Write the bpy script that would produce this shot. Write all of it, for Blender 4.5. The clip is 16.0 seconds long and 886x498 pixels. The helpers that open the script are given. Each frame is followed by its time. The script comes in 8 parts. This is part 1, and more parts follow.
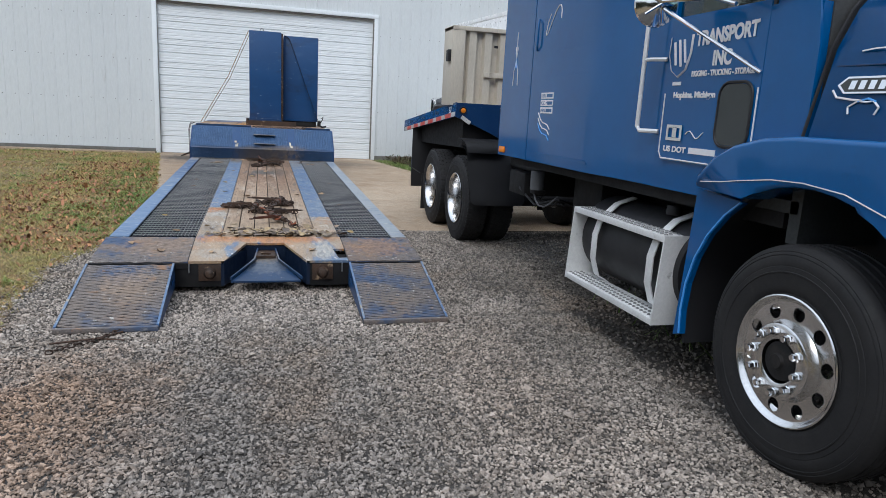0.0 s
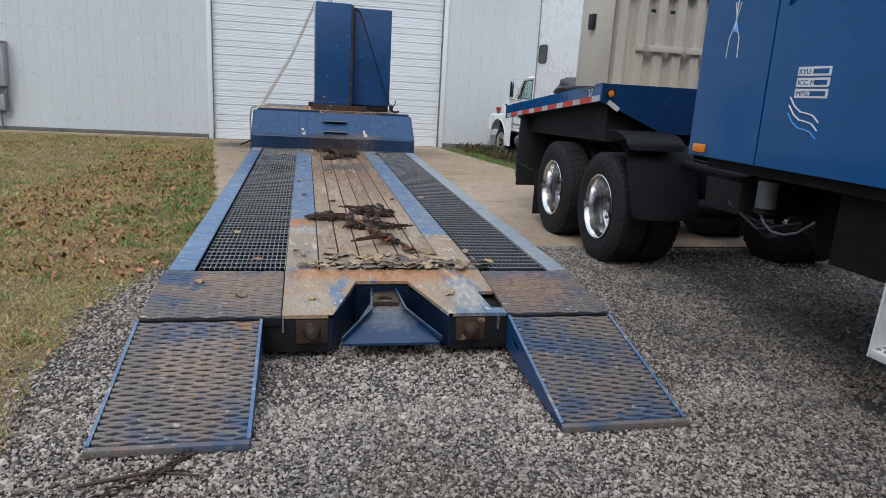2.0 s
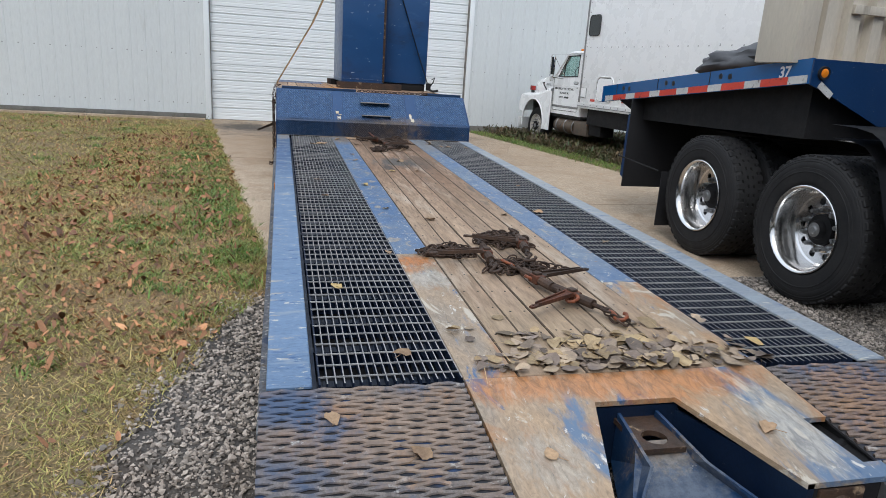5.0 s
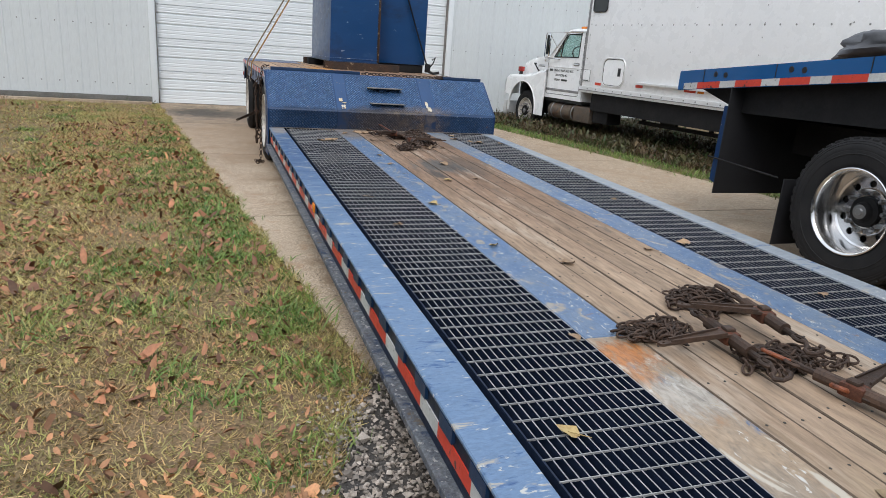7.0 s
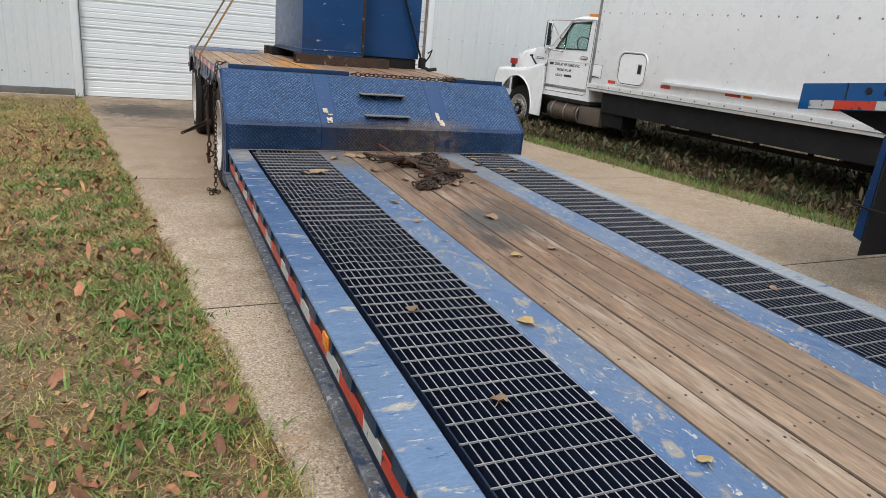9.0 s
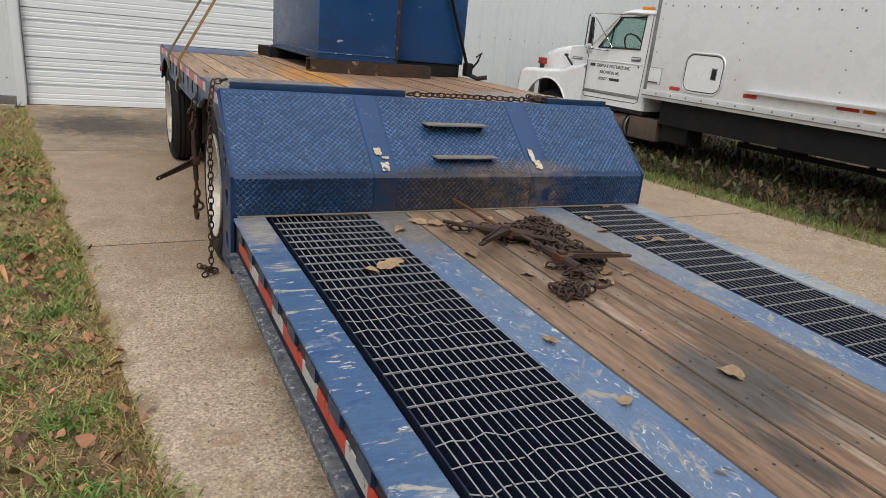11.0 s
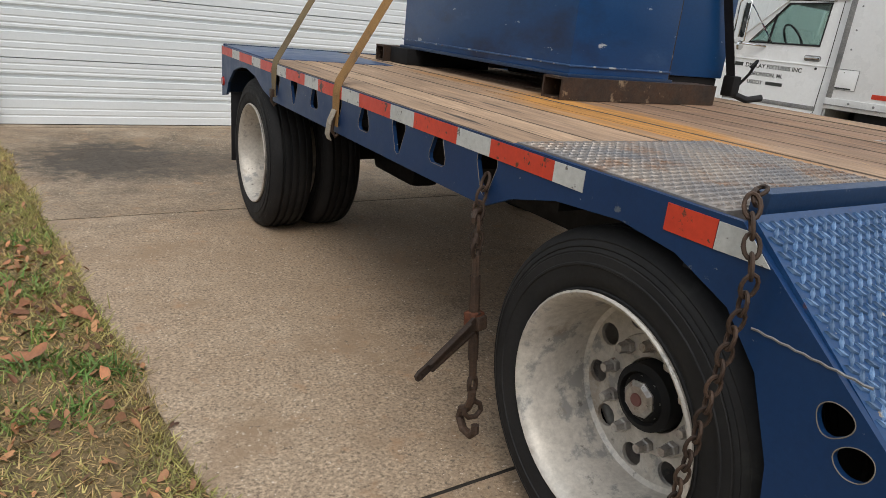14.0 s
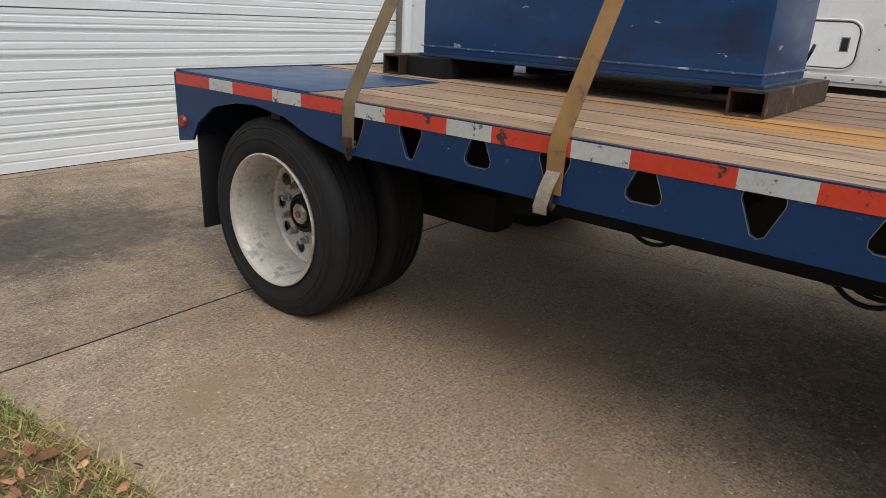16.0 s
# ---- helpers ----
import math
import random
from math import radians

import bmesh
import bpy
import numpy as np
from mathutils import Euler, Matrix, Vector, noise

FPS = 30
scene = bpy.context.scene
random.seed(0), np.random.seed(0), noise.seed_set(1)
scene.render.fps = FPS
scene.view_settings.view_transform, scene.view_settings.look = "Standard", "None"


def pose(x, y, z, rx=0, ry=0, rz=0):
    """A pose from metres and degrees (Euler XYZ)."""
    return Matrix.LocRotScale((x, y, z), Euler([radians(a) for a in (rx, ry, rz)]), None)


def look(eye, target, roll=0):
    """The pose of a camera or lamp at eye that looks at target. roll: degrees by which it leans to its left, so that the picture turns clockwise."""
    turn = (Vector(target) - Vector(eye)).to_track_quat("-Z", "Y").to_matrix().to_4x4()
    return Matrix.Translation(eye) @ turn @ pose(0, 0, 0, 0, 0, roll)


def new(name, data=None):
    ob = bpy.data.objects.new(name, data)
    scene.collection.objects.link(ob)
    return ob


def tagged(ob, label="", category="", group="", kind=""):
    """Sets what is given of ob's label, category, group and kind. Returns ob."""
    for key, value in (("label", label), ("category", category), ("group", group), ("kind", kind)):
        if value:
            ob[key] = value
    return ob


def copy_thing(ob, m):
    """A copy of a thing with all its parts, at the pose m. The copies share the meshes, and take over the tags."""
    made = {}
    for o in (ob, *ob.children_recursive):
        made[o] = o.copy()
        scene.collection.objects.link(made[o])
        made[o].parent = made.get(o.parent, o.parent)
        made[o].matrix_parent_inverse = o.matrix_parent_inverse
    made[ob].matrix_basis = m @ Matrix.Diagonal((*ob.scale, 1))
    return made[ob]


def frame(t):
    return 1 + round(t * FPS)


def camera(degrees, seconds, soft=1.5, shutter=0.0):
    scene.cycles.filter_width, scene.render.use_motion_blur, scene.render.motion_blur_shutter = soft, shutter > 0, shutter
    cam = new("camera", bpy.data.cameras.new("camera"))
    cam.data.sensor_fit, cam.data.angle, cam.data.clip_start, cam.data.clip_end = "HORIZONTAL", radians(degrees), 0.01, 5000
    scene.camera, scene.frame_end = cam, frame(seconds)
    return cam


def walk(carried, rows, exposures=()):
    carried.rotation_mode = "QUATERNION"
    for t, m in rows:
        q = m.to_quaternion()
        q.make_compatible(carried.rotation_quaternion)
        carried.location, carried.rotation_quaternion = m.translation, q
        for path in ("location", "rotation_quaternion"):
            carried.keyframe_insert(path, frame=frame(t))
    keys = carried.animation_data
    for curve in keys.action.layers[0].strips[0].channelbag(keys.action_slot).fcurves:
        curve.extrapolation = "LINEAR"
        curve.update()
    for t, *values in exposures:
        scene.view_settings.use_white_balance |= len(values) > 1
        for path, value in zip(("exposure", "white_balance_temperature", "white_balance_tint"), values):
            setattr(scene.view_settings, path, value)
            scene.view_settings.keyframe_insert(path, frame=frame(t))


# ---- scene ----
cam = camera(67.5, 16.0, soft=0.5)
PATH = [
    (0, (0.208, 0.49, 1.519), (0.733, 2.378, 1.116), 3.1),
    (0.5, (0.002, 0.947, 1.532), (0.486, 2.844, 1.125), 2.9),
    (1, (-0.077, 1.462, 1.514), (0.371, 3.366, 1.097), 2.8),
    (1.5, (-0.199, 1.945, 1.491), (0.225, 3.852, 1.062), 2.9),
    (2, (-0.248, 2.447, 1.473), (0.163, 4.35, 1.016), 3.2),
    (2.5, (-0.246, 2.902, 1.475), (0.166, 4.797, 0.985), 3.6),
    (3, (-0.339, 3.25, 1.456), (0.072, 5.144, 0.96), 3.8),
    (3.5, (-0.382, 3.469, 1.447), (0.019, 5.366, 0.956), 4.1),
    (4, (-0.44, 3.823, 1.485), (-0.028, 5.716, 0.991), 3.9),
    (4.5, (-0.71, 4.128, 1.451), (-0.271, 6.011, 0.942), 3.8),
    (5, (-1.009, 4.478, 1.414), (-0.535, 6.35, 0.894), 3.7),
    (5.2, (-1.102, 4.666, 1.385), (-0.611, 6.533, 0.864), 3.6),
    (7.3, (-1.712, 6.461, 1.348), (-1.021, 8.247, 0.771), 4.5),
    (7.5, (-1.703, 6.667, 1.337), (-0.997, 8.444, 0.753), 4.6),
    (8, (-1.623, 7.191, 1.388), (-0.886, 8.95, 0.785), 4.7),
    (8.5, (-1.638, 7.706, 1.414), (-0.868, 9.449, 0.804), 4.9),
    (8.7, (-1.63, 7.897, 1.425), (-0.848, 9.635, 0.819), 5.1),
    (10.8, (-1.563, 10.032, 1.41), (-0.686, 11.721, 0.794), 5.6),
    (11, (-1.575, 10.238, 1.427), (-0.697, 11.925, 0.809), 5.6),
    (11.5, (-1.568, 10.764, 1.386), (-0.69, 12.451, 0.766), 5.9),
    (12, (-1.597, 11.284, 1.408), (-0.72, 12.968, 0.782), 6.0),
    (12.5, (-1.731, 11.805, 1.413), (-0.842, 13.481, 0.781), 6.1),
    (13, (-1.78, 12.333, 1.387), (-0.873, 13.997, 0.747), 6.1),
    (13.5, (-1.983, 12.78, 1.358), (-1.038, 14.421, 0.714), 6.0),
    (14, (-2.145, 13.225, 1.322), (-1.14, 14.829, 0.675), 5.8),
    (14.5, (-2.254, 13.657, 1.341), (-1.115, 15.166, 0.691), 5.1),
    (15, (-2.489, 14.046, 1.361), (-1.188, 15.413, 0.701), 3.8),
    (15.5, (-2.62, 14.504, 1.343), (-1.201, 15.743, 0.671), 3.1),
    (16, (-2.763, 14.935, 1.346), (-1.292, 16.114, 0.678), 2.9),
]
walk(cam, [(t, look(eye, target, roll)) for t, eye, target, roll in PATH], [(0.0, 0.10, 5950, 9), (2.3, -0.08, 6000, 9), (3.4, 0.14, 6050, 9), (4.2, 0.22, 6000, 9), (5.0, 0.10, 6080, 9), (8.5, 0.17, 6350, 10), (11.0, -0.05, 6700, 10), (13.0, -0.01, 6650, 9), (16.0, -0.05, 6520, 10)])

# ---------------------------------------------------------------- world and light
SUN_ELEVATION, SUN_TURN = 50.0, 209.0
world = bpy.data.worlds.new("overcast_sky")
scene.world = world
world.use_nodes = True
wn, wl = world.node_tree.nodes, world.node_tree.links
sky = wn.new("ShaderNodeTexSky")
sky.sky_type, sky.sun_disc = "NISHITA", False
sky.sun_elevation, sky.sun_rotation = radians(SUN_ELEVATION), radians(SUN_TURN)
sky.air_density, sky.dust_density, sky.ozone_density = 1.0, 4.0, 1.0
cloud = wn.new("ShaderNodeMix")
cloud.data_type = "RGBA"
cloud.inputs[0].default_value = 0.8
cloud.inputs[7].default_value = (7.2, 7.7, 8.3, 1)
wl.new(sky.outputs[0], cloud.inputs[6])
# an overcast sky is brightest overhead
sky_coord, sky_part, sky_rise, sky_scale = (wn.new("ShaderNode" + k) for k in ("TexCoord", "SeparateXYZ", "MapRange", "VectorMath"))
sky_scale.operation = "SCALE"
sky_rise.inputs["To Min"].default_value, sky_rise.inputs["To Max"].default_value = 0.66, 1.42
wl.new(sky_coord.outputs["Generated"], sky_part.inputs[0])
wl.new(sky_part.outputs["Z"], sky_rise.inputs["Value"])
wl.new(cloud.outputs[2], sky_scale.inputs[0])
wl.new(sky_rise.outputs["Result"], sky_scale.inputs["Scale"])
wl.new(sky_scale.outputs[0], wn["Background"].inputs[0])
wn["Background"].inputs[1].default_value = 0.14
sun_data = bpy.data.lights.new("sun", "SUN")
sun_data.energy, sun_data.angle, sun_data.color = 1.1, radians(25), (1.0, 0.97, 0.92)
sun = new("sun", sun_data)
a, e = radians(SUN_TURN), radians(SUN_ELEVATION)
sun.matrix_basis = look((0, 0, 30), (-math.sin(a) * math.cos(e), -math.cos(a) * math.cos(e), 30 - math.sin(e)))

# ---------------------------------------------------------------- materials


def surf(name, c1, c2, scale=3.0, rough=(0.5, 0.7), metal=0.0, bump=0.15, bscale=60.0, stains=(), coat=0.0, tint=0.0,
         stretch=(1, 1, 1), island=0.0, spec=0.5, fine=0.35, spots=(), swirl=0.0):
    """A worn surface: two colours mixed by coarse and fine noise, stains (colour, scale, from, to) over them, fine relief."""
    m = bpy.data.materials.new(name)
    m.use_nodes = True
    n, l = m.node_tree.nodes, m.node_tree.links
    b = n["Principled BSDF"]
    geo = n.new("ShaderNodeNewGeometry")
    info = n.new("ShaderNodeObjectInfo")
    off = n.new("ShaderNodeVectorMath")
    off.operation = "MULTIPLY_ADD"
    off.inputs[1].default_value = stretch
    l.new(geo.outputs["Position"], off.inputs[0])
    jump = n.new("ShaderNodeVectorMath")
    jump.operation = "SCALE"
    jump.inputs[0].default_value = (7, 13, 5)
    l.new(info.outputs["Random"], jump.inputs["Scale"])
    l.new(jump.outputs[0], off.inputs[2])

    def cloudy(s, detail=5.0, rough_=0.6):
        t = n.new("ShaderNodeTexNoise")
        t.inputs["Scale"].default_value, t.inputs["Detail"].default_value, t.inputs["Roughness"].default_value = s, detail, rough_
        t.inputs["Distortion"].default_value = swirl
        l.new(off.outputs[0], t.inputs["Vector"])
        return t.outputs["Fac"]

    def ramp(src, lo, hi):
        r = n.new("ShaderNodeMapRange")
        r.inputs["From Min"].default_value, r.inputs["From Max"].default_value = lo, hi
        l.new(src, r.inputs["Value"])
        return r.outputs["Result"]

    def mixed(fac, x, y, mode="MIX"):
        k = n.new("ShaderNodeMix")
        k.data_type, k.blend_type = "RGBA", mode
        for i, v in ((0, fac), (6, x), (7, y)):
            if isinstance(v, (float, int)):
                k.inputs[i].default_value = v
            elif isinstance(v, tuple):
                k.inputs[i].default_value = (*v, 1)
            else:
                l.new(v, k.inputs[i])
        return k.outputs[2]

    col = mixed(ramp(cloudy(scale), 0.32, 0.68), c1, c2)
    def spotted(col, chosen):
        for (sx, sy), (rx, ry), c, k in chosen:
            d = n.new("ShaderNodeVectorMath")
            d.operation = "MULTIPLY_ADD"
            d.inputs[1].default_value, d.inputs[2].default_value = (1 / rx, 1 / ry, 0), (-sx / rx, -sy / ry, 0)
            l.new(geo.outputs["Position"], d.inputs[0])
            ln = n.new("ShaderNodeVectorMath")
            ln.operation = "LENGTH"
            l.new(d.outputs[0], ln.inputs[0])
            wob = n.new("ShaderNodeMath")
            wob.operation = "MULTIPLY_ADD"
            wob.inputs[1].default_value = 2.6
            l.new(cloudy(5.5 / max(rx, ry), 7.0, 0.72), wob.inputs[0])
            l.new(ln.outputs["Value"], wob.inputs[2])
            mk = n.new("ShaderNodeMapRange")
            mk.inputs["From Min"].default_value, mk.inputs["From Max"].default_value = (2.75, 1.65) if max(rx, ry) > 0.8 else (2.35, 1.85)
            mk.inputs["To Max"].default_value = k
            l.new(wob.outputs[0], mk.inputs["Value"])
            mottled = mixed(ramp(cloudy(30.0, 8.0, 0.75), 0.42, 0.60), c, tuple(v * 0.5 for v in c))
            col = mixed(mk.outputs["Result"], col, mottled if max(rx, ry) < 0.8 else c)
        return col

    col = spotted(col, [p for p in spots if max(p[1]) > 0.8])
    grain = cloudy(bscale, 6.0, 0.7)
    dark = n.new("ShaderNodeMapRange")
    dark.inputs["From Min"].default_value, dark.inputs["From Max"].default_value = 0.3, 0.7
    dark.inputs["To Min"].default_value, dark.inputs["To Max"].default_value = 1 - fine, 1 + fine * 0.6
    l.new(grain, dark.inputs["Value"])
    col = mixed(1.0, col, dark.outputs["Result"], "MULTIPLY")
    for c, s, lo, hi in stains:
        col = mixed(ramp(cloudy(s, 7.0, 0.65), lo, hi), col, c)
    col = spotted(col, [p for p in spots if max(p[1]) <= 0.8])
    if tint or island:
        r = n.new("ShaderNodeMapRange")
        k = tint or island
        r.inputs["To Min"].default_value, r.inputs["To Max"].default_value = 1 - k, 1 + k
        l.new(geo.outputs["Random Per Island"] if island else info.outputs["Random"], r.inputs["Value"])
        col = mixed(1.0, col, r.outputs["Result"], "MULTIPLY")
    l.new(col, b.inputs["Base Color"])
    rr = n.new("ShaderNodeMapRange")
    rr.inputs["To Min"].default_value, rr.inputs["To Max"].default_value = rough
    l.new(ramp(cloudy(scale * 4), 0.3, 0.7), rr.inputs["Value"])
    l.new(rr.outputs["Result"], b.inputs["Roughness"])
    b.inputs["Metallic"].default_value = metal
    b.inputs["Specular IOR Level"].default_value = spec
    b.inputs["Coat Weight"].default_value, b.inputs["Coat Roughness"].default_value = coat, 0.08
    if bump:
        bp = n.new("ShaderNodeBump")
        bp.inputs["Strength"].default_value, bp.inputs["Distance"].default_value = bump, 0.004
        l.new(grain, bp.inputs["Height"])
        l.new(bp.outputs[0], b.inputs["Normal"])
    return m


RUST, DIRT = (0.16, 0.055, 0.018), (0.09, 0.075, 0.06)
M = {}
M["truck_blue"] = surf("truck_blue_paint", (0.001, 0.072, 0.232), (0.0015, 0.086, 0.268), 1.2, (0.12, 0.2), bump=0.02, bscale=9, coat=0.5, fine=0.05, spec=0.18,
                       stains=(((0.010, 0.05, 0.16), 5.0, 0.66, 0.9),))
M["navy"] = surf("navy_trailer_paint", (0.008, 0.028, 0.075), (0.012, 0.040, 0.10), 2.5, (0.28, 0.5), bump=0.12, bscale=90, fine=0.25,
                 stains=(((0.10, 0.11, 0.12), 9.0, 0.62, 0.74), ((0.30, 0.29, 0.26), 26.0, 0.66, 0.70), (RUST, 6.0, 0.68, 0.76)),
                 spots=(((0.24, 6.22), (0.12, 0.10), (0.25, 0.19, 0.13), 0.8), ((0.24, 6.1), (0.2, 0.12), (0.16, 0.17, 0.18), 0.5)))
M["navy_side"] = surf("navy_fascia_paint", (0.006, 0.030, 0.098), (0.008, 0.038, 0.115), 2.5, (0.3, 0.45), bump=0.06, bscale=70, fine=0.12, spec=0.35,
                      stains=(((0.10, 0.12, 0.15), 22.0, 0.66, 0.70), ((0.32, 0.30, 0.27), 34.0, 0.685, 0.71), (RUST, 7.0, 0.72, 0.78)))
# Worn paint; the spot at (-0.98, 8.2) paints sky sheen on the left rail.
M["deck_blue"] = surf("worn_blue_deck_paint", (0.042, 0.095, 0.190), (0.115, 0.175, 0.260), 3.0, (0.38, 0.58), bump=0.25, bscale=80, fine=0.25, stretch=(0.42, 1.25, 1), swirl=0.5,
                      stains=(((0.27, 0.31, 0.345), 4.5, 0.60, 0.72), ((0.016, 0.060, 0.18), 8.0, 0.60, 0.68), ((0.36, 0.33, 0.28), 13.0, 0.595, 0.645), ((0.03, 0.085, 0.21), 20.0, 0.61, 0.66), ((0.48, 0.47, 0.43), 32.0, 0.62, 0.66), (RUST, 7.0, 0.72, 0.78)),
                      spots=(((-0.98, 13.3), (0.1, 0.28), (0.33, 0.29, 0.25), 0.8), ((-0.98, 8.2), (0.7, 3.0), (0.130, 0.205, 0.325), 0.95), ((1.46, 9.5), (0.7, 5.0), (0.31, 0.33, 0.345), 0.85), ((-0.98, 11.9), (0.5, 1.1), (0.022, 0.072, 0.185), 0.7)))
M["strip_blue"] = surf("scraped_blue_strip", (0.068, 0.138, 0.270), (0.140, 0.190, 0.265), 2.4, (0.28, 0.5), bump=0.3, bscale=70, fine=0.3, stretch=(1, 0.6, 1), swirl=1.5,
                       stains=(((0.30, 0.265, 0.22), 8.0, 0.56, 0.63), ((0.52, 0.50, 0.45), 30.0, 0.605, 0.64), ((0.06, 0.05, 0.045), 14.0, 0.64, 0.70), ((0.26, 0.13, 0.06), 6.0, 0.66, 0.74)),
                       spots=(((-0.25, 13.25), (0.2, 0.45), (0.23, 0.185, 0.145), 0.85), ((0.8, 12.9), (0.2, 0.79), (0.30, 0.27, 0.22), 0.6)))
M["tread_worn"] = surf("worn_bright_tread", (0.33, 0.28, 0.235), (0.19, 0.185, 0.19), 5.0, (0.3, 0.5), metal=0.3, bump=0.1, fine=0.2, stains=(((0.22, 0.13, 0.08), 6.0, 0.52, 0.68),))
M["tail_steel"] = surf("worn_tail_steel", (0.46, 0.31, 0.18), (0.30, 0.24, 0.18), 3.5, (0.28, 0.55), metal=0.15, bump=0.3, bscale=70, fine=0.4, stretch=(1, 0.35, 1), swirl=0.8,
                       stains=(((0.12, 0.175, 0.26), 3.2, 0.55, 0.61), ((0.06, 0.12, 0.23), 6.0, 0.60, 0.65), ((0.52, 0.46, 0.37), 8.0, 0.59, 0.63), ((0.60, 0.57, 0.52), 24.0, 0.63, 0.66), ((0.38, 0.18, 0.07), 3.6, 0.56, 0.66), ((0.05, 0.04, 0.035), 30.0, 0.66, 0.69)),
                       spots=(((0.25, 6.52), (0.79, 0.14), (0.50, 0.21, 0.07), 0.85), ((-0.275, 8.01), (0.13, 0.12), (0.48, 0.18, 0.045), 0.95), ((-0.315, 7.85), (0.08, 0.08), (0.48, 0.20, 0.06), 0.8), ((-0.25, 7.72), (0.2, 0.16), (0.50, 0.46, 0.40), 0.7), ((-0.2, 6.12), (0.14, 0.16), (0.50, 0.44, 0.36), 0.6), ((0.72, 6.2), (0.12, 0.3), (0.54, 0.49, 0.41), 0.8)))
M["ledge_dirt"] = surf("dusty_navy_ledge", (0.15, 0.155, 0.165), (0.06, 0.07, 0.09), 14.0, (0.7, 0.9), bump=0.6, bscale=70, fine=0.6, stains=(((0.34, 0.33, 0.31), 40.0, 0.57, 0.63), ((0.015, 0.03, 0.07), 7.0, 0.56, 0.64), ((0.10, 0.075, 0.05), 18.0, 0.60, 0.66)))
# Navy with shade put into its colour, for the notch and under the gratings.
M["navy_shade"] = surf("navy_paint_shaded", (0.003, 0.009, 0.026), (0.005, 0.014, 0.036), 4.0, (0.35, 0.55), bump=0.15, bscale=90, fine=0.3, spec=0.35, stains=(((0.10, 0.06, 0.035), 9.0, 0.66, 0.74), ((0.12, 0.13, 0.14), 20.0, 0.68, 0.72)))
# Pan below the mesh, coloured dark as the shadow between strands.
M["mesh_strand"] = surf("shaded_ramp_pan", (0.020, 0.022, 0.030), (0.036, 0.030, 0.026), 6.0, (0.5, 0.75), bump=0.1, fine=0.4, stains=(((0.02, 0.045, 0.11), 3.0, 0.52, 0.62),))
# The widest spot paints shade on the riser's lower face; brown spots are grime.
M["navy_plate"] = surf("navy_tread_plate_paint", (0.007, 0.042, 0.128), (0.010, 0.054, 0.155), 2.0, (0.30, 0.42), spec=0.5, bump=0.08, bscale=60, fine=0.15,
                       stains=(((0.010, 0.018, 0.038), 1.7, 0.56, 0.75), ((0.34, 0.31, 0.26), 34.0, 0.66, 0.69), ((0.30, 0.22, 0.14), 22.0, 0.67, 0.70), (RUST, 8.0, 0.68, 0.72)),
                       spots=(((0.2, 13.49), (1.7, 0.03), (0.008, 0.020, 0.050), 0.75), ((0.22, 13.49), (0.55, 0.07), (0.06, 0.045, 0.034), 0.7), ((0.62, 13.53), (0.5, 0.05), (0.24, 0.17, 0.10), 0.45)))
M["cabinet_blue"] = surf("chipped_cabinet_paint", (0.005, 0.047, 0.150), (0.007, 0.058, 0.178), 1.4, (0.28, 0.4), spec=0.55, bump=0.1, bscale=40, fine=0.12, stretch=(1, 1, 2.2),
                         stains=(((0.010, 0.022, 0.06), 1.3, 0.55, 0.72), ((0.03, 0.085, 0.20), 3.0, 0.58, 0.75), ((0.40, 0.44, 0.48), 9.0, 0.672, 0.684), (RUST, 9.0, 0.73, 0.77)))
# Worn lozenge paint; its widest spot darkens the lower rows as painted shade.
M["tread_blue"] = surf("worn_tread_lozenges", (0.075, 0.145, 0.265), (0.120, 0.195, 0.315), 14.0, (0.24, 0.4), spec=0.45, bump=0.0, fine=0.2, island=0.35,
                       stains=(((0.30, 0.31, 0.31), 22.0, 0.64, 0.70), ((0.30, 0.20, 0.10), 9.0, 0.66, 0.72)),
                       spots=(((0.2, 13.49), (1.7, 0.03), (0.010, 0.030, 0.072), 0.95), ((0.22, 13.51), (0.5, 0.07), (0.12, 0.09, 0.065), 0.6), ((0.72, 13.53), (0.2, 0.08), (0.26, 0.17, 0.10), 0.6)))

M["mesh_steel"] = surf("rusty_expanded_steel", (0.20, 0.16, 0.13), (0.115, 0.115, 0.13), 2.2, (0.45, 0.7), metal=0.1, bump=0.5, bscale=120, fine=0.5,
                       stains=(((0.22, 0.145, 0.10), 2.0, 0.54, 0.72), ((0.40, 0.38, 0.35), 20.0, 0.60, 0.68), ((0.055, 0.085, 0.15), 2.2, 0.50, 0.62), ((0.26, 0.15, 0.085), 5.0, 0.60, 0.68)), spots=(((-0.75, 5.6), (0.22, 0.3), (0.36, 0.26, 0.18), 0.6), ((1.2, 6.3), (0.3, 0.3), (0.36, 0.22, 0.13), 0.7), ((-0.6, 6.35), (0.3, 0.3), (0.33, 0.23, 0.16), 0.6)))
M["grate"] = surf("grating_steel", (0.005, 0.011, 0.028), (0.009, 0.017, 0.040), 6.0, (0.5, 0.7), metal=0.0, bump=0.1, fine=0.2, spec=0.3)
M["step_tan"] = surf("worn_tan_step_steel", (0.27, 0.225, 0.175), (0.19, 0.16, 0.13), 9.0, (0.45, 0.65), bump=0.2, fine=0.3, stains=(((0.12, 0.07, 0.04), 12.0, 0.6, 0.7),))
M["rod_bright"] = surf("bright_worn_rod", (0.40, 0.39, 0.375), (0.25, 0.25, 0.255), 9.0, (0.4, 0.6), metal=0.2, bump=0.1, fine=0.3)
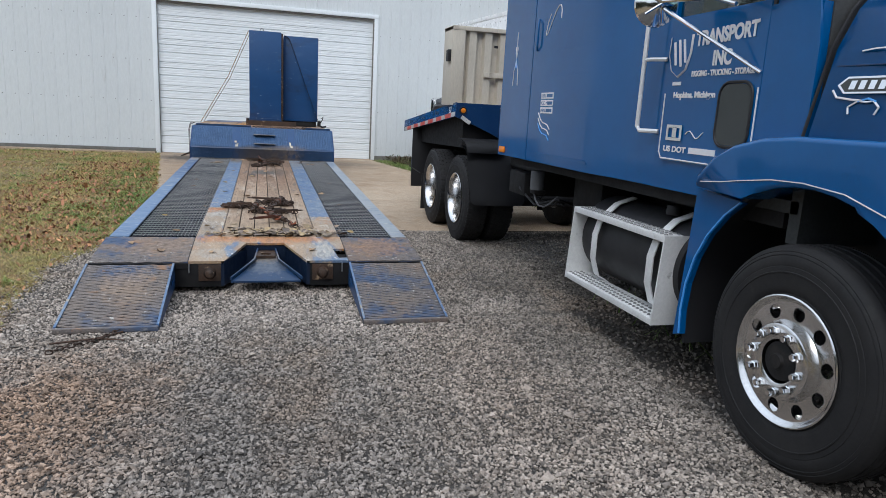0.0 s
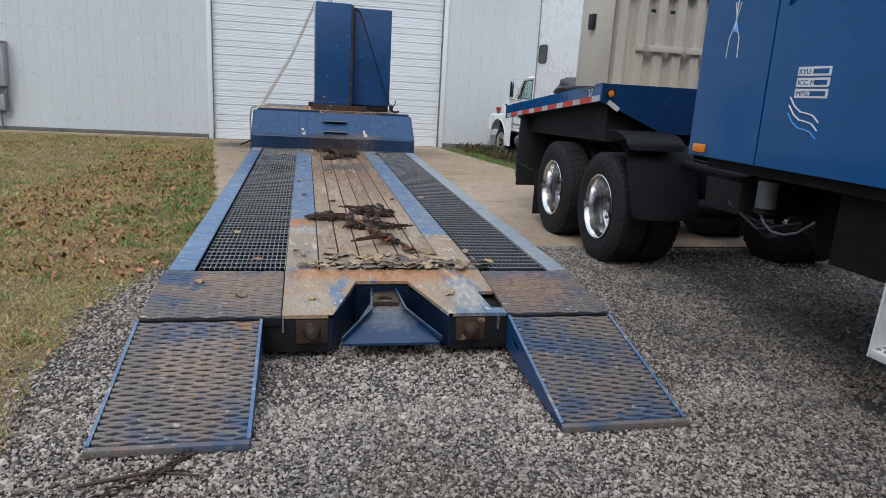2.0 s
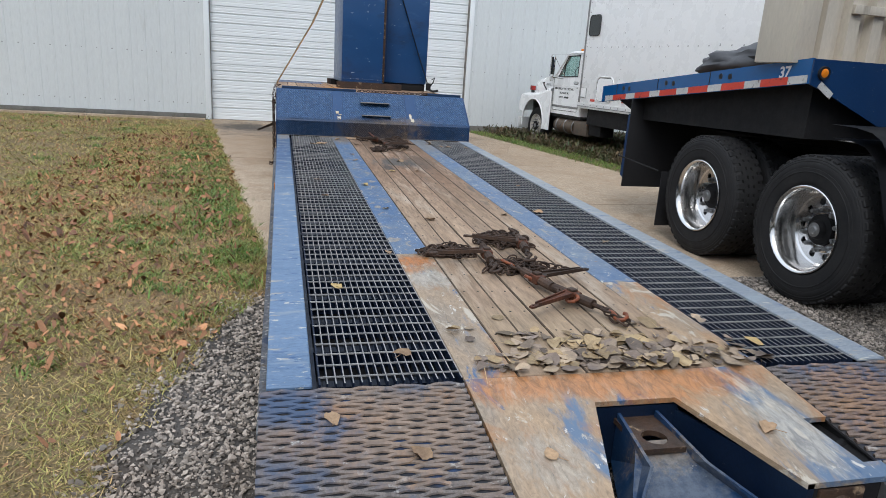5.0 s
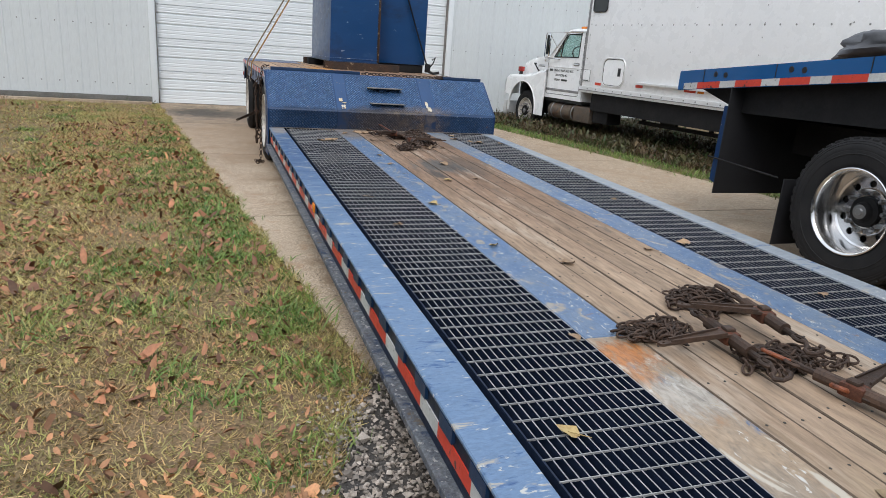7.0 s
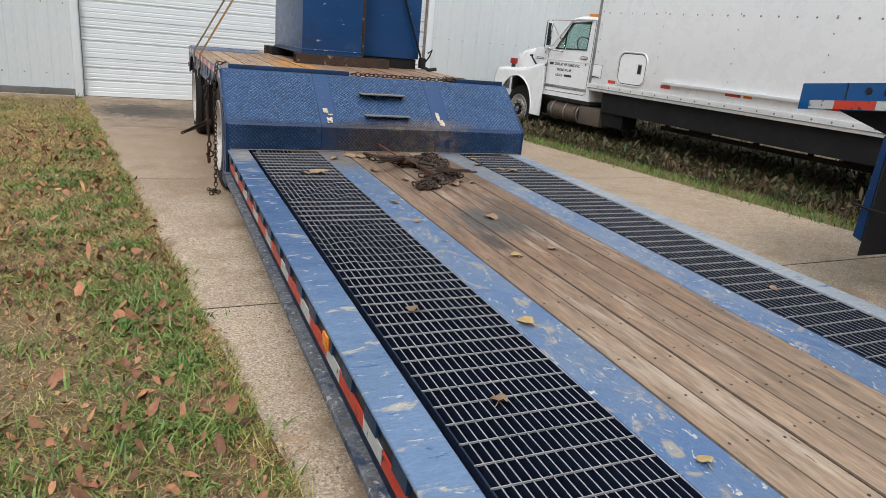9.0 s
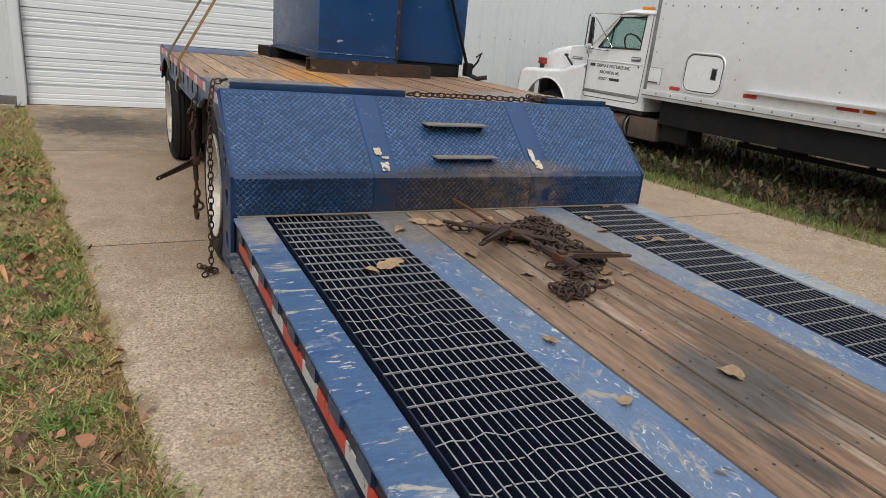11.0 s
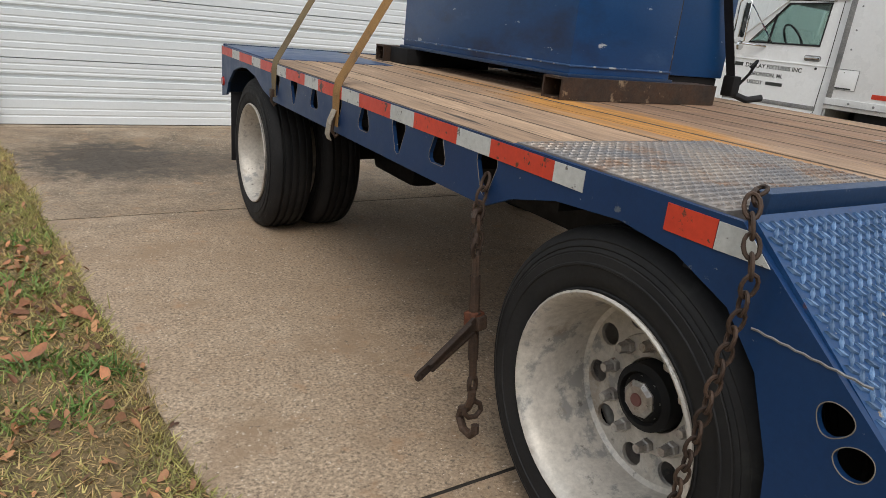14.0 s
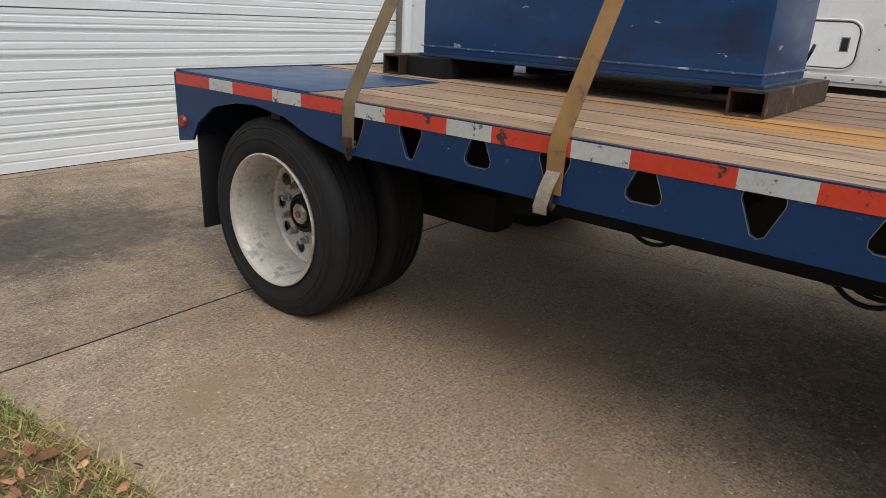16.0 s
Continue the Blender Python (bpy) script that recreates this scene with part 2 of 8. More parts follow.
M["seam_blue"] = surf("chipped_seam", (0.02, 0.07, 0.19), (0.05, 0.11, 0.23), 9.0, (0.35, 0.5), bump=0.3, bscale=60, fine=0.3, stains=(((0.36, 0.38, 0.40), 16.0, 0.56, 0.60), (RUST, 20.0, 0.64, 0.70)))
M["rod"] = surf("worn_rod_steel", (0.35, 0.34, 0.325), (0.20, 0.20, 0.205), 9.0, (0.4, 0.6), metal=0.3, bump=0.1, fine=0.3)
M["black_steel"] = surf("black_chassis_steel", (0.008, 0.008, 0.009), (0.016, 0.015, 0.015), 4.0, (0.6, 0.8), bump=0.15, fine=0.3, spec=0.25, stains=(((0.032, 0.026, 0.021), 5.0, 0.62, 0.85),))
M["black_plastic"] = surf("black_moulded_plastic", (0.014, 0.014, 0.016), (0.022, 0.022, 0.024), 2.0, (0.45, 0.6), bump=0.08, bscale=200, fine=0.1, spec=0.32, stains=((DIRT, 2.0, 0.66, 0.9),))
M["rubber"] = surf("tyre_rubber", (0.013, 0.013, 0.014), (0.023, 0.022, 0.022), 5.0, (0.6, 0.8), bump=0.12, bscale=90, fine=0.2, spec=0.25, stains=(((0.040, 0.042, 0.038), 7.0, 0.62, 0.85),))
M["rim_white"] = surf("dirty_white_rim", (0.60, 0.56, 0.50), (0.46, 0.42, 0.37), 8.0, (0.35, 0.6), metal=0.25, bump=0.1, fine=0.2, stains=(((0.30, 0.29, 0.275), 9.0, 0.56, 0.62), ((0.13, 0.12, 0.11), 14.0, 0.62, 0.70), ((0.24, 0.17, 0.11), 5.0, 0.58, 0.74)))
M["polished"] = surf("polished_aluminium", (0.72, 0.71, 0.70), (0.66, 0.65, 0.64), 5.0, (0.16, 0.22), metal=1.0, bump=0.0, fine=0.08)
M["chrome"] = surf("chrome", (0.78, 0.78, 0.78), (0.7, 0.7, 0.7), 5.0, (0.06, 0.12), metal=1.0, bump=0.0, fine=0.05)
M["grey_steel"] = surf("grey_steel", (0.22, 0.22, 0.22), (0.3, 0.3, 0.3), 6.0, (0.35, 0.55), metal=0.7, bump=0.1, fine=0.2)
M["nut_steel"] = surf("dull_nut_steel", (0.50, 0.48, 0.45), (0.30, 0.26, 0.23), 16.0, (0.25, 0.45), metal=0.5, bump=0.15, fine=0.3, stains=((RUST, 18.0, 0.6, 0.7),))
M["plug_red"] = surf("dull_red_plug", (0.22, 0.085, 0.075), (0.15, 0.06, 0.055), 30.0, (0.5, 0.7), bump=0.0)
M["step_white"] = surf("grey_white_step_paint", (0.70, 0.70, 0.69), (0.78, 0.78, 0.77), 5.0, (0.35, 0.5), metal=0.3, bump=0.08, fine=0.1, stains=((DIRT, 12.0, 0.65, 0.8),))
M["tank_rust"] = surf("rust_streaked_tank", (0.10, 0.085, 0.07), (0.16, 0.115, 0.08), 6.0, (0.5, 0.75), metal=0.2, bump=0.3, bscale=60, fine=0.4, stains=(((0.20, 0.10, 0.05), 5.0, 0.55, 0.66), ((0.03, 0.028, 0.026), 8.0, 0.58, 0.68)))
M["dark_iron"] = surf("dark_iron", (0.02, 0.018, 0.016), (0.03, 0.026, 0.022), 20.0, (0.6, 0.8), bump=0.0)
M["pin_rust"] = surf("rusted_black_plate", (0.035, 0.024, 0.018), (0.075, 0.038, 0.02), 9.0, (0.5, 0.75), metal=0.2, bump=0.4, bscale=90, fine=0.4, stains=(((0.30, 0.21, 0.13), 14.0, 0.60, 0.68),))
M["chain"] = surf("rusty_chain_iron", (0.040, 0.026, 0.019), (0.075, 0.044, 0.029), 20.0, (0.55, 0.8), metal=0.1, bump=0.3, bscale=150, fine=0.4, tint=0.35, spec=0.35)
M["binder_red"] = surf("rusted_red_iron", (0.15, 0.045, 0.02), (0.065, 0.033, 0.022), 14.0, (0.55, 0.8), metal=0.1, bump=0.3, bscale=120, fine=0.4, spec=0.35)
M["hook_orange"] = surf("orange_hook_paint", (0.30, 0.075, 0.02), (0.12, 0.04, 0.02), 20.0, (0.5, 0.7), bump=0.2)
M["wood_low"] = surf("weathered_deck_boards", (0.37, 0.262, 0.175), (0.285, 0.197, 0.128), 2.6, (0.7, 0.9), bump=0.7, bscale=40, stretch=(1, 0.14, 1), tint=0.10, fine=0.42,
                     stains=(((0.14, 0.105, 0.08), 14.0, 0.62, 0.68), ((0.47, 0.40, 0.32), 5.0, 0.56, 0.75), ((0.10, 0.08, 0.065), 46.0, 0.66, 0.69)),
                     spots=(((0.19, 11.47), (0.24, 0.34), (0.085, 0.078, 0.070), 0.9), ((0.05, 11.14), (0.07, 0.15), (0.05, 0.045, 0.04), 0.8), ((0.47, 11.6), (0.12, 0.6), (0.085, 0.062, 0.045), 0.6), ((0.2, 6.95), (0.45, 0.5), (0.40, 0.30, 0.19), 0.5), ((0.35, 11.7), (0.8, 2.2), (0.19, 0.106, 0.060), 0.85), ((0.3, 12.9), (0.6, 0.7), (0.15, 0.088, 0.05), 0.65)))
M["wood_up"] = surf("brown_deck_boards", (0.46, 0.31, 0.195), (0.33, 0.21, 0.13), 2.5, (0.6, 0.85), bump=0.8, bscale=42, stretch=(1, 0.09, 1), tint=0.16, fine=0.5,
                    stains=(((0.055, 0.04, 0.03), 11.0, 0.60, 0.66), ((0.52, 0.40, 0.28), 1.6, 0.60, 0.72), ((0.18, 0.14, 0.11), 0.7, 0.60, 0.80)),
                    spots=(((0.55, 15.2), (0.75, 2.4), (0.24, 0.128, 0.07), 0.75), ((-0.24, 15.2), (0.30, 0.79), (0.58, 0.25, 0.035), 0.85), ((-0.2, 16.3), (0.1, 0.6), (0.5, 0.22, 0.04), 0.6)))
# Dark side colour that paints shade between neighbouring boards.
M["wood_edge"] = surf("shaded_board_edges", (0.09, 0.065, 0.045), (0.14, 0.10, 0.07), 8.0, (0.8, 0.95), bump=0.3, fine=0.4)
M["tape_red"] = surf("red_reflective_tape", (0.62, 0.055, 0.025), (0.54, 0.045, 0.022), 6.0, (0.3, 0.45), bump=0.05, fine=0.12, stains=(((0.10, 0.04, 0.025), 25.0, 0.62, 0.66), ((0.05, 0.035, 0.028), 11.0, 0.625, 0.65)))
M["tape_white"] = surf("white_reflective_tape", (0.58, 0.58, 0.56), (0.48, 0.48, 0.46), 6.0, (0.3, 0.45), bump=0.05, fine=0.15, stains=(((0.12, 0.11, 0.10), 25.0, 0.61, 0.65), ((0.05, 0.045, 0.04), 12.0, 0.625, 0.65)))
M["siding"] = surf("white_ribbed_siding", (0.67, 0.695, 0.695), (0.62, 0.645, 0.65), 0.7, (0.4, 0.55), bump=0.04, bscale=30, fine=0.06, stretch=(1, 1, 0.25),
                   stains=(((0.48, 0.48, 0.45), 2.2, 0.68, 0.85), ((0.25, 0.24, 0.22), 16.0, 0.745, 0.78)))
M["door_white"] = surf("white_door_paint", (0.81, 0.84, 0.85), (0.77, 0.80, 0.81), 1.0, (0.32, 0.45), bump=0.03, bscale=40, fine=0.04, stains=(((0.5, 0.5, 0.48), 3.0, 0.68, 0.85),))
M["box_white"] = surf("white_truck_paint", (0.89, 0.895, 0.89), (0.865, 0.87, 0.865), 1.0, (0.22, 0.34), bump=0.02, bscale=30, coat=0.3, fine=0.04, stains=(((0.5, 0.48, 0.44), 4.0, 0.7, 0.9),))
# The spot at (0.25, 14.9) paints shade under the trailer; the others are stains.
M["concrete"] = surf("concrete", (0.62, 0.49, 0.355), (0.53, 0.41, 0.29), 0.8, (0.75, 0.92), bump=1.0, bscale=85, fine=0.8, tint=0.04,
                     stains=(((0.30, 0.205, 0.125), 0.75, 0.52, 0.78), ((0.17, 0.125, 0.085), 4.0, 0.66, 0.86), ((0.22, 0.16, 0.11), 70.0, 0.58, 0.66), ((0.12, 0.09, 0.065), 60.0, 0.64, 0.68), ((0.34, 0.25, 0.17), 40.0, 0.54, 0.64), ((0.29, 0.20, 0.125), 2.2, 0.54, 0.68), ((0.36, 0.225, 0.13), 7.0, 0.58, 0.72), ((0.13, 0.10, 0.075), 11.0, 0.68, 0.76), ((0.16, 0.12, 0.085), 46.0, 0.605, 0.64), ((0.68, 0.58, 0.46), 60.0, 0.63, 0.67)),
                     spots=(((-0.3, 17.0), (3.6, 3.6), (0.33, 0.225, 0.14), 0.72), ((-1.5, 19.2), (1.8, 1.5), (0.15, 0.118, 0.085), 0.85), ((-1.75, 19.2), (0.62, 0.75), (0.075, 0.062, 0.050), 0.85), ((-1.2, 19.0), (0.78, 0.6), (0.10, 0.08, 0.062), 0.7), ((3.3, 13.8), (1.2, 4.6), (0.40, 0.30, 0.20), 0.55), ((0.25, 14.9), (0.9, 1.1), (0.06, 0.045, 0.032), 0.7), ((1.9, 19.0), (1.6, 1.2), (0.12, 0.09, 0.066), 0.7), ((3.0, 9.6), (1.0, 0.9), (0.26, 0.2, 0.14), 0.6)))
# Grey that stands in for the shadow of the door jamb.
M["jamb_shade"] = surf("grey_jamb_shade", (0.16, 0.15, 0.135), (0.22, 0.20, 0.18), 4.0, (0.6, 0.8), bump=0.2, fine=0.3)
M["kerb"] = surf("grey_footing", (0.20, 0.19, 0.17), (0.13, 0.125, 0.11), 2.0, (0.8, 0.95), bump=0.4, fine=0.3)
M["joint"] = surf("joint_dirt", (0.018, 0.014, 0.010), (0.03, 0.024, 0.018), 9.0, (0.9, 1.0), bump=0.4)
M["gravel"] = surf("gravel_bed", (0.085, 0.075, 0.066), (0.045, 0.04, 0.036), 2.0, (0.85, 1.0), bump=1.0, bscale=110, fine=0.7,
                   stains=(((0.07, 0.052, 0.038), 0.9, 0.52, 0.7), ((0.20, 0.185, 0.17), 70.0, 0.60, 0.64), ((0.34, 0.33, 0.31), 95.0, 0.66, 0.69)))
# The last spot paints the tractor's shade onto the stones beneath it.
M["stone"] = surf("crushed_stone", (0.40, 0.345, 0.295), (0.275, 0.234, 0.195), 1.1, (0.7, 0.95), bump=0.3, bscale=120, island=0.68, fine=0.3, stains=(((0.24, 0.185, 0.14), 0.9, 0.54, 0.72),), spots=(((-0.85, 3.7), (0.6, 0.9), (0.30, 0.19, 0.12), 0.75), ((0.25, 3.6), (0.75, 1.6), (0.13, 0.118, 0.108), 0.62), ((1.5, 3.9), (0.45, 1.2), (0.24, 0.19, 0.15), 0.6), ((3.3, 5.6), (1.35, 3.4), (0.085, 0.076, 0.066), 0.85)))
M["soil"] = surf("lawn_soil", (0.22, 0.145, 0.075), (0.14, 0.115, 0.048), 1.3, (0.9, 1.0), bump=1.0, bscale=70, fine=0.6,
                 stains=(((0.20, 0.125, 0.066), 2.6, 0.52, 0.7), ((0.40, 0.29, 0.15), 60.0, 0.60, 0.68), ((0.055, 0.042, 0.018), 45.0, 0.58, 0.64)))
M["blade"] = surf("lawn_blades", (0.225, 0.265, 0.06), (0.46, 0.35, 0.14), 1.6, (0.6, 0.8), bump=0.0, island=0.55, fine=0.2, stains=(((0.33, 0.20, 0.095), 3.5, 0.48, 0.66),))
M["straw"] = surf("dry_straw_blades", (0.56, 0.40, 0.18), (0.36, 0.225, 0.095), 2.2, (0.7, 0.9), bump=0.0, island=0.5, fine=0.2)
M["tuft"] = surf("green_tufts", (0.095, 0.20, 0.036), (0.21, 0.25, 0.06), 2.6, (0.5, 0.7), bump=0.0, island=0.5, fine=0.2)
M["weed"] = surf("brown_weeds", (0.075, 0.048, 0.022), (0.14, 0.085, 0.042), 1.6, (0.6, 0.8), bump=0.0, island=0.6, fine=0.2, stains=(((0.055, 0.08, 0.02), 3.0, 0.48, 0.58),))
M["weed_leaf"] = surf("tangled_weed_leaves", (0.05, 0.05, 0.018), (0.10, 0.06, 0.03), 2.2, (0.55, 0.8), bump=0.1, island=0.6, fine=0.2, stains=(((0.045, 0.085, 0.02), 1.5, 0.50, 0.60),))
M["leaf_lawn"] = surf("brown_leaves", (0.44, 0.22, 0.10), (0.20, 0.085, 0.045), 2.0, (0.6, 0.8), bump=0.2, island=0.75, fine=0.3)
M["leaf_rust"] = surf("rust_brown_leaves", (0.42, 0.17, 0.075), (0.24, 0.105, 0.055), 9.0, (0.5, 0.75), bump=0.3, island=0.5, fine=0.25)
M["leaf_tan"] = surf("dry_tan_leaves", (0.40, 0.30, 0.19), (0.17, 0.13, 0.11), 7.0, (0.6, 0.8), bump=0.3, island=0.6, tint=0.0, fine=0.25)
M["leaf_ochre"] = surf("ochre_leaves", (0.44, 0.33, 0.18), (0.28, 0.19, 0.10), 9.0, (0.55, 0.8), bump=0.3, island=0.35, fine=0.25)
M["leaf_grey"] = surf("grey_brown_leaves", (0.21, 0.16, 0.125), (0.11, 0.08, 0.062), 9.0, (0.55, 0.8), bump=0.3, island=0.4, fine=0.25)
M["leaf_dry"] = surf("dry_brown_leaf", (0.40, 0.265, 0.15), (0.24, 0.15, 0.085), 16.0, (0.6, 0.8), bump=0.3, fine=0.3, tint=0.25)
M["leaf_yellow"] = surf("yellow_leaf", (0.48, 0.36, 0.15), (0.36, 0.23, 0.09), 18.0, (0.6, 0.8), bump=0.3, fine=0.25)
M["tan_paint"] = surf("tan_container_paint", (0.60, 0.545, 0.45), (0.50, 0.45, 0.37), 2.0, (0.45, 0.65), bump=0.06, fine=0.1, stretch=(1, 1, 0.25), stains=(((0.2, 0.165, 0.13), 5.0, 0.6, 0.75),))
M["strap"] = surf("yellow_brown_webbing", (0.34, 0.185, 0.06), (0.22, 0.12, 0.045), 6.0, (0.8, 0.95), bump=0.4, bscale=300, fine=0.3, stains=(((0.09, 0.06, 0.035), 12.0, 0.6, 0.7),))
M["strap_grey"] = surf("grey_brown_webbing", (0.20, 0.145, 0.075), (0.13, 0.10, 0.06), 6.0, (0.8, 0.95), bump=0.4, bscale=300, fine=0.3, stains=(((0.06, 0.05, 0.04), 12.0, 0.56, 0.68),))
M["strap_end"] = surf("frayed_pale_webbing", (0.46, 0.41, 0.34), (0.30, 0.25, 0.19), 22.0, (0.8, 0.95), bump=0.4, bscale=200, fine=0.3)
M["strap_black"] = surf("black_webbing", (0.015, 0.015, 0.017), (0.025, 0.025, 0.027), 6.0, (0.8, 0.95), bump=0.3, bscale=300)
M["bark"] = surf("bark", (0.09, 0.07, 0.05), (0.06, 0.05, 0.04), 4.0, (0.8, 0.95), bump=0.6)
M["foliage"] = surf("tree_leaves", (0.035, 0.05, 0.018), (0.07, 0.06, 0.022), 0.5, (0.6, 0.8), bump=0.0, island=0.4)
M["amber"] = surf("amber_lens", (0.80, 0.24, 0.015), (0.70, 0.20, 0.01), 9.0, (0.15, 0.25), bump=0.1, bscale=150, fine=0.1)
M["red_lens"] = surf("red_lens", (0.35, 0.02, 0.015), (0.28, 0.015, 0.012), 9.0, (0.15, 0.25), bump=0.1, bscale=150, fine=0.1)
M["white_vinyl"] = surf("white_lettering", (0.72, 0.73, 0.75), (0.66, 0.67, 0.69), 9.0, (0.35, 0.5), bump=0.0, fine=0.08)
M["sky_vinyl"] = surf("light_blue_lettering", (0.06, 0.30, 0.75), (0.10, 0.36, 0.8), 9.0, (0.35, 0.5), bump=0.0, fine=0.08)
M["dark_vinyl"] = surf("dark_lettering", (0.03, 0.035, 0.03), (0.05, 0.05, 0.05), 9.0, (0.5, 0.6), bump=0.0, fine=0.08)
M["tarp"] = surf("grey_tarpaulin", (0.07, 0.072, 0.078), (0.10, 0.10, 0.108), 3.0, (0.55, 0.75), bump=0.3, bscale=25, fine=0.2)
M["grey_box"] = surf("grey_enamel", (0.36, 0.37, 0.375), (0.31, 0.32, 0.325), 2.0, (0.4, 0.55), bump=0.05, fine=0.08)
M["interior"] = surf("dark_cab_trim", (0.03, 0.035, 0.035), (0.05, 0.05, 0.05), 3.0, (0.6, 0.8), bump=0.1)
M["sticker"] = surf("torn_label", (0.66, 0.62, 0.52), (0.48, 0.36, 0.20), 30.0, (0.6, 0.8), bump=0.1, fine=0.2, stains=(((0.03, 0.06, 0.15), 40.0, 0.56, 0.60), ((0.30, 0.15, 0.06), 24.0, 0.58, 0.64)))
glass = bpy.data.materials.new("tinted_glass")
glass.use_nodes = True
g = glass.node_tree.nodes["Principled BSDF"]
g.inputs["Base Color"].default_value = (0.62, 0.78, 0.74, 1)
g.inputs["Roughness"].default_value, g.inputs["Transmission Weight"].default_value, g.inputs["IOR"].default_value = 0.02, 1.0, 1.45
M["glass"] = glass
dk = surf("dark_glass", (0.02, 0.025, 0.025), (0.03, 0.035, 0.035), 1.0, (0.05, 0.09), bump=0.0, fine=0.05)
M["dark_glass"] = dk

# ---------------------------------------------------------------- builders
ORIGIN = {}


def ready(bm, name, material, smooth=35, at=(0, 0, 0)):
    """Turns a bmesh in world metres into mesh data about the point at."""
    bmesh.ops.recalc_face_normals(bm, faces=bm.faces)
    bmesh.ops.translate(bm, verts=bm.verts, vec=-Vector(at))
    me = bpy.data.meshes.new(name)
    bm.to_mesh(me)
    bm.free()
    me.materials.append(M[material])
    if smooth:
        me.polygons.foreach_set("use_smooth", [True] * len(me.polygons))
        me.set_sharp_from_angle(angle=radians(smooth))
    return me


def thing(name, at, label, category, group="", kind=""):
    ob = new(name)
    ob.empty_display_size = 0.1
    ob.location = at
    ORIGIN[ob.name] = Matrix.Translation(at)
    return tagged(ob, label, category, group, kind)


def part(name, bm, material, parent, label="", smooth=35, kind=""):
    base = ORIGIN[parent.name].translation
    ob = new(name, ready(bm, name, material, smooth, base))
    ob.parent = parent
    ob.matrix_basis = ORIGIN[parent.name].inverted() @ Matrix.Translation(base)
    ORIGIN[ob.name] = Matrix.Translation(base)
    return tagged(ob, label, kind=kind)


def piece(name, me, parent, m, label=""):
    """A piece on shared mesh data, at the world pose m."""
    ob = new(name, me)
    ob.parent = parent
    ob.matrix_basis = ORIGIN[parent.name].inverted() @ m
    ORIGIN[ob.name] = m
    return tagged(ob, label)


def solo(name, bm, material, label, category, group="", kind="", smooth=35):
    c = [v.co for v in bm.verts]
    at = Vector((sum(v.x for v in c) / len(c), sum(v.y for v in c) / len(c), min(v.z for v in c)))
    ob = new(name, ready(bm, name, material, smooth, at))
    ob.location = at
    ORIGIN[ob.name] = Matrix.Translation(at)
    return tagged(ob, label, category, group, kind)


def box(bm, x0, x1, y0, y1, z0, z1, bevel=0.0, seg=2):
    r = bmesh.ops.create_cube(bm, size=1)["verts"]
    for v in r:
        v.co = Vector((x0 + (v.co.x + 0.5) * (x1 - x0), y0 + (v.co.y + 0.5) * (y1 - y0), z0 + (v.co.z + 0.5) * (z1 - z0)))
    if bevel:
        bmesh.ops.bevel(bm, geom=list({e for v in r for e in v.link_edges}), offset=bevel, segments=seg, profile=0.6, affect="EDGES")
    return bm


def boxed(*args, **kw):
    return box(bmesh.new(), *args, **kw)


def prism(bm, loops, put, depth):
    """A plate: the first loop is its outline, the others holes; put(u, v, d) gives the place; it is depth thick."""
    rings = []
    for loop in loops:
        vs = [bm.verts.new(put(u, v, 0)) for u, v in loop]
        rings += [bm.edges.new((vs[i], vs[(i + 1) % len(vs)])) for i in range(len(vs))]
    faces = [f for f in bmesh.ops.triangle_fill(bm, edges=rings, use_beauty=True)["geom"] if isinstance(f, bmesh.types.BMFace)]
    r = bmesh.ops.extrude_face_region(bm, geom=faces)
    shift = Vector(put(0, 0, depth)) - Vector(put(0, 0, 0))
    bmesh.ops.translate(bm, verts=[v for v in r["geom"] if isinstance(v, bmesh.types.BMVert)], vec=shift)
    return bm


def in_x(x):
    return lambda u, v, d: (x + d, u, v)


def in_y(y):
    return lambda u, v, d: (u, y + d, v)


def in_z(z):
    return lambda u, v, d: (u, v, z + d)


def rounded(u0, u1, v0, v1, r, n=5):
    """A rectangle with round corners, as a loop."""
    out = []
    for cu, cv, k0 in ((u1 - r, v1 - r, 0), (u0 + r, v1 - r, 90), (u0 + r, v0 + r, 180), (u1 - r, v0 + r, 270)):
        out += [(cu + r * math.cos(math.radians(k0 + 90 * i / n)), cv + r * math.sin(math.radians(k0 + 90 * i / n))) for i in range(n + 1)]
    return out


def ring(cu, cv, r, n=12, start=0.0):
    return [(cu + r * math.cos(start + 2 * math.pi * i / n), cv + r * math.sin(start + 2 * math.pi * i / n)) for i in range(n)]


def sweep(bm, pts, r, seg=8, closed=False, flat=1.0):
    """A tube along points."""
    pts = [Vector(p) for p in pts]
    n, rings, side = len(pts), [], None
    for i, p in enumerate(pts):
        a, b = (pts[i - 1] if i or closed else p), (pts[(i + 1) % n] if i < n - 1 or closed else p)
        t = (b - a).normalized()
        if side is None:
            side = t.orthogonal().normalized()
        side = (side - t * side.dot(t)).normalized()
        up = t.cross(side)
        rings.append([bm.verts.new(p + (side * math.cos(k) + up * math.sin(k) * flat) * r) for k in (2 * math.pi * j / seg for j in range(seg))])
    for i in range(n if closed else n - 1):
        a, b = rings[i], rings[(i + 1) % n]
        for j in range(seg):
            bm.faces.new((a[j], a[(j + 1) % seg], b[(j + 1) % seg], b[j]))
    if not closed:
        bm.faces.new(rings[0][::-1])
        bm.faces.new(rings[-1])
    return bm


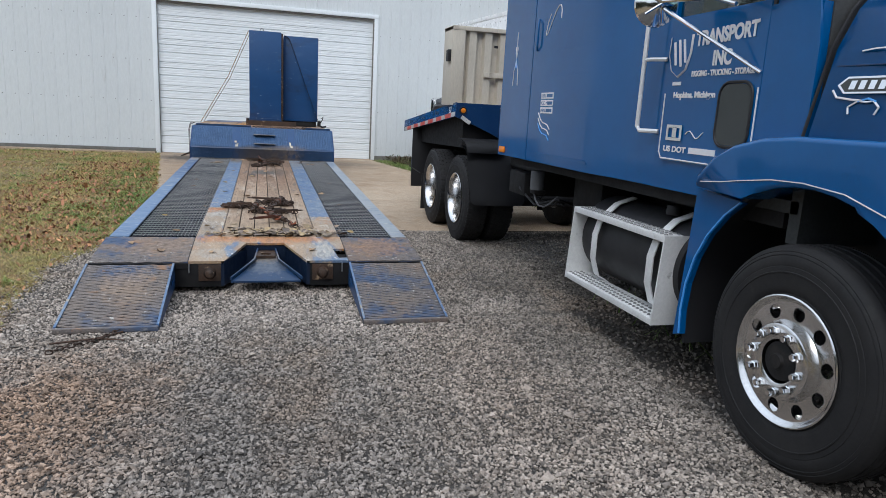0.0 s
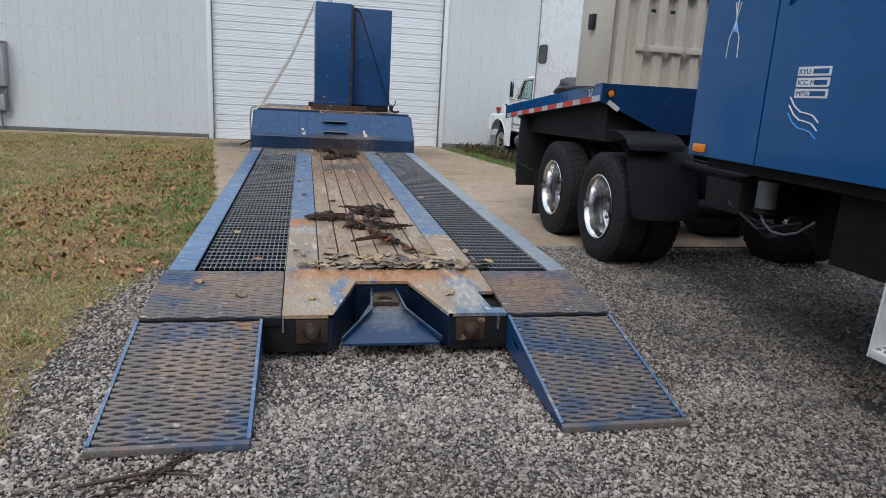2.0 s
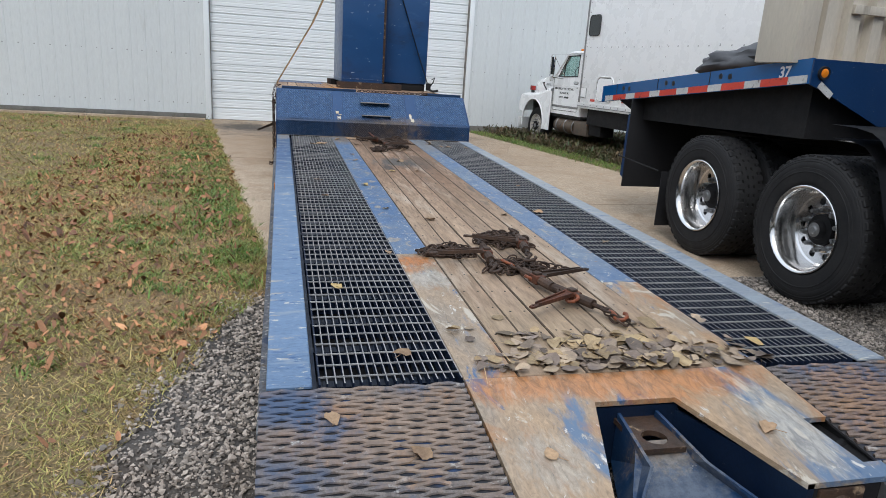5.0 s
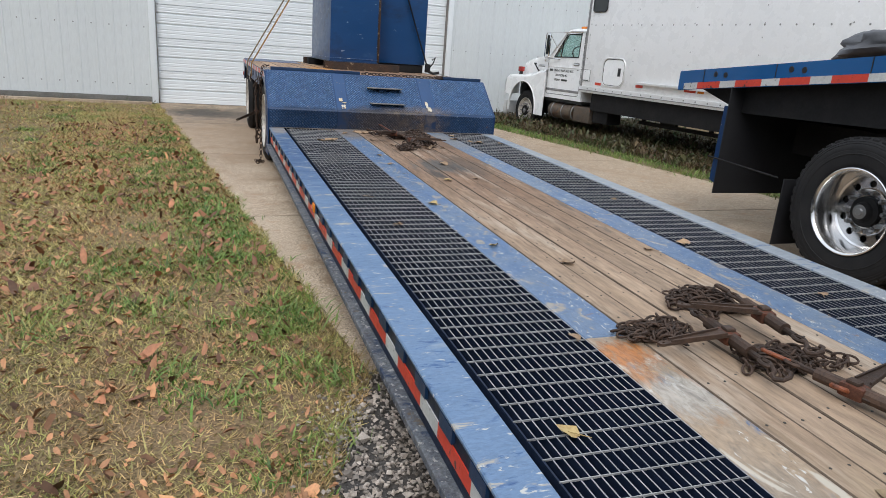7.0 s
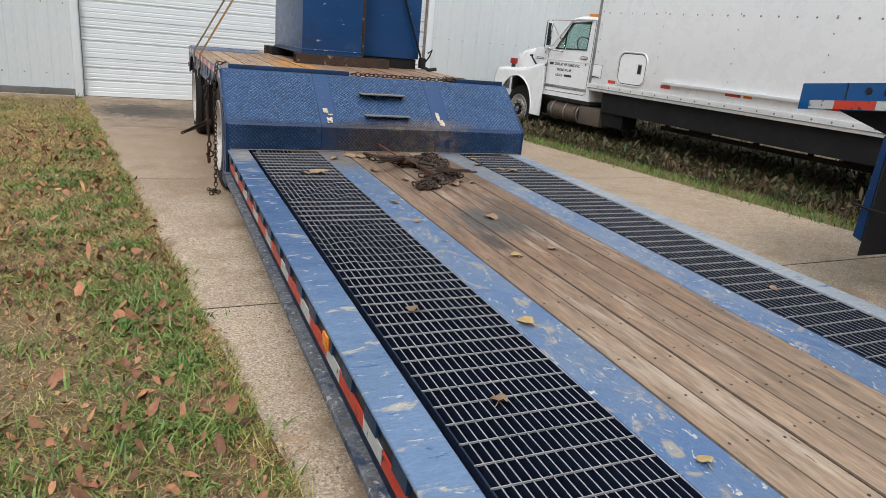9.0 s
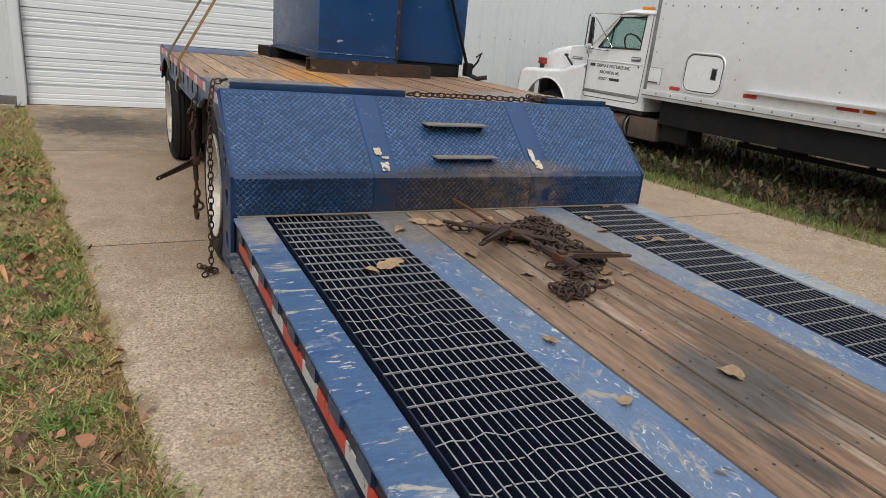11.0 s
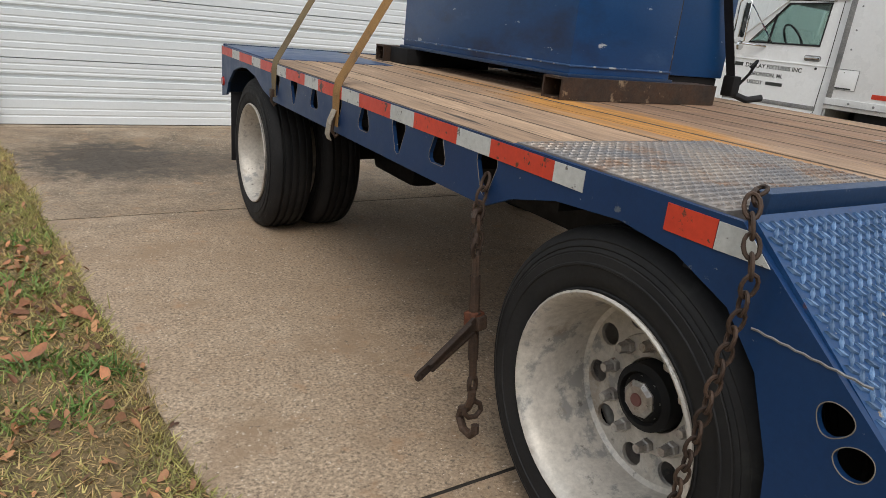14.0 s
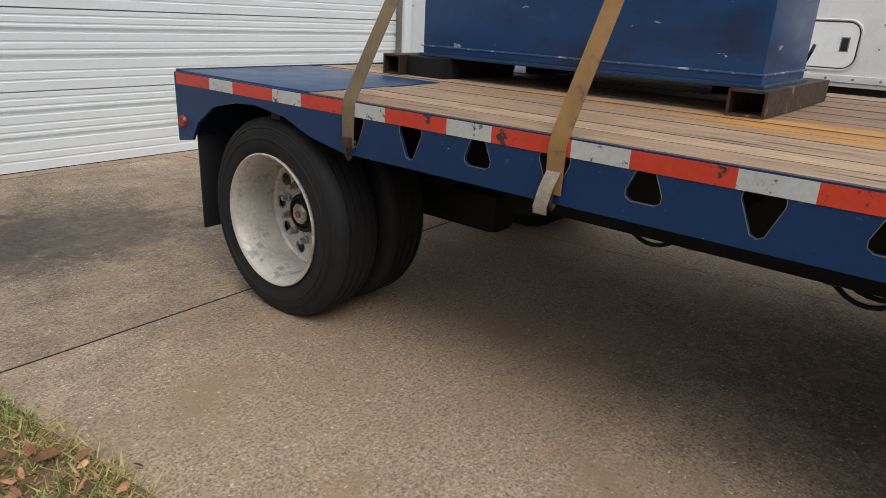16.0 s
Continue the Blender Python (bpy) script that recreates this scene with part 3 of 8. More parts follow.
def lathe(bm, profile, seg=40, close=False, at=(0, 0, 0)):
    """Turns (x, r) pairs about the x axis."""
    rings = []
    for x, r in profile:
        if r < 1e-5:
            rings.append([bm.verts.new((at[0] + x, at[1], at[2]))])
        else:
            rings.append([bm.verts.new((at[0] + x, at[1] + r * math.cos(k), at[2] + r * math.sin(k))) for k in (2 * math.pi * j / seg for j in range(seg))])
    pairs = list(zip(rings, rings[1:])) + ([(rings[-1], rings[0])] if close else [])
    for a, b in pairs:
        for j in range(seg):
            k = (j + 1) % seg
            if len(a) == 1 and len(b) == 1:
                continue
            if len(a) == 1:
                bm.faces.new((a[0], b[k], b[j]))
            elif len(b) == 1:
                bm.faces.new((a[j], a[k], b[0]))
            else:
                bm.faces.new((a[j], a[k], b[k], b[j]))
    return bm


def turned(profile, seg=40, close=False):
    return lathe(bmesh.new(), profile, seg, close)


def moved(bm, m):
    bmesh.ops.transform(bm, matrix=m, verts=bm.verts)
    return bm


def letters(name, text, parent, y, z, x, size, material="white_vinyl", width=None, bold=0.0, shear=0.0, slope=0.0):
    """Lettering on a side that faces -x: it begins at y and runs towards -y, on the base line z."""
    cu = bpy.data.curves.new(name, "FONT")
    cu.body, cu.size, cu.extrude, cu.offset, cu.shear = text, size, 0.001, bold, shear
    tmp = new(name, cu)
    dg = bpy.context.evaluated_depsgraph_get()
    me = bpy.data.meshes.new_from_object(tmp.evaluated_get(dg))
    bpy.data.objects.remove(tmp)
    bm = bmesh.new()
    bm.from_mesh(me)
    bpy.data.meshes.remove(me)
    if width:
        xs = [v.co.x for v in bm.verts]
        s = width / max(1e-6, max(xs) - min(xs))
        for v in bm.verts:
            v.co.x *= s
    for v in bm.verts:
        v.co = Vector((x - v.co.z, y - v.co.x, z + v.co.y + slope * v.co.x))
    return part(name, bm, material, parent, smooth=0)


def bar_line(name, parent, x, y0, y1, z0, z1, material="white_vinyl"):
    return part(name, boxed(x - 0.0015, x + 0.002, min(y0, y1), max(y0, y1), z0, z1), material, parent, smooth=0)

# ---------------------------------------------------------------- ground
solo("ground", boxed(-300, 300, -300, 300, -0.6, -0.05), "soil", "dry grass and soil reaching to the horizon", "ground", kind="structure")
GRAVEL = [(-1.7, -8), (14, -8), (14, 8.74), (-1.3, 8.74), (-1.8, 7.5), (-1.85, 6.8), (-1.75, 6.0), (-1.65, 5.1), (-1.8, 4.0), (-1.7, 2.0)]
solo("gravel_yard", prism(bmesh.new(), [GRAVEL], in_z(-0.30), 0.292), "gravel", "grey crushed stone yard with brown worn tracks", "gravel", kind="structure")


def slab_left(y):
    return -1.03 - 0.129 * (y - 8.6)


def slab_right(y):
    return 5.13 - 0.15 * (y - 8.75)


def slab_mid(y):
    return 1.62 - 0.135 * (y - 11.5)


lawn = [(-60, -40), (-1.52, -40), (-1.52, 2.0), (-1.62, 4.0), (-1.44, 5.1), (-1.57, 6.0), (-1.62, 6.8), (-1.48, 7.5), (-1.24, 8.3), (slab_left(8.7), 8.7), (slab_left(20.5), 20.5), (-60, 20.5)]
solo("lawn", prism(bmesh.new(), [lawn], in_z(-0.3), 0.296), "soil", "patchy autumn lawn of green and straw-coloured grass", "lawn", kind="structure")
verge = [(slab_right(8.75), 8.75), (40, 8.75), (40, 20.5), (slab_right(20.5), 20.5)]
solo("verge", prism(bmesh.new(), [verge], in_z(-0.3), 0.296), "soil", "overgrown verge under the white box truck", "verge", kind="structure")
drive = solo("driveway", prism(bmesh.new(), [[(slab_left(8.75), 8.75), (slab_right(8.75), 8.75), (slab_right(20.6), 20.6), (slab_left(20.6), 20.6)]], in_z(-0.2), 0.1975),
             "joint", "stained concrete driveway cast in panels", "driveway", kind="structure")
rows_y = [(8.72, 11.502), (11.518, 14.552), (14.568, 17.552), (17.568, 20.6)]
for y0, y1 in rows_y:
    for left, right in ((slab_left, lambda y: slab_mid(y) - 0.008), (lambda y: slab_mid(y) + 0.008, slab_right)):
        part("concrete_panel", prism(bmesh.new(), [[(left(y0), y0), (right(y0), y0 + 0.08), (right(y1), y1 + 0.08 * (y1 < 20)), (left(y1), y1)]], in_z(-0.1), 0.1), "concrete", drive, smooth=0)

# ---------------------------------------------------------------- building
WALL_Y, DOOR_L, DOOR_R, DOOR_H, EAVE = 20.65, -2.55, 3.37, 4.08, 6.2


def siding(name, x0, x1, z0, z1):
    """Ribbed sheet: flat pans with a raised rib every 0.3 m."""
    bm, pts, x = bmesh.new(), [(x0, 0.0)], x0 + 0.1
    while x < x1 - 0.08:
        pts += [(x, 0.0), (x + 0.014, 0.006), (x + 0.03, 0.006), (x + 0.044, 0.0), (x + 0.14, 0.0), (x + 0.146, 0.0022), (x + 0.155, 0.0022), (x + 0.161, 0.0)]
        x += 0.3
    pts += [(x1, 0.0), (x1, -0.14), (x0, -0.14)]
    for z in (z0, z1):
        for u, d in pts:
            bm.verts.new((u, WALL_Y - d, z))
    bm.verts.ensure_lookup_table()
    n = len(pts)
    for i in range(n):
        j = (i + 1) % n
        bm.faces.new((bm.verts[i], bm.verts[j], bm.verts[n + j], bm.verts[n + i]))
    return solo(name, bm, "siding", "white ribbed metal siding with dirt near the ground", "wall", kind="structure", smooth=0)


siding("wall_left", -34, DOOR_L - 0.06, 0.12, EAVE)
siding("wall_right", DOOR_R + 0.06, 22, 0.12, EAVE)
siding("wall_above_door", DOOR_L - 0.06, DOOR_R + 0.06, DOOR_H + 0.06, EAVE)
SCREWS = [(x_, z_) for x_ in [DOOR_R + 0.18 + 0.3 * i for i in range(34)] + [DOOR_L - 0.2 - 0.3 * i for i in range(24)] for z_ in (0.35, 1.42, 2.5, 3.6, 4.7, 5.8)]
for nm, x0, x1 in (("wall_footing_left", -34, DOOR_L), ("wall_footing_right", DOOR_R, 22)):
    solo(nm, boxed(x0, x1, WALL_Y - 0.03, WALL_Y + 0.2, -0.2, 0.115, bevel=0.01), "kerb", "dark weathered footing under the siding", "footing", kind="structure")
solo("wall_kerb", boxed(-34, DOOR_L - 0.1, WALL_Y - 0.42, WALL_Y - 0.30, -0.2, 0.05, bevel=0.01), "concrete", "narrow concrete edging along the wall", "kerb", kind="structure")
solo("wall_back", boxed(-34, 22, 32.0, 32.2, -0.2, EAVE), "siding", "plain white metal siding", "wall", kind="structure")
for nm, x0 in (("wall_end_left", -34.2), ("wall_end_right", 22.0)):
    solo(nm, boxed(x0, x0 + 0.2, WALL_Y, 32.2, -0.2, EAVE), "siding", "plain white metal siding", "wall", kind="structure")
solo("roof", prism(bmesh.new(), [[(20.3, EAVE + 0.02), (26.4, EAVE + 1.6), (32.5, EAVE + 0.02), (32.5, EAVE + 0.14), (26.4, EAVE + 1.72), (20.3, EAVE + 0.14)]], in_x(-34.4), 56.8), "door_white",
     "white metal roof of the building", "roof", kind="structure")
for nm, x0, x1, z0, z1 in (("trim_left", DOOR_L - 0.11, DOOR_L, 0.0, DOOR_H), ("trim_right", DOOR_R, DOOR_R + 0.11, 0.0, DOOR_H), ("trim_top", DOOR_L - 0.11, DOOR_R + 0.11, DOOR_H, DOOR_H + 0.11)):
    solo(nm, boxed(x0, x1, WALL_Y - 0.045, WALL_Y + 0.16, z0, z1, bevel=0.006), "door_white", "white metal door trim", "trim", kind="structure")
# Strips added to draw the jamb's shadow round the door recess.
for nm, x0, x1, z0, z1 in (("weather_strip_top", DOOR_L, DOOR_R, DOOR_H - 0.055, DOOR_H), ("weather_strip_left", DOOR_L, DOOR_L + 0.02, 0.0, DOOR_H - 0.057), ("weather_strip_right", DOOR_R - 0.03, DOOR_R, 0.0, DOOR_H - 0.057)):
    solo(nm, boxed(x0, x1, WALL_Y, WALL_Y + 0.07, z0, z1, bevel=0.004), "jamb_shade", "grey-brown strip standing in for jamb shadow round the overhead door", "trim", kind="structure")
solo("door_sill", boxed(DOOR_L, DOOR_R, 20.602, WALL_Y + 0.4, -0.2, 0.004), "concrete", "concrete sill under the overhead door", "sill", kind="structure")
door = thing("door_1", ((DOOR_L + DOOR_R) / 2, WALL_Y + 0.1, 0), "wide white sectional overhead door, closed", "door", kind="structure")
section = 0.6175


def door_section():
    """One section: two deep grooves, thin pressed lines between them and a lap joint at the top."""
    outline = [(0.0, 0.0)]
    for z, deep in ((0.075, 0.004), (0.14, 0.004), (0.235, 0.026), (0.30, 0.004), (0.36, 0.004), (0.435, 0.026), (0.495, 0.004), (0.555, 0.004)):
        outline += [(z - 0.007, 0.0), (z, deep), (z + 0.006 + deep * 0.4, deep), (z + 0.012 + deep, 0.0)]
    outline += [(section - 0.014, 0.0), (section - 0.008, 0.014), (section - 0.006, 0.05), (0.0, 0.05)]
    bm = prism(bmesh.new(), [[(WALL_Y + 0.08 + d, z) for z, d in outline]], lambda u, v, d: (DOOR_L + 0.005 + d, u, v), DOOR_R - DOOR_L - 0.01)
    return ready(bm, "door_section", "door_white", 0)


sec = door_section()
for i in range(7):
    piece("door_section", sec, door, Matrix.Translation((0, 0, i * section + 0.012)))
part("bottom_seal", boxed(DOOR_L + 0.01, DOOR_R - 0.01, WALL_Y + 0.085, WALL_Y + 0.12, 0.004, 0.014), "black_plastic", door, "black rubber seal")
cab_ = thing("utility_cabinet", (-7.5, WALL_Y - 0.1, 1.05), "grey metal utility cabinet on the wall", "utility box")
part("body", boxed(-7.95, -7.2, WALL_Y - 0.28, WALL_Y - 0.02, 1.07, 2.08, bevel=0.01), "grey_box", cab_)
part("lid", boxed(-7.98, -7.17, WALL_Y - 0.31, WALL_Y - 0.02, 2.08, 2.11, bevel=0.006), "grey_box", cab_)
part("conduit", sweep(bmesh.new(), [(-7.22, WALL_Y - 0.1, 1.07), (-7.22, WALL_Y - 0.1, 0.5), (-7.4, WALL_Y - 0.1, 0.45), (-7.4, WALL_Y - 0.1, 0.0)], 0.025), "grey_steel", cab_, "grey steel conduit")
met = thing("meter_box", (-7.5, WALL_Y - 0.1, 0.5), "small grey meter box under the cabinet", "meter box")
part("body", boxed(-7.8, -7.28, WALL_Y - 0.2, WALL_Y - 0.02, 0.5, 0.88, bevel=0.01), "grey_box", met)
part("dial", moved(turned([(0, 0), (0, 0.06), (0.05, 0.07), (0.05, 0)], 20), pose(-7.5, WALL_Y - 0.24, 0.95, 0, 0, 90)), "grey_steel", met)

# ---------------------------------------------------------------- wheels
MESH = {}


def keep(name, make, material, smooth=35):
    if name not in MESH:
        MESH[name] = ready(make(), name, material, smooth)
    return MESH[name]


def tyre_profile(R, w, rim, grooves=4):
    mid = (R + rim) / 2
    p = [(0.022, rim - 0.012), (0.006, rim + 0.004), (0.003, rim + 0.012), (0.006, rim + 0.016), (0.001, rim + 0.022), (-0.003, rim + 0.045), (-0.006, mid - 0.012), (-0.009, mid - 0.010), (-0.009, mid - 0.005), (-0.006, mid - 0.003), (-0.005, mid + 0.018), (-0.003, mid + 0.020), (-0.004, mid + 0.024), (-0.001, R - 0.06), (0.004, R - 0.05), (0.002, R - 0.047), (0.004, R - 0.040), (0.009, R - 0.034), (0.008, R - 0.030), (0.022, R - 0.012)]
    tread0, tread1 = 0.04, w - 0.04
    p.append((tread0 - 0.004, R - 0.004))
    step = (tread1 - tread0) / grooves
    for i in range(grooves):
        x = tread0 + (i + 0.5) * step
        p += [(x - 0.009, R), (x - 0.006, R - 0.013), (x + 0.006, R - 0.013), (x + 0.009, R)]
    p += [(tread1 + 0.004, R - 0.004), (w - 0.024, R - 0.012), (w - 0.01, R - 0.035), (w, R - 0.075), (w + 0.006, (R + rim) / 2), (w, rim + 0.05), (w - 0.022, rim - 0.012)]
    return p


def lugs(R, w):
    """Chunky shoulder blocks of a drive tyre."""
    bm = bmesh.new()
    for i in range(44):
        k = 2 * math.pi * i / 44
        for x0, turn in ((0.016, 0.0), (w * 0.36, 0.07), (w - 0.104, 0.0)):
            c = bmesh.new()
            box(c, x0, x0 + 0.088, -0.027, 0.027, R - 0.03, R - 0.001, bevel=0.006, seg=1)
            moved(c, pose(0, 0, 0, math.degrees(k + turn), 0, 0))
            tmp = bpy.data.meshes.new("lug")
            c.to_mesh(tmp)
            c.free()
            bm.from_mesh(tmp)
            bpy.data.meshes.remove(tmp)
    return bm


def lug_nut():
    bm = turned([(0.0, 0.0), (0.0, 0.013), (0.006, 0.016), (0.026, 0.017), (0.030, 0.021), (0.045, 0.021), (0.045, 0.0)], 6)
    return bm


def disc_plate(r0, r1, holes, rh, hr, thick=0.012):
    return lambda: prism(bmesh.new(), [ring(0, 0, r1, 48), ring(0, 0, r0, 32)] + [ring(rh * math.cos(k), rh * math.sin(k), hr, 12) for k in (2 * math.pi * (i + 0.5) / holes for i in range(holes))], in_x(0), thick)


def wheel(parent, x, y, z, kind, out=-1, name="wheel", turn=0.0):
    """A wheel whose outer face lies at x and looks along out. Kinds: trailer, drive, steer, inner, van."""
    R, w, rim = {"trailer": (0.457, 0.25, 0.293), "drive": (0.515, 0.27, 0.295), "steer": (0.525, 0.29, 0.29), "inner": (0.457, 0.25, 0.293), "inner_drive": (0.515, 0.27, 0.295), "van": (0.42, 0.24, 0.255)}[kind]
    m = Matrix.Translation((x, y, z)) @ pose(0, 0, 0, turn, 0, 0 if out < 0 else 180)
    base = kind.replace("inner_", "").replace("inner", "trailer")
    rim_mat = {"trailer": "rim_white", "inner": "rim_white", "drive": "polished", "inner_drive": "grey_steel", "steer": "polished", "van": "rim_white"}[kind]
    deep = {"trailer": 0.217, "drive": 0.185}.get(base, 0.03)
    inner_lip = [(0.035, rim - 0.021), (0.11, rim - 0.032)] if deep > 0.1 else [(0.016, rim - 0.024)]
    barrel = keep(kind + "_rim", lambda: turned([(-0.006, rim + 0.010), (-0.010, rim + 0.004), (-0.006, rim - 0.003), (0.008, rim - 0.012)] + inner_lip + [(deep - 0.01, rim - 0.038), (deep, rim - 0.05), (deep + 0.01, rim - 0.05), (w - 0.02, rim - 0.03), (w - 0.02, rim - 0.015), (0.04, rim - 0.012)], 48, True), rim_mat)
    root = piece(name, barrel, parent, m)
    t = piece("tyre", keep(base + "_tyre", lambda: turned(tyre_profile(R, w, rim), 64, True), "rubber"), root, m, "black rubber tyre")
    if base == "drive":
        piece("tread_block", keep("drive_lugs", lambda: lugs(R, w), "rubber", 0), root, m)
    if kind.startswith("inner"):
        return root
    if base in ("trailer", "drive", "van"):
        d, bossed, flange = (deep, 0.004, 0.09) if base == "trailer" else (deep, 0.018, 0.106)
        piece("disc", keep(kind + "_disc", disc_plate(0.10, rim - 0.045, 10, {"trailer": 0.204, "van": 0.17}.get(base, 0.195), 0.033 if base == "trailer" else 0.026), rim_mat), root, m @ Matrix.Translation((d, 0, 0)))
        piece("bolt_ring", keep(kind + "_boss", lambda: turned([(d + 0.005, 0.168), (d - bossed, 0.160), (d - bossed - 0.004, 0.12), (d - bossed + 0.002, 0.10), (d + 0.005, 0.10)], 40, True), rim_mat), root, m)
        hub_out = {"trailer": 0.165, "drive": 0.10}.get(base, -0.02)
        piece("hub", keep(kind + "_hub", lambda: turned([(hub_out, 0.0), (hub_out, 0.052), (hub_out + 0.016, 0.066), (d - 0.05, 0.071), (d - 0.04, flange), (d + 0.03, flange + 0.004), (d + 0.03, 0)], 28), "black_steel"), root, m, "black greasy hub")
        if base == "trailer":
            cap = piece("hub_cap", keep(kind + "_cap", lambda: turned([(hub_out - 0.012, 0.0), (hub_out - 0.012, 0.038), (hub_out - 0.004, 0.050), (hub_out + 0.012, 0.052), (hub_out + 0.014, 0.060), (hub_out + 0.02, 0.061)], 8), "nut_steel", 20), root, m, "eight-sided steel hub cap")
            piece("cap_plug", keep("cap_plug", lambda: turned([(hub_out - 0.016, 0.0), (hub_out - 0.016, 0.016), (hub_out - 0.010, 0.019)], 16), "plug_red"), cap, m, "dull red rubber plug")
            for i in range(8):
                k = 2 * math.pi * (i + 0.5) / 8
                piece("cap_bolt", keep("cap_bolt", lambda: turned([(-0.004, 0.0), (-0.004, 0.005), (0.004, 0.0055)], 6), "grey_steel", 0), cap, m @ Matrix.Translation((hub_out + 0.012, 0.0562 * math.cos(k), 0.0562 * math.sin(k))))
        else:
            piece("hub_cap", keep(kind + "_cap", lambda: turned([(hub_out - 0.012, 0.0), (hub_out - 0.012, 0.022), (hub_out - 0.004, 0.03), (hub_out - 0.002, 0.05), (hub_out + 0.004, 0.052)], 24), "grey_steel"), root, m, "round hub cap")
        nr, nx = 0.142 if base != "trailer" else 0.138, d - (0.06 if base != "trailer" else 0.054)
    else:
        piece("disc", keep(kind + "_disc", disc_plate(0.165, rim - 0.012, 10, 0.226, 0.033), rim_mat), root, m @ Matrix.Translation((0.014, 0, 0)))
        piece("bolt_ring", keep(kind + "_boss", lambda: turned([(0.02, 0.19), (0.0, 0.176), (-0.03, 0.17), (-0.036, 0.16), (-0.036, 0.115), (-0.028, 0.10), (0.03, 0.10)], 48, True), rim_mat), root, m)
        piece("hub", keep(kind + "_hub", lambda: turned([(-0.045, 0.0), (-0.045, 0.032), (-0.03, 0.038), (-0.02, 0.088), (0.03, 0.096), (0.03, 0)], 28), "black_steel"), root, m, "black greasy hub")
        nr, nx = 0.138, -0.082
    nut = keep("nut_" + kind, lug_nut, {"steer": "chrome", "trailer": "nut_steel"}.get(kind, "grey_steel"))
    nut_size = 0.95 if base == "trailer" else 1.0
    for i in range(10):
        k = 2 * math.pi * i / 10
        piece("lug_nut", nut, root, m @ Matrix.Translation((nx, nr * math.cos(k), nr * math.sin(k))) @ Matrix.Diagonal((1, nut_size, nut_size, 1)))
    return root


# ---------------------------------------------------------------- drop-deck trailer
TL, TR = -1.06, 1.53


def zd(y):
    """Height of the low deck: a gentle rise towards the step, a steeper tail behind."""
    return 0.335 + 0.0195 * (y - 6.6) if y > 6.6 else 0.335 - 0.105 * (6.6 - y)


def sloped(bm):
    for v in bm.verts:
        v.co.z += zd(v.co.y)
    return bm


def deck_box(x0, x1, y0, y1, z0, z1, bevel=0.0):
    return sloped(boxed(x0, x1, y0, y1, z0, z1, bevel=bevel, seg=1))


DY0, DY1 = 6.6, 13.48
trailer = thing("drop_deck_trailer", (0.23, 11.5, 0.0), "navy drop-deck equipment trailer with steel gratings and wooden boards", "trailer")
part("side_rail", deck_box(TL, -0.905, DY0, DY1, -0.016, 0.0, 0.004), "deck_blue", trailer, "worn light blue steel rail")
part("side_rail", deck_box(1.39, TR, DY0, DY1, -0.016, 0.0, 0.004), "deck_blue", trailer, "worn light blue steel rail")
part("deck_strip", deck_box(-0.36, -0.152, 8.162, DY1, -0.018, -0.002, 0.003), "strip_blue", trailer, "scraped blue steel strip")
part("deck_strip", deck_box(-0.36, -0.152, DY0, 8.16, -0.018, -0.002, 0.003), "tail_steel", trailer, "rusty scraped steel strip")
part("deck_strip", deck_box(0.692, 0.90, 7.62, DY1, -0.018, -0.002, 0.003), "strip_blue", trailer, "scraped blue steel strip")
part("deck_strip", deck_box(0.692, 0.90, DY0, 7.618, -0.018, -0.002, 0.003), "tail_steel", trailer, "rusty scraped steel strip")
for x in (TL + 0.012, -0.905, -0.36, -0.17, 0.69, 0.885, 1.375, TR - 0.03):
    part("deck_beam", deck_box(x, x + 0.018, DY0, DY1, -0.17, -0.018 if x in (TL + 0.012, TR - 0.03) else -0.036), "navy_shade", trailer)
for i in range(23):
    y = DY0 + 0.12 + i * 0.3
    part("cross_member", deck_box(TL + 0.04, TR - 0.04, y, y + 0.05, -0.15, -0.075), "navy_shade", trailer)
# Black sheet added as the darkness below the gratings.
part("belly_plate", deck_box(TL + 0.04, TR - 0.04, DY0, DY1, -0.17, -0.155), "black_steel", trailer)
for x0, x1 in ((TL - 0.035, TL + 0.02), (TR - 0.02, TR + 0.035)):
    part("bottom_ledge", deck_box(x0, x1, DY0, DY1 - 0.02, -0.205, -0.172, 0.004), "ledge_dirt", trailer, "dusty speckled bottom ledge")
# brackets and tape along the low sides
bracket = keep("bracket", lambda: boxed(0, 0.024, 0, 0.11, -0.066, -0.018), "navy", 0)
for i in range(27):
    y = DY0 + 0.1 + i * 0.252
    for x in (TL + 0.001, TR - 0.025):
        piece("bracket", bracket, trailer, Matrix.Translation((x, y, zd(y))))
y = DY0 + 0.04
k = 0
while y < DY1 - 0.25:
    ln = 0.28 if k % 2 == 0 else 0.18
    part("reflective_tape", deck_box(TL + 0.0075, TL + 0.0115, y, y + ln, -0.128, -0.075), "tape_red" if k % 2 == 0 else "tape_white", trailer, smooth=0)
    y += ln
    k += 1
part("marker_lamp", sloped(boxed(TL - 0.008, TL + 0.01, 10.27, 10.34, -0.075, -0.02, bevel=0.008)), "amber", trailer, "orange marker lamp")
# gratings


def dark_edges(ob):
    """Colours the long side faces of a board dark, as shade in the gaps."""
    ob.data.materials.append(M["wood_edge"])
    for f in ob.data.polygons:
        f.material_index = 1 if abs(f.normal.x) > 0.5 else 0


def worn_top(me, material="rod"):
    """Gives the faces that look up a material of their own."""
    me.materials.append(M[material])
    for f in me.polygons:
        f.material_index = 1 if f.normal.z > 0.8 else 0


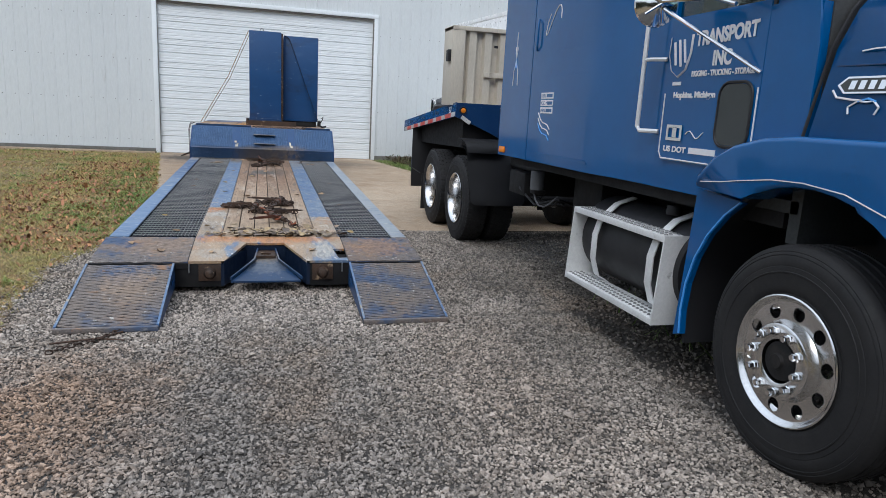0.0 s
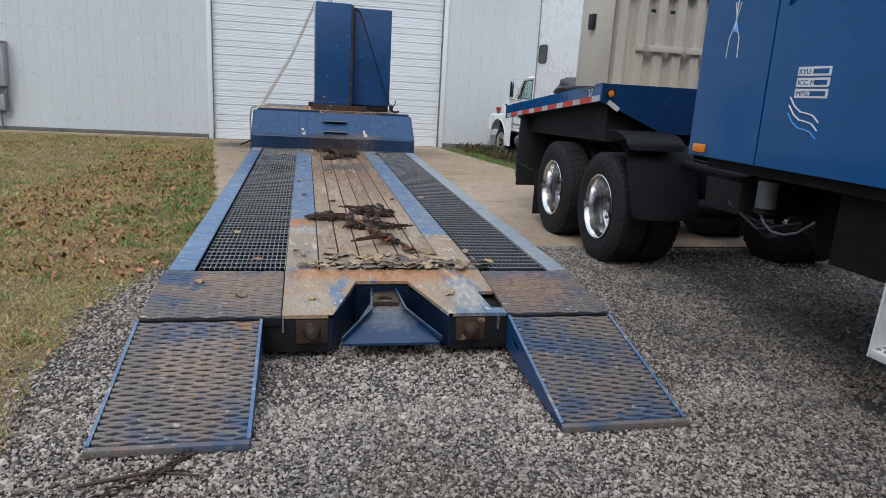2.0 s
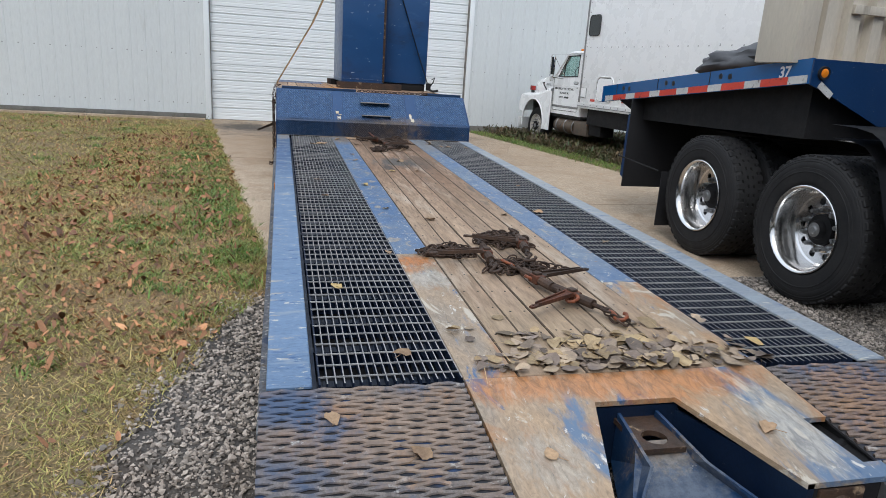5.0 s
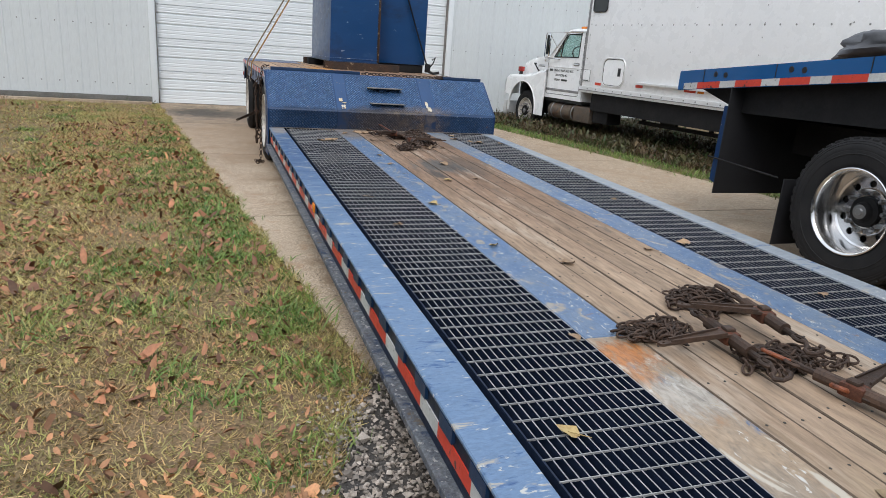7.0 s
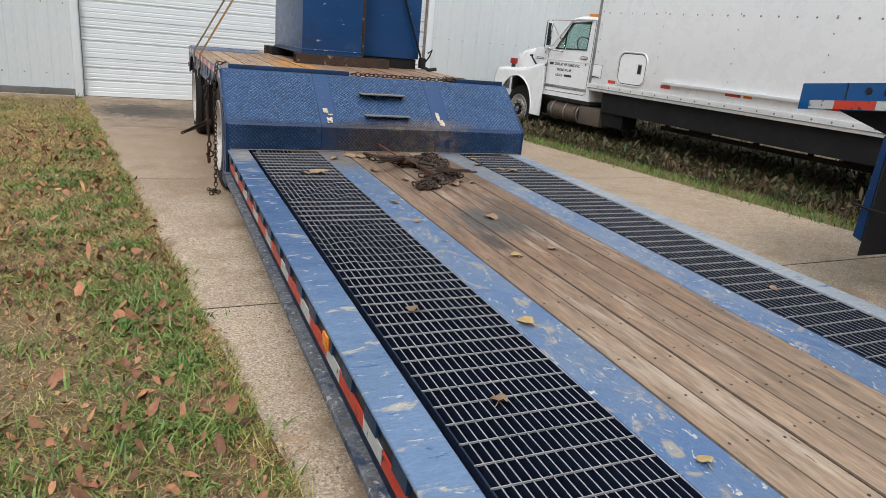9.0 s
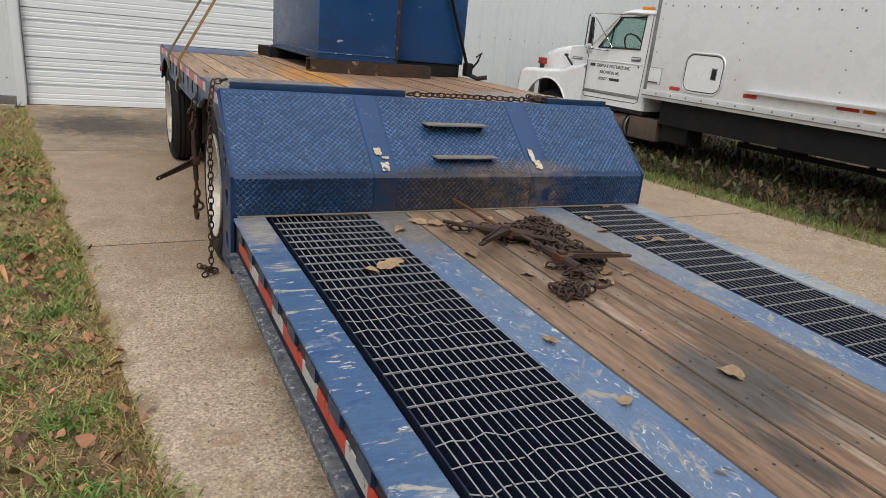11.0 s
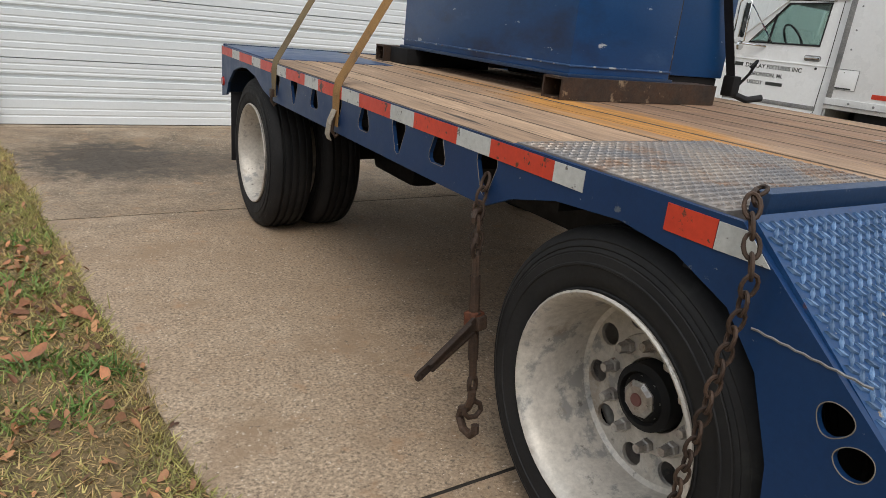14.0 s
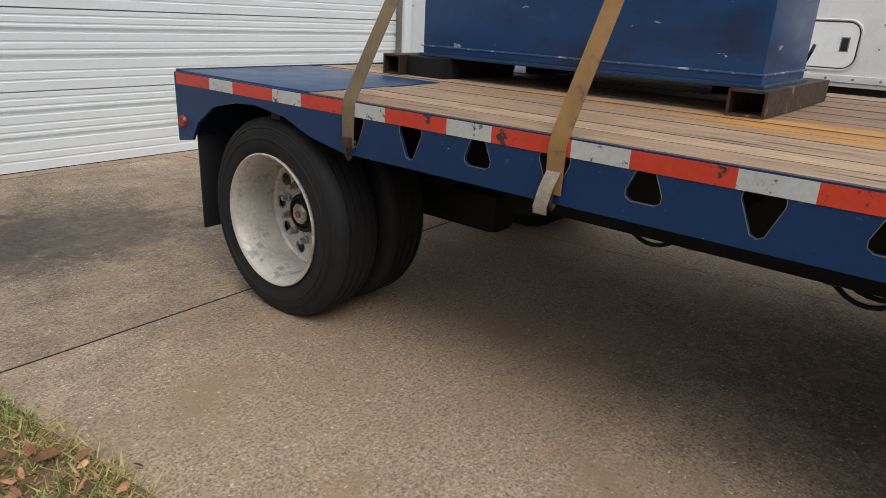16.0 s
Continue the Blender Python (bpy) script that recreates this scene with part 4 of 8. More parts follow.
for gx0, gx1 in ((-0.882, -0.365), (0.905, 1.37)):
    wide = gx1 - gx0
    grating = part("grating", deck_box(gx0, gx0 + 0.006, DY0 + 0.01, DY1 - 0.01, -0.034, -0.003), "grate", trailer, "dark steel bar grating")
    bars = int(round(wide / 0.0305))
    long_bar = keep("bar_" + str(bars), lambda: deck_box(0.0, 0.0045, DY0 + 0.01, DY1 - 0.01, -0.034, -0.002), "grate", 0)
    worn_top(long_bar)
    for i in range(1, bars + 1):
        piece("bearing_bar", long_bar, grating, Matrix.Translation((gx0 + i * wide / bars - 0.003, 0, 0)))
    rod_mesh = keep("rod_" + str(bars), lambda: boxed(0, wide, -0.0015, 0.0015, -0.006, 0.0012, bevel=0.0007, seg=1), "rod_bright", 0)
    rnd = random.Random(bars)
    for i in range(73):
        y = DY0 + 0.06 + i * 0.0932
        bent = gx0 < 0 and (10.9 < y < 11.55 or 12.05 < y < 12.45)
        if bent:
            pts = [(gx0 + wide * j / 10, y + (rnd.uniform(-0.015, 0.015) if 0 < j < 8 else 0), zd(y) + (rnd.uniform(-0.012, 0.004) if 0 < j < 8 else -0.001)) for j in range(11)]
            part("cross_rod", sweep(bmesh.new(), pts, 0.0021, 5), "rod_bright", grating, "bent cross rod")
        else:
            piece("cross_rod", rod_mesh, grating, Matrix.Translation((gx0, y, zd(y))) @ pose(0, 0, 0, 0, 0, rnd.uniform(-0.3, 0.3)))
# low deck boards
plank_w = (0.69 + 0.15) / 6
for i in range(6):
    x = -0.15 + i * plank_w
    dz = random.Random(i).uniform(-0.002, 0.0015)
    board = part("deck_board", deck_box(x + 0.0022, x + plank_w - 0.0022, DY0 + 0.005, DY1, -0.045, -0.002 + dz, 0.004), "wood_low", trailer)
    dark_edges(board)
    nail = keep("nail", lambda: moved(turned([(-0.0015, 0.0), (-0.0015, 0.0045), (0.001, 0.0055)], 8), pose(0, 0, 0, 0, 90, 0)), "dark_iron", 0)
    for j in range(26):
        y = DY0 + 0.14 + 0.26 * j
        for dx in (0.035, plank_w - 0.035):
            piece("nail", nail, board, Matrix.Translation((x + dx + random.Random(i * 50 + j).uniform(-0.008, 0.008), y + random.Random(i * 70 + j).uniform(-0.03, 0.03), zd(y) - 0.002 + dz)))
# tail: sloping steel with a notch for the coupling, expanded metal wings
TY0, TY1 = 5.93, 6.595
NOTCH = [(-0.09, TY0), (0.07, 6.41), (0.39, 6.41), (0.56, TY0)]
bm = bmesh.new()
prism(bm, [[(-0.36, TY1), (-0.36, TY0)] + NOTCH + [(0.90, TY0), (0.90, 6.0), (0.83, 6.0), (0.80, 6.24), (0.90, 6.24), (0.90, TY1)]], in_z(-0.022), 0.02)
part("tail_plate", sloped(bm), "tail_steel", trailer, "rusty scraped steel tail plate")
for x0, x1 in ((TL - 0.02, -0.365), (0.905, TR + 0.01)):
    part("wing_pan", deck_box(x0, x1, TY0 + 0.004, TY1, -0.024, -0.016), "mesh_strand", trailer, "steel plate under the mesh, coloured as shadow")
    part("wing_frame", deck_box(x0 + 0.01, x1 - 0.01, TY0 + 0.01, TY1, -0.075, -0.021), "black_steel", trailer)


def expanded(x0, x1, n_rows, length, cell, wide=0.29):
    """Diamond mesh in the plane of a ramp: wavy raised strands that touch where they meet."""
    bm = bmesh.new()
    pitch = length / n_rows
    cells = max(2, int(round((x1 - x0) / cell)))
    for r in range(n_rows + 1):
        prev = None
        for i in range(cells * 8 + 1):
            x = x0 + (x1 - x0) * i / (cells * 8)
            wave = math.cos(math.pi * i / 4) * (1 if r % 2 == 0 else -1)
            yy = (r + wave * 0.40) * pitch + 0.0022 * math.sin(i * 1.7 + r * 2.3) + 0.0016 * math.sin(i * 0.61 + r * 5.1)
            h = 0.009 - 0.001 * wave
            cur = [bm.verts.new((x, yy - wide * pitch, 0.0)), bm.verts.new((x, yy - wide * 0.8 * pitch, h - 0.003)), bm.verts.new((x, yy + wide * 0.55 * pitch, h + 0.001)), bm.verts.new((x, yy + wide * pitch, 0.0))]
            if prev:
                for j in range(4):
                    bm.faces.new((prev[j], prev[(j + 1) % 4], cur[(j + 1) % 4], cur[j]))
            prev = cur
    return bm


for x0, x1, hole in ((TL - 0.02, -0.368, False), (0.908, TR + 0.01, True)):
    bm = expanded(x0, x1, 33, TY1 - TY0 - 0.03, 0.145)
    bmesh.ops.translate(bm, verts=bm.verts, vec=(0, TY0 + 0.015, -0.013))
    part("expanded_mesh", sloped(bm), "mesh_steel", trailer, "worn expanded steel mesh", smooth=0)
    part("wing_edge", deck_box(x0, x1, TY0 - 0.006, TY0 + 0.003, -0.06, -0.018), "black_steel", trailer)
part("winch_pocket", sloped(boxed(0.80, 0.90, 6.0, 6.24, -0.09, -0.085)), "black_steel", trailer, "dark pocket in the tail")
part("pocket_roller", sweep(bmesh.new(), [(0.79, 6.1, zd(6.1) - 0.05), (0.91, 6.16, zd(6.1) - 0.05)], 0.02, 10), "black_steel", trailer)
# rear face and coupling
for x0, x1 in ((-0.47, -0.09), (0.56, 0.92)):
    part("rear_beam", boxed(x0, x1, TY0 + 0.005, TY0 + 0.35, 0.05, 0.243, bevel=0.006), "black_steel", trailer, "black rear beam")
for x in (-0.2, 0.69):
    part("pin_plate", boxed(x - 0.085, x + 0.085, TY0 - 0.006, TY0 + 0.006, 0.10, 0.235, bevel=0.004), "pin_rust", trailer, "rusty pin plate")
    part("pin", moved(turned([(0, 0), (0, 0.022), (0.008, 0.034), (0.03, 0.036), (0.05, 0.05), (0.06, 0.05)], 14), pose(x, TY0 - 0.055, 0.165, 0, 0, 90)), "pin_rust", trailer, "rusty round pin")
    part("pin_key", boxed(x - 0.16 if x < 0 else x + 0.155, x - 0.15 if x < 0 else x + 0.165, TY0 - 0.02, TY0 + 0.01, 0.17, 0.24), "grey_steel", trailer)
for sgn in (-1, 1):
    c = 0.235
    wall = [(c + sgn * 0.16, 6.42), (c + sgn * 0.325, TY0), (c + sgn * 0.35, TY0), (c + sgn * 0.18, 6.42)]
    part("notch_side", prism(bmesh.new(), [wall], in_z(0.06), 0.2), "navy_shade", trailer, smooth=0)
    bm = bmesh.new()
    prism(bm, [[(6.40, 0.27), (6.12, 0.235), (TY0 - 0.02, 0.135), (TY0 - 0.02, 0.11), (6.40, 0.08)]], in_x(0), 0.012)
    for v in bm.verts:
        v.co.x += c + sgn * (0.075 + max(0, 6.15 - v.co.y) * 0.85)
    part("gusset", bm, "navy", trailer, "navy steel gusset", smooth=0)
part("notch_back", boxed(0.05, 0.41, 6.41, 6.425, 0.06, 0.285), "navy_shade", trailer)
bm = bmesh.new()
prism(bm, [[(0.16, 6.26), (0.31, 6.26), (0.51, TY0 - 0.03), (-0.04, TY0 - 0.03)]], in_z(0), 0.014)
for v in bm.verts:
    v.co.z += 0.10 + (v.co.y - TY0) * 0.38
part("coupling_plate", bm, "navy", trailer, "sloping navy coupling plate", smooth=0)
bm = prism(bmesh.new(), [[(0.155, 6.2), (0.315, 6.2), (0.315, 6.41), (0.155, 6.41)], ring(0.235, 6.27, 0.045, 14)], in_z(0.225), 0.02)
part("hitch_eye", bm, "pin_rust", trailer, "rusty plate with a round eye")
# ramps
for x0, x1 in ((-1.09, -0.46), (0.905, 1.535)):
    ramp = thing("loading_ramp", ((x0 + x1) / 2, 5.5, 0), "navy loading ramp with worn expanded steel mesh, lowered onto the gravel", "ramp", "ramps of the trailer")
    top0, top1, y0, y1 = 0.03, 0.243, 5.03, 5.915
    lean = (top1 - top0) / (y1 - y0)

    def laid(bm):
        for v in bm.verts:
            v.co.z += top0 + (v.co.y - y0) * lean
        return bm
    part("pan", laid(boxed(x0 + 0.012, x1 - 0.012, y0, y1, -0.018, -0.006)), "mesh_strand", ramp, "steel plate under the mesh, coloured as shadow")
    bm = expanded(x0 + 0.016, x1 - 0.016, 42, y1 - y0 - 0.05, 0.145)
    bmesh.ops.translate(bm, verts=bm.verts, vec=(0, y0 + 0.025, -0.004))
    part("expanded_mesh", laid(bm), "mesh_steel", ramp, "worn expanded steel mesh", smooth=0)
    for xs in (x0, x1 - 0.014):
        hole = [(5.69, 0.125), (5.71, 0.108), (5.80, 0.118), (5.825, 0.14), (5.80, 0.158), (5.71, 0.146)]
        part("side_plate", prism(bmesh.new(), [[(y0 - 0.01, 0.003), (y1, 0.06), (y1, top1 + 0.004), (y0 - 0.01, top0 + 0.004)], hole], in_x(xs), 0.014), "navy_plate", ramp, "blue steel side plate", smooth=0)
    for xs in (x0 - 0.001, x1 - 0.015):
        part("edge_strip", laid(boxed(xs, xs + 0.016, y0 + 0.006, y1 - 0.002, 0.0045, 0.010)), "strip_blue", ramp, "worn light blue edge")
    part("nose", boxed(x0, x1, y0 - 0.03, y0 + 0.005, 0.004, 0.036, bevel=0.005), "mesh_steel", ramp)
    part("hinge", sweep(bmesh.new(), [(x0 + 0.05, y1 + 0.003, 0.2), (x1 - 0.05, y1 + 0.003, 0.2)], 0.012, 8), "black_steel", ramp)
# step between the decks
KY, KZ, RY, RZ = 13.5, 0.672, 13.93, 1.045
FOOT = zd(KY)


def tread_pattern(bm, x0, x1, at, along, up, n, slot=0):
    """Raised lozenges of tread plate over a rectangle, laid to and fro."""
    q = 0.0215
    nu, nv = int((x1 - x0) / (q * 1.414)), int(along / (q * 0.707))
    for j in range(nv):
        for i in range(nu):
            u, v = x0 + (i + 0.28 + 0.5 * (j % 2)) * (x1 - x0) / (nu + 0.1), (j + 0.5) * along / nv
            k = radians(45 if j % 2 else -45)
            du, dv, c = math.cos(k) * 0.0168, math.sin(k) * 0.0168, at + up * v + Vector((u, 0, 0))
            ex, ey = Vector((du, 0, 0)) + up * dv, Vector((-dv, 0, 0)) * 0.33 + up * du * 0.33
            ring_ = [bm.verts.new(c + o) for o in (ex, ey, -ex, -ey)]
            top = [bm.verts.new(c + n * 0.0046 + o) for o in (ex * 0.78, ey * 0.5, ex * -0.78, ey * -0.5)]
            for loop in [(ring_[a_], ring_[a_ - 3], top[a_ - 3], top[a_]) for a_ in range(4)] + [tuple(top)]:
                bm.faces.new(loop).material_index = slot


def riser_panel(x0, x1, tread, proud=0.0):
    bm = bmesh.new()
    o = Vector((0, -0.006 - proud, 0))
    prof = [Vector((0, KY, FOOT)) + o, Vector((0, KY, KZ - 0.012)) + o, Vector((0, KY + 0.012, KZ + 0.006)) + o, Vector((0, RY, RZ)) + o, Vector((0, RY + 0.01, RZ - 0.02)), Vector((0, KY + 0.02, KZ - 0.015)), Vector((0, KY + 0.012, FOOT))]
    a = [bm.verts.new(p + Vector((x0, 0, 0))) for p in prof]
    b = [bm.verts.new(p + Vector((x1, 0, 0))) for p in prof]
    n = len(prof)
    for i in range(n):
        bm.faces.new((a[i], a[(i + 1) % n], b[(i + 1) % n], b[i]))
    bm.faces.new(a)
    bm.faces.new(b[::-1])
    if tread:
        up = (prof[3] - prof[2]).normalized()
        tread_pattern(bm, x0 + 0.01, x1 - 0.01, prof[2] + up * 0.002, (prof[3] - prof[2]).length - 0.02, up, Vector((0, -up.z, up.y)), 1)
        tread_pattern(bm, x0 + 0.01, x1 - 0.01, prof[0] + Vector((0, 0, 0.006)), KZ - FOOT - 0.016, Vector((0, 0, 1)), Vector((0, -1, 0)), 1)
    return bm


for x0, x1, tr in ((TL + 0.0035, -0.332, True), (-0.33, -0.202, False), (-0.20, 0.668, True), (0.67, 0.808, False), (0.81, TR - 0.0035, True)):
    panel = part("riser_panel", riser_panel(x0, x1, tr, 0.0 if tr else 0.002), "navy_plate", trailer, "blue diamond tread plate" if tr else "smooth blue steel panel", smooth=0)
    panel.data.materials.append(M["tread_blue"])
part("riser_seam", deck_box(TL + 0.02, TR - 0.02, KY - 0.026, KY - 0.004, 0.0, 0.004), "step_tan", trailer)
for x, y, z in ((0.045, 13.60, 0.757), (0.045, 13.755, 0.915)):
    st = part("step", boxed(x, x + 0.40, y - 0.075, y + 0.08, z, z + 0.008, bevel=0.003), "step_tan", trailer, "worn tan steel foot step")
    part("step_edge", boxed(x + 0.002, x + 0.398, y - 0.078, y - 0.0735, z + 0.001, z + 0.0095), "rod", st)
    for dx in (0.13, 0.36):
        part("step_bracket", prism(bmesh.new(), [[(y - 0.06, z), (y + 0.06, z), (y, z - 0.075)]], in_x(x + dx), 0.008), "navy", st)
for x, z0, z1, w_ in ((-0.298, 0.765, 0.80, 0.042), (-0.262, 0.747, 0.759, 0.042), (-0.283, 0.694, 0.738, 0.05), (0.70, 0.735, 0.80, 0.035), (0.712, 0.70, 0.745, 0.05)):
    up = Vector((0, RY - KY, RZ - KZ)).normalized()
    y0 = KY + (z0 - KZ) * (RY - KY) / (RZ - KZ)
    y1 = KY + (z1 - KZ) * (RY - KY) / (RZ - KZ)
    bm = bmesh.new()
    tear = random.Random(int(x * 1000 + z0 * 5000))
    prism(bm, [[(w_ * (0.5 + 0.5 * max(-1, min(1, 1.35 * math.cos(k))) * tear.uniform(0.7, 1.1)), 0.5 + 0.5 * max(-1, min(1, 1.35 * math.sin(k))) * tear.uniform(0.7, 1.1)) for k in (2 * math.pi * i / 16 for i in range(16))]], lambda u, v, d, x=x, y0=y0, y1=y1, z0=z0, z1=z1: (x + u, y0 + (y1 - y0) * v - 0.0125 - d, z0 + (z1 - z0) * v), 0.0015)
    part("label", bm, "sticker", trailer, "torn paper label", smooth=0)
for x0, x1 in ((-1.0, 0.0), (1.02, 1.5)):
    part("edge_angle", boxed(x0, x1, RY + 0.005, RY + 0.045, RZ - 0.01, RZ + 0.035, bevel=0.004), "navy", trailer, "raised navy edge bar")
# side plates with the wheel arches
FW, RW, HUB = 14.215, 17.3, 0.455


def triangle(y, z, up, r=0.062):
    pts = []
    for k in range(3):
        c = math.radians(90 + 120 * k + (0 if up else 180))
        cy, cz = y + 0.036 * math.cos(c), z + 0.052 * math.sin(c)
        for d in (-50, 0, 50):
            pts.append((cy + 0.022 * math.cos(c + math.radians(d)), cz + 0.022 * math.sin(c + math.radians(d))))
    return pts


def eased(loop, times=2):
    """Rounds a loop by cutting its corners."""
    for _ in range(times):
        loop = [(a[0] * (1 - k) + b[0] * k, a[1] * (1 - k) + b[1] * k) for a, b in zip(loop, loop[1:] + loop[:1]) for k in (0.25, 0.75)]
    return loop


fascia = [(RY, RZ - 0.012), (17.98, 1.028), (17.98, 0.70), (17.86, 0.72), (17.8, 0.81), (17.66, 0.90), (17.5, 0.935), (17.35, 0.945), (17.15, 0.92), (17.0, 0.865), (16.8, 0.83),
          (14.95, 0.83), (14.74, 0.832), (14.62, 0.885), (14.44, 0.93), (14.22, 0.947), (14.06, 0.927), (13.92, 0.868), (13.835, 0.775), (13.77, 0.62), (13.74, 0.42), (13.74, 0.30), (13.78, 0.17), (KY - 0.01, 0.17), (KY - 0.01, KZ)]
holes = [triangle(y, 0.935, up) for y, up in ((16.74, False), (16.46, False), (16.17, True), (15.89, False), (15.61, True), (15.31, False), (15.03, True), (14.75, False))]
holes += [[(13.717, 0.776), (13.699, 0.797), (13.672, 0.797), (13.652, 0.785), (13.649, 0.765), (13.664, 0.745), (13.687, 0.731), (13.706, 0.742)],
          [(13.672, 0.715), (13.654, 0.738), (13.626, 0.746), (13.606, 0.735), (13.603, 0.71), (13.616, 0.688), (13.642, 0.681), (13.664, 0.694)],
          [(13.655, 0.556), (13.648, 0.578), (13.61, 0.585), (13.572, 0.586), (13.552, 0.569), (13.555, 0.538), (13.584, 0.493), (13.618, 0.477), (13.643, 0.51)],
          [(13.652, 0.33), (13.644, 0.355), (13.61, 0.366), (13.574, 0.36), (13.554, 0.335), (13.557, 0.305), (13.584, 0.272), (13.615, 0.262), (13.641, 0.29)]]
holes = holes[:8] + [eased(h) for h in holes[8:]]
for x in (TL - 0.012, TR - 0.003):
    part("side_plate", prism(bmesh.new(), [fascia] + holes, in_x(x), 0.015), "navy_side", trailer, "navy side plate with punched triangular holes", smooth=0)
    for loop in holes:
        part("hole_edge", sweep(bmesh.new(), [(x + (0.0 if x < 0 else 0.015), a_, b_) for a_, b_ in loop], 0.0011, 5, closed=True), "step_tan", trailer, "bare worn hole edge")
    y, k = 17.96, 0
    while y > 14.35:
        ln = 0.28 if k % 2 == 0 else 0.18
        xx = x - 0.0025 if x < 0 else x + 0.0155
        part("reflective_tape", boxed(xx, xx + 0.002, max(y - ln, 14.35), y, 0.975, 1.026), "tape_red" if k % 2 == 0 else "tape_white", trailer, smooth=0)
        y -= ln
        k += 1
    part("reflective_tape", boxed(xx, xx + 0.002, 13.978, 14.10, 0.965, 1.022), "tape_red", trailer, smooth=0)
    part("reflective_tape", prism(bmesh.new(), [[(13.912, 1.02), (13.976, 1.02), (13.976, 0.965), (13.856, 0.968)]], in_x(xx), 0.002), "tape_white", trailer, smooth=0)
    part("marker_lamp", moved(turned([(-0.012, 0), (-0.012, 0.025), (0.0, 0.032), (0.004, 0.032)], 20), pose(x if x < 0 else x + 0.015, 17.93, 0.80, 0, 0, 0 if x < 0 else 180)), "red_lens", trailer, "round red side lamp")
    part("weld_bead", sweep(bmesh.new(), [(x + (0.0 if x < 0 else 0.015), 13.862 - 0.0145 * i, 0.851 - 0.0003 * i + 0.002 * (i % 2)) for i in range(16)], 0.0026, 5), "rod", trailer, "rough weld bead")
# upper deck
UD = RZ - 0.01
n_pl = 18
pw = (TR - TL - 0.03) / n_pl
for i in range(n_pl):
    x = TL + 0.015 + i * pw
    edge = x + pw < -0.25 or x > 0.72
    y0, y1 = (14.65, 17.0) if edge else (RY + 0.05, 17.96)
    lo, hi = (0.024 if i == 0 else -0.002), (0.024 if i == n_pl - 1 else -0.002)
    dz = random.Random(40 + i).uniform(-0.004, 0.003)
    board = part("deck_board", boxed(x - lo, x + pw + hi, y0, y1, UD - 0.04, UD + dz * 0.6, bevel=0.003, seg=1), "wood_up", trailer)
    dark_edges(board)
for x0, x1 in ((TL + 0.004, -0.262), (0.725, TR - 0.004)):
    bm = boxed(x0, x1, RY + 0.05, 14.645, UD - 0.02, UD + 0.002)
    tread_pattern(bm, x0 + 0.01, x1 - 0.01, Vector((0, RY + 0.06, UD + 0.002)), 0.64, Vector((0, 1, 0)), Vector((0, 0, 1)))
    part("tread_plate", bm, "tread_worn", trailer, "worn bright tread plate over the wheels", smooth=0)
    part("rear_plate", boxed(x0, x1, 17.005, 17.96, UD - 0.02, UD + 0.002, bevel=0.003), "navy_plate", trailer, "smooth blue steel plate over the wheels")
part("rear_board", boxed(TL, TR, 17.962, 17.985, 0.72, UD + 0.006, bevel=0.003), "navy", trailer)
for x in (-0.22, 0.62):
    part("main_beam", boxed(x, x + 0.07, 13.98, 17.9, 0.52, UD - 0.045), "black_steel", trailer)
    part("suspension_box", boxed(x - 0.06, x + 0.13, 16.62, 17.2, 0.36, 0.56, bevel=0.05), "black_steel", trailer)
# Tanks, springs and hangers are added to block light under the upper deck.
for x, y0, y1, r in ((-0.02, 15.05, 15.95, 0.14), (0.48, 15.05, 15.95, 0.14), (0.24, 17.25, 17.8, 0.13)):
    tank = turned([(0.0, 0.0), (0.0, r * 0.5), (0.02, r * 0.85), (0.06, r), (y1 - y0 - 0.06, r), (y1 - y0 - 0.02, r * 0.85), (y1 - y0, r * 0.5), (y1 - y0, 0.0)], 24)
    part("air_tank", moved(tank, pose(x, y0, 0.60, 0, 0, 90)), "black_steel", trailer, "black steel air tank added under the deck")
    for y in (y0 + 0.18, y1 - 0.2):
        part("tank_strap", moved(turned([(0, r + 0.004), (0.04, r + 0.004), (0.04, r + 0.0005), (0, r + 0.0005)], 24, True), pose(x, y, 0.60, 0, 0, 90)), "grey_steel", trailer)
for x in (-0.36, 0.79):
    for y in (FW, RW):
        part("leaf_spring", prism(bmesh.new(), [[(y - 0.52, 0.60), (y - 0.25, 0.53), (y, 0.505), (y + 0.25, 0.53), (y + 0.52, 0.60), (y + 0.52, 0.625), (y + 0.25, 0.575), (y + 0.12, 0.60), (y - 0.12, 0.60), (y - 0.25, 0.575), (y - 0.52, 0.625)]], in_x(x), 0.075), "black_steel", trailer, smooth=0)
        part("spring_hanger", prism(bmesh.new(), [[(y + 0.50, 0.58), (y + 0.62, 0.58), (y + 0.68, UD - 0.045), (y + 0.44, UD - 0.045)]], in_x(x - 0.02), 0.115), "black_steel", trailer, smooth=0)
for i in range(9):
    y = 14.0 + i * 0.46
    part("cross_member", boxed(TL + 0.02, TR - 0.02, y, y + 0.06, UD - 0.14, UD - 0.045), "black_steel", trailer)
for y in (FW, RW):
    part("axle", sweep(bmesh.new(), [(-0.6, y, HUB), (1.07, y, HUB)], 0.065, 12), "black_steel", trailer)
    for xo, xi, o in ((TL + 0.01, TL + 0.31, -1), (TR - 0.01, TR - 0.31, 1)):
        wheel(trailer, xo, y, HUB - 0.015 * (y > 16), "trailer", o, turn=20 if y > 16 else 8)
        wheel(trailer, xi, y, HUB - 0.015 * (y > 16), "inner", o)
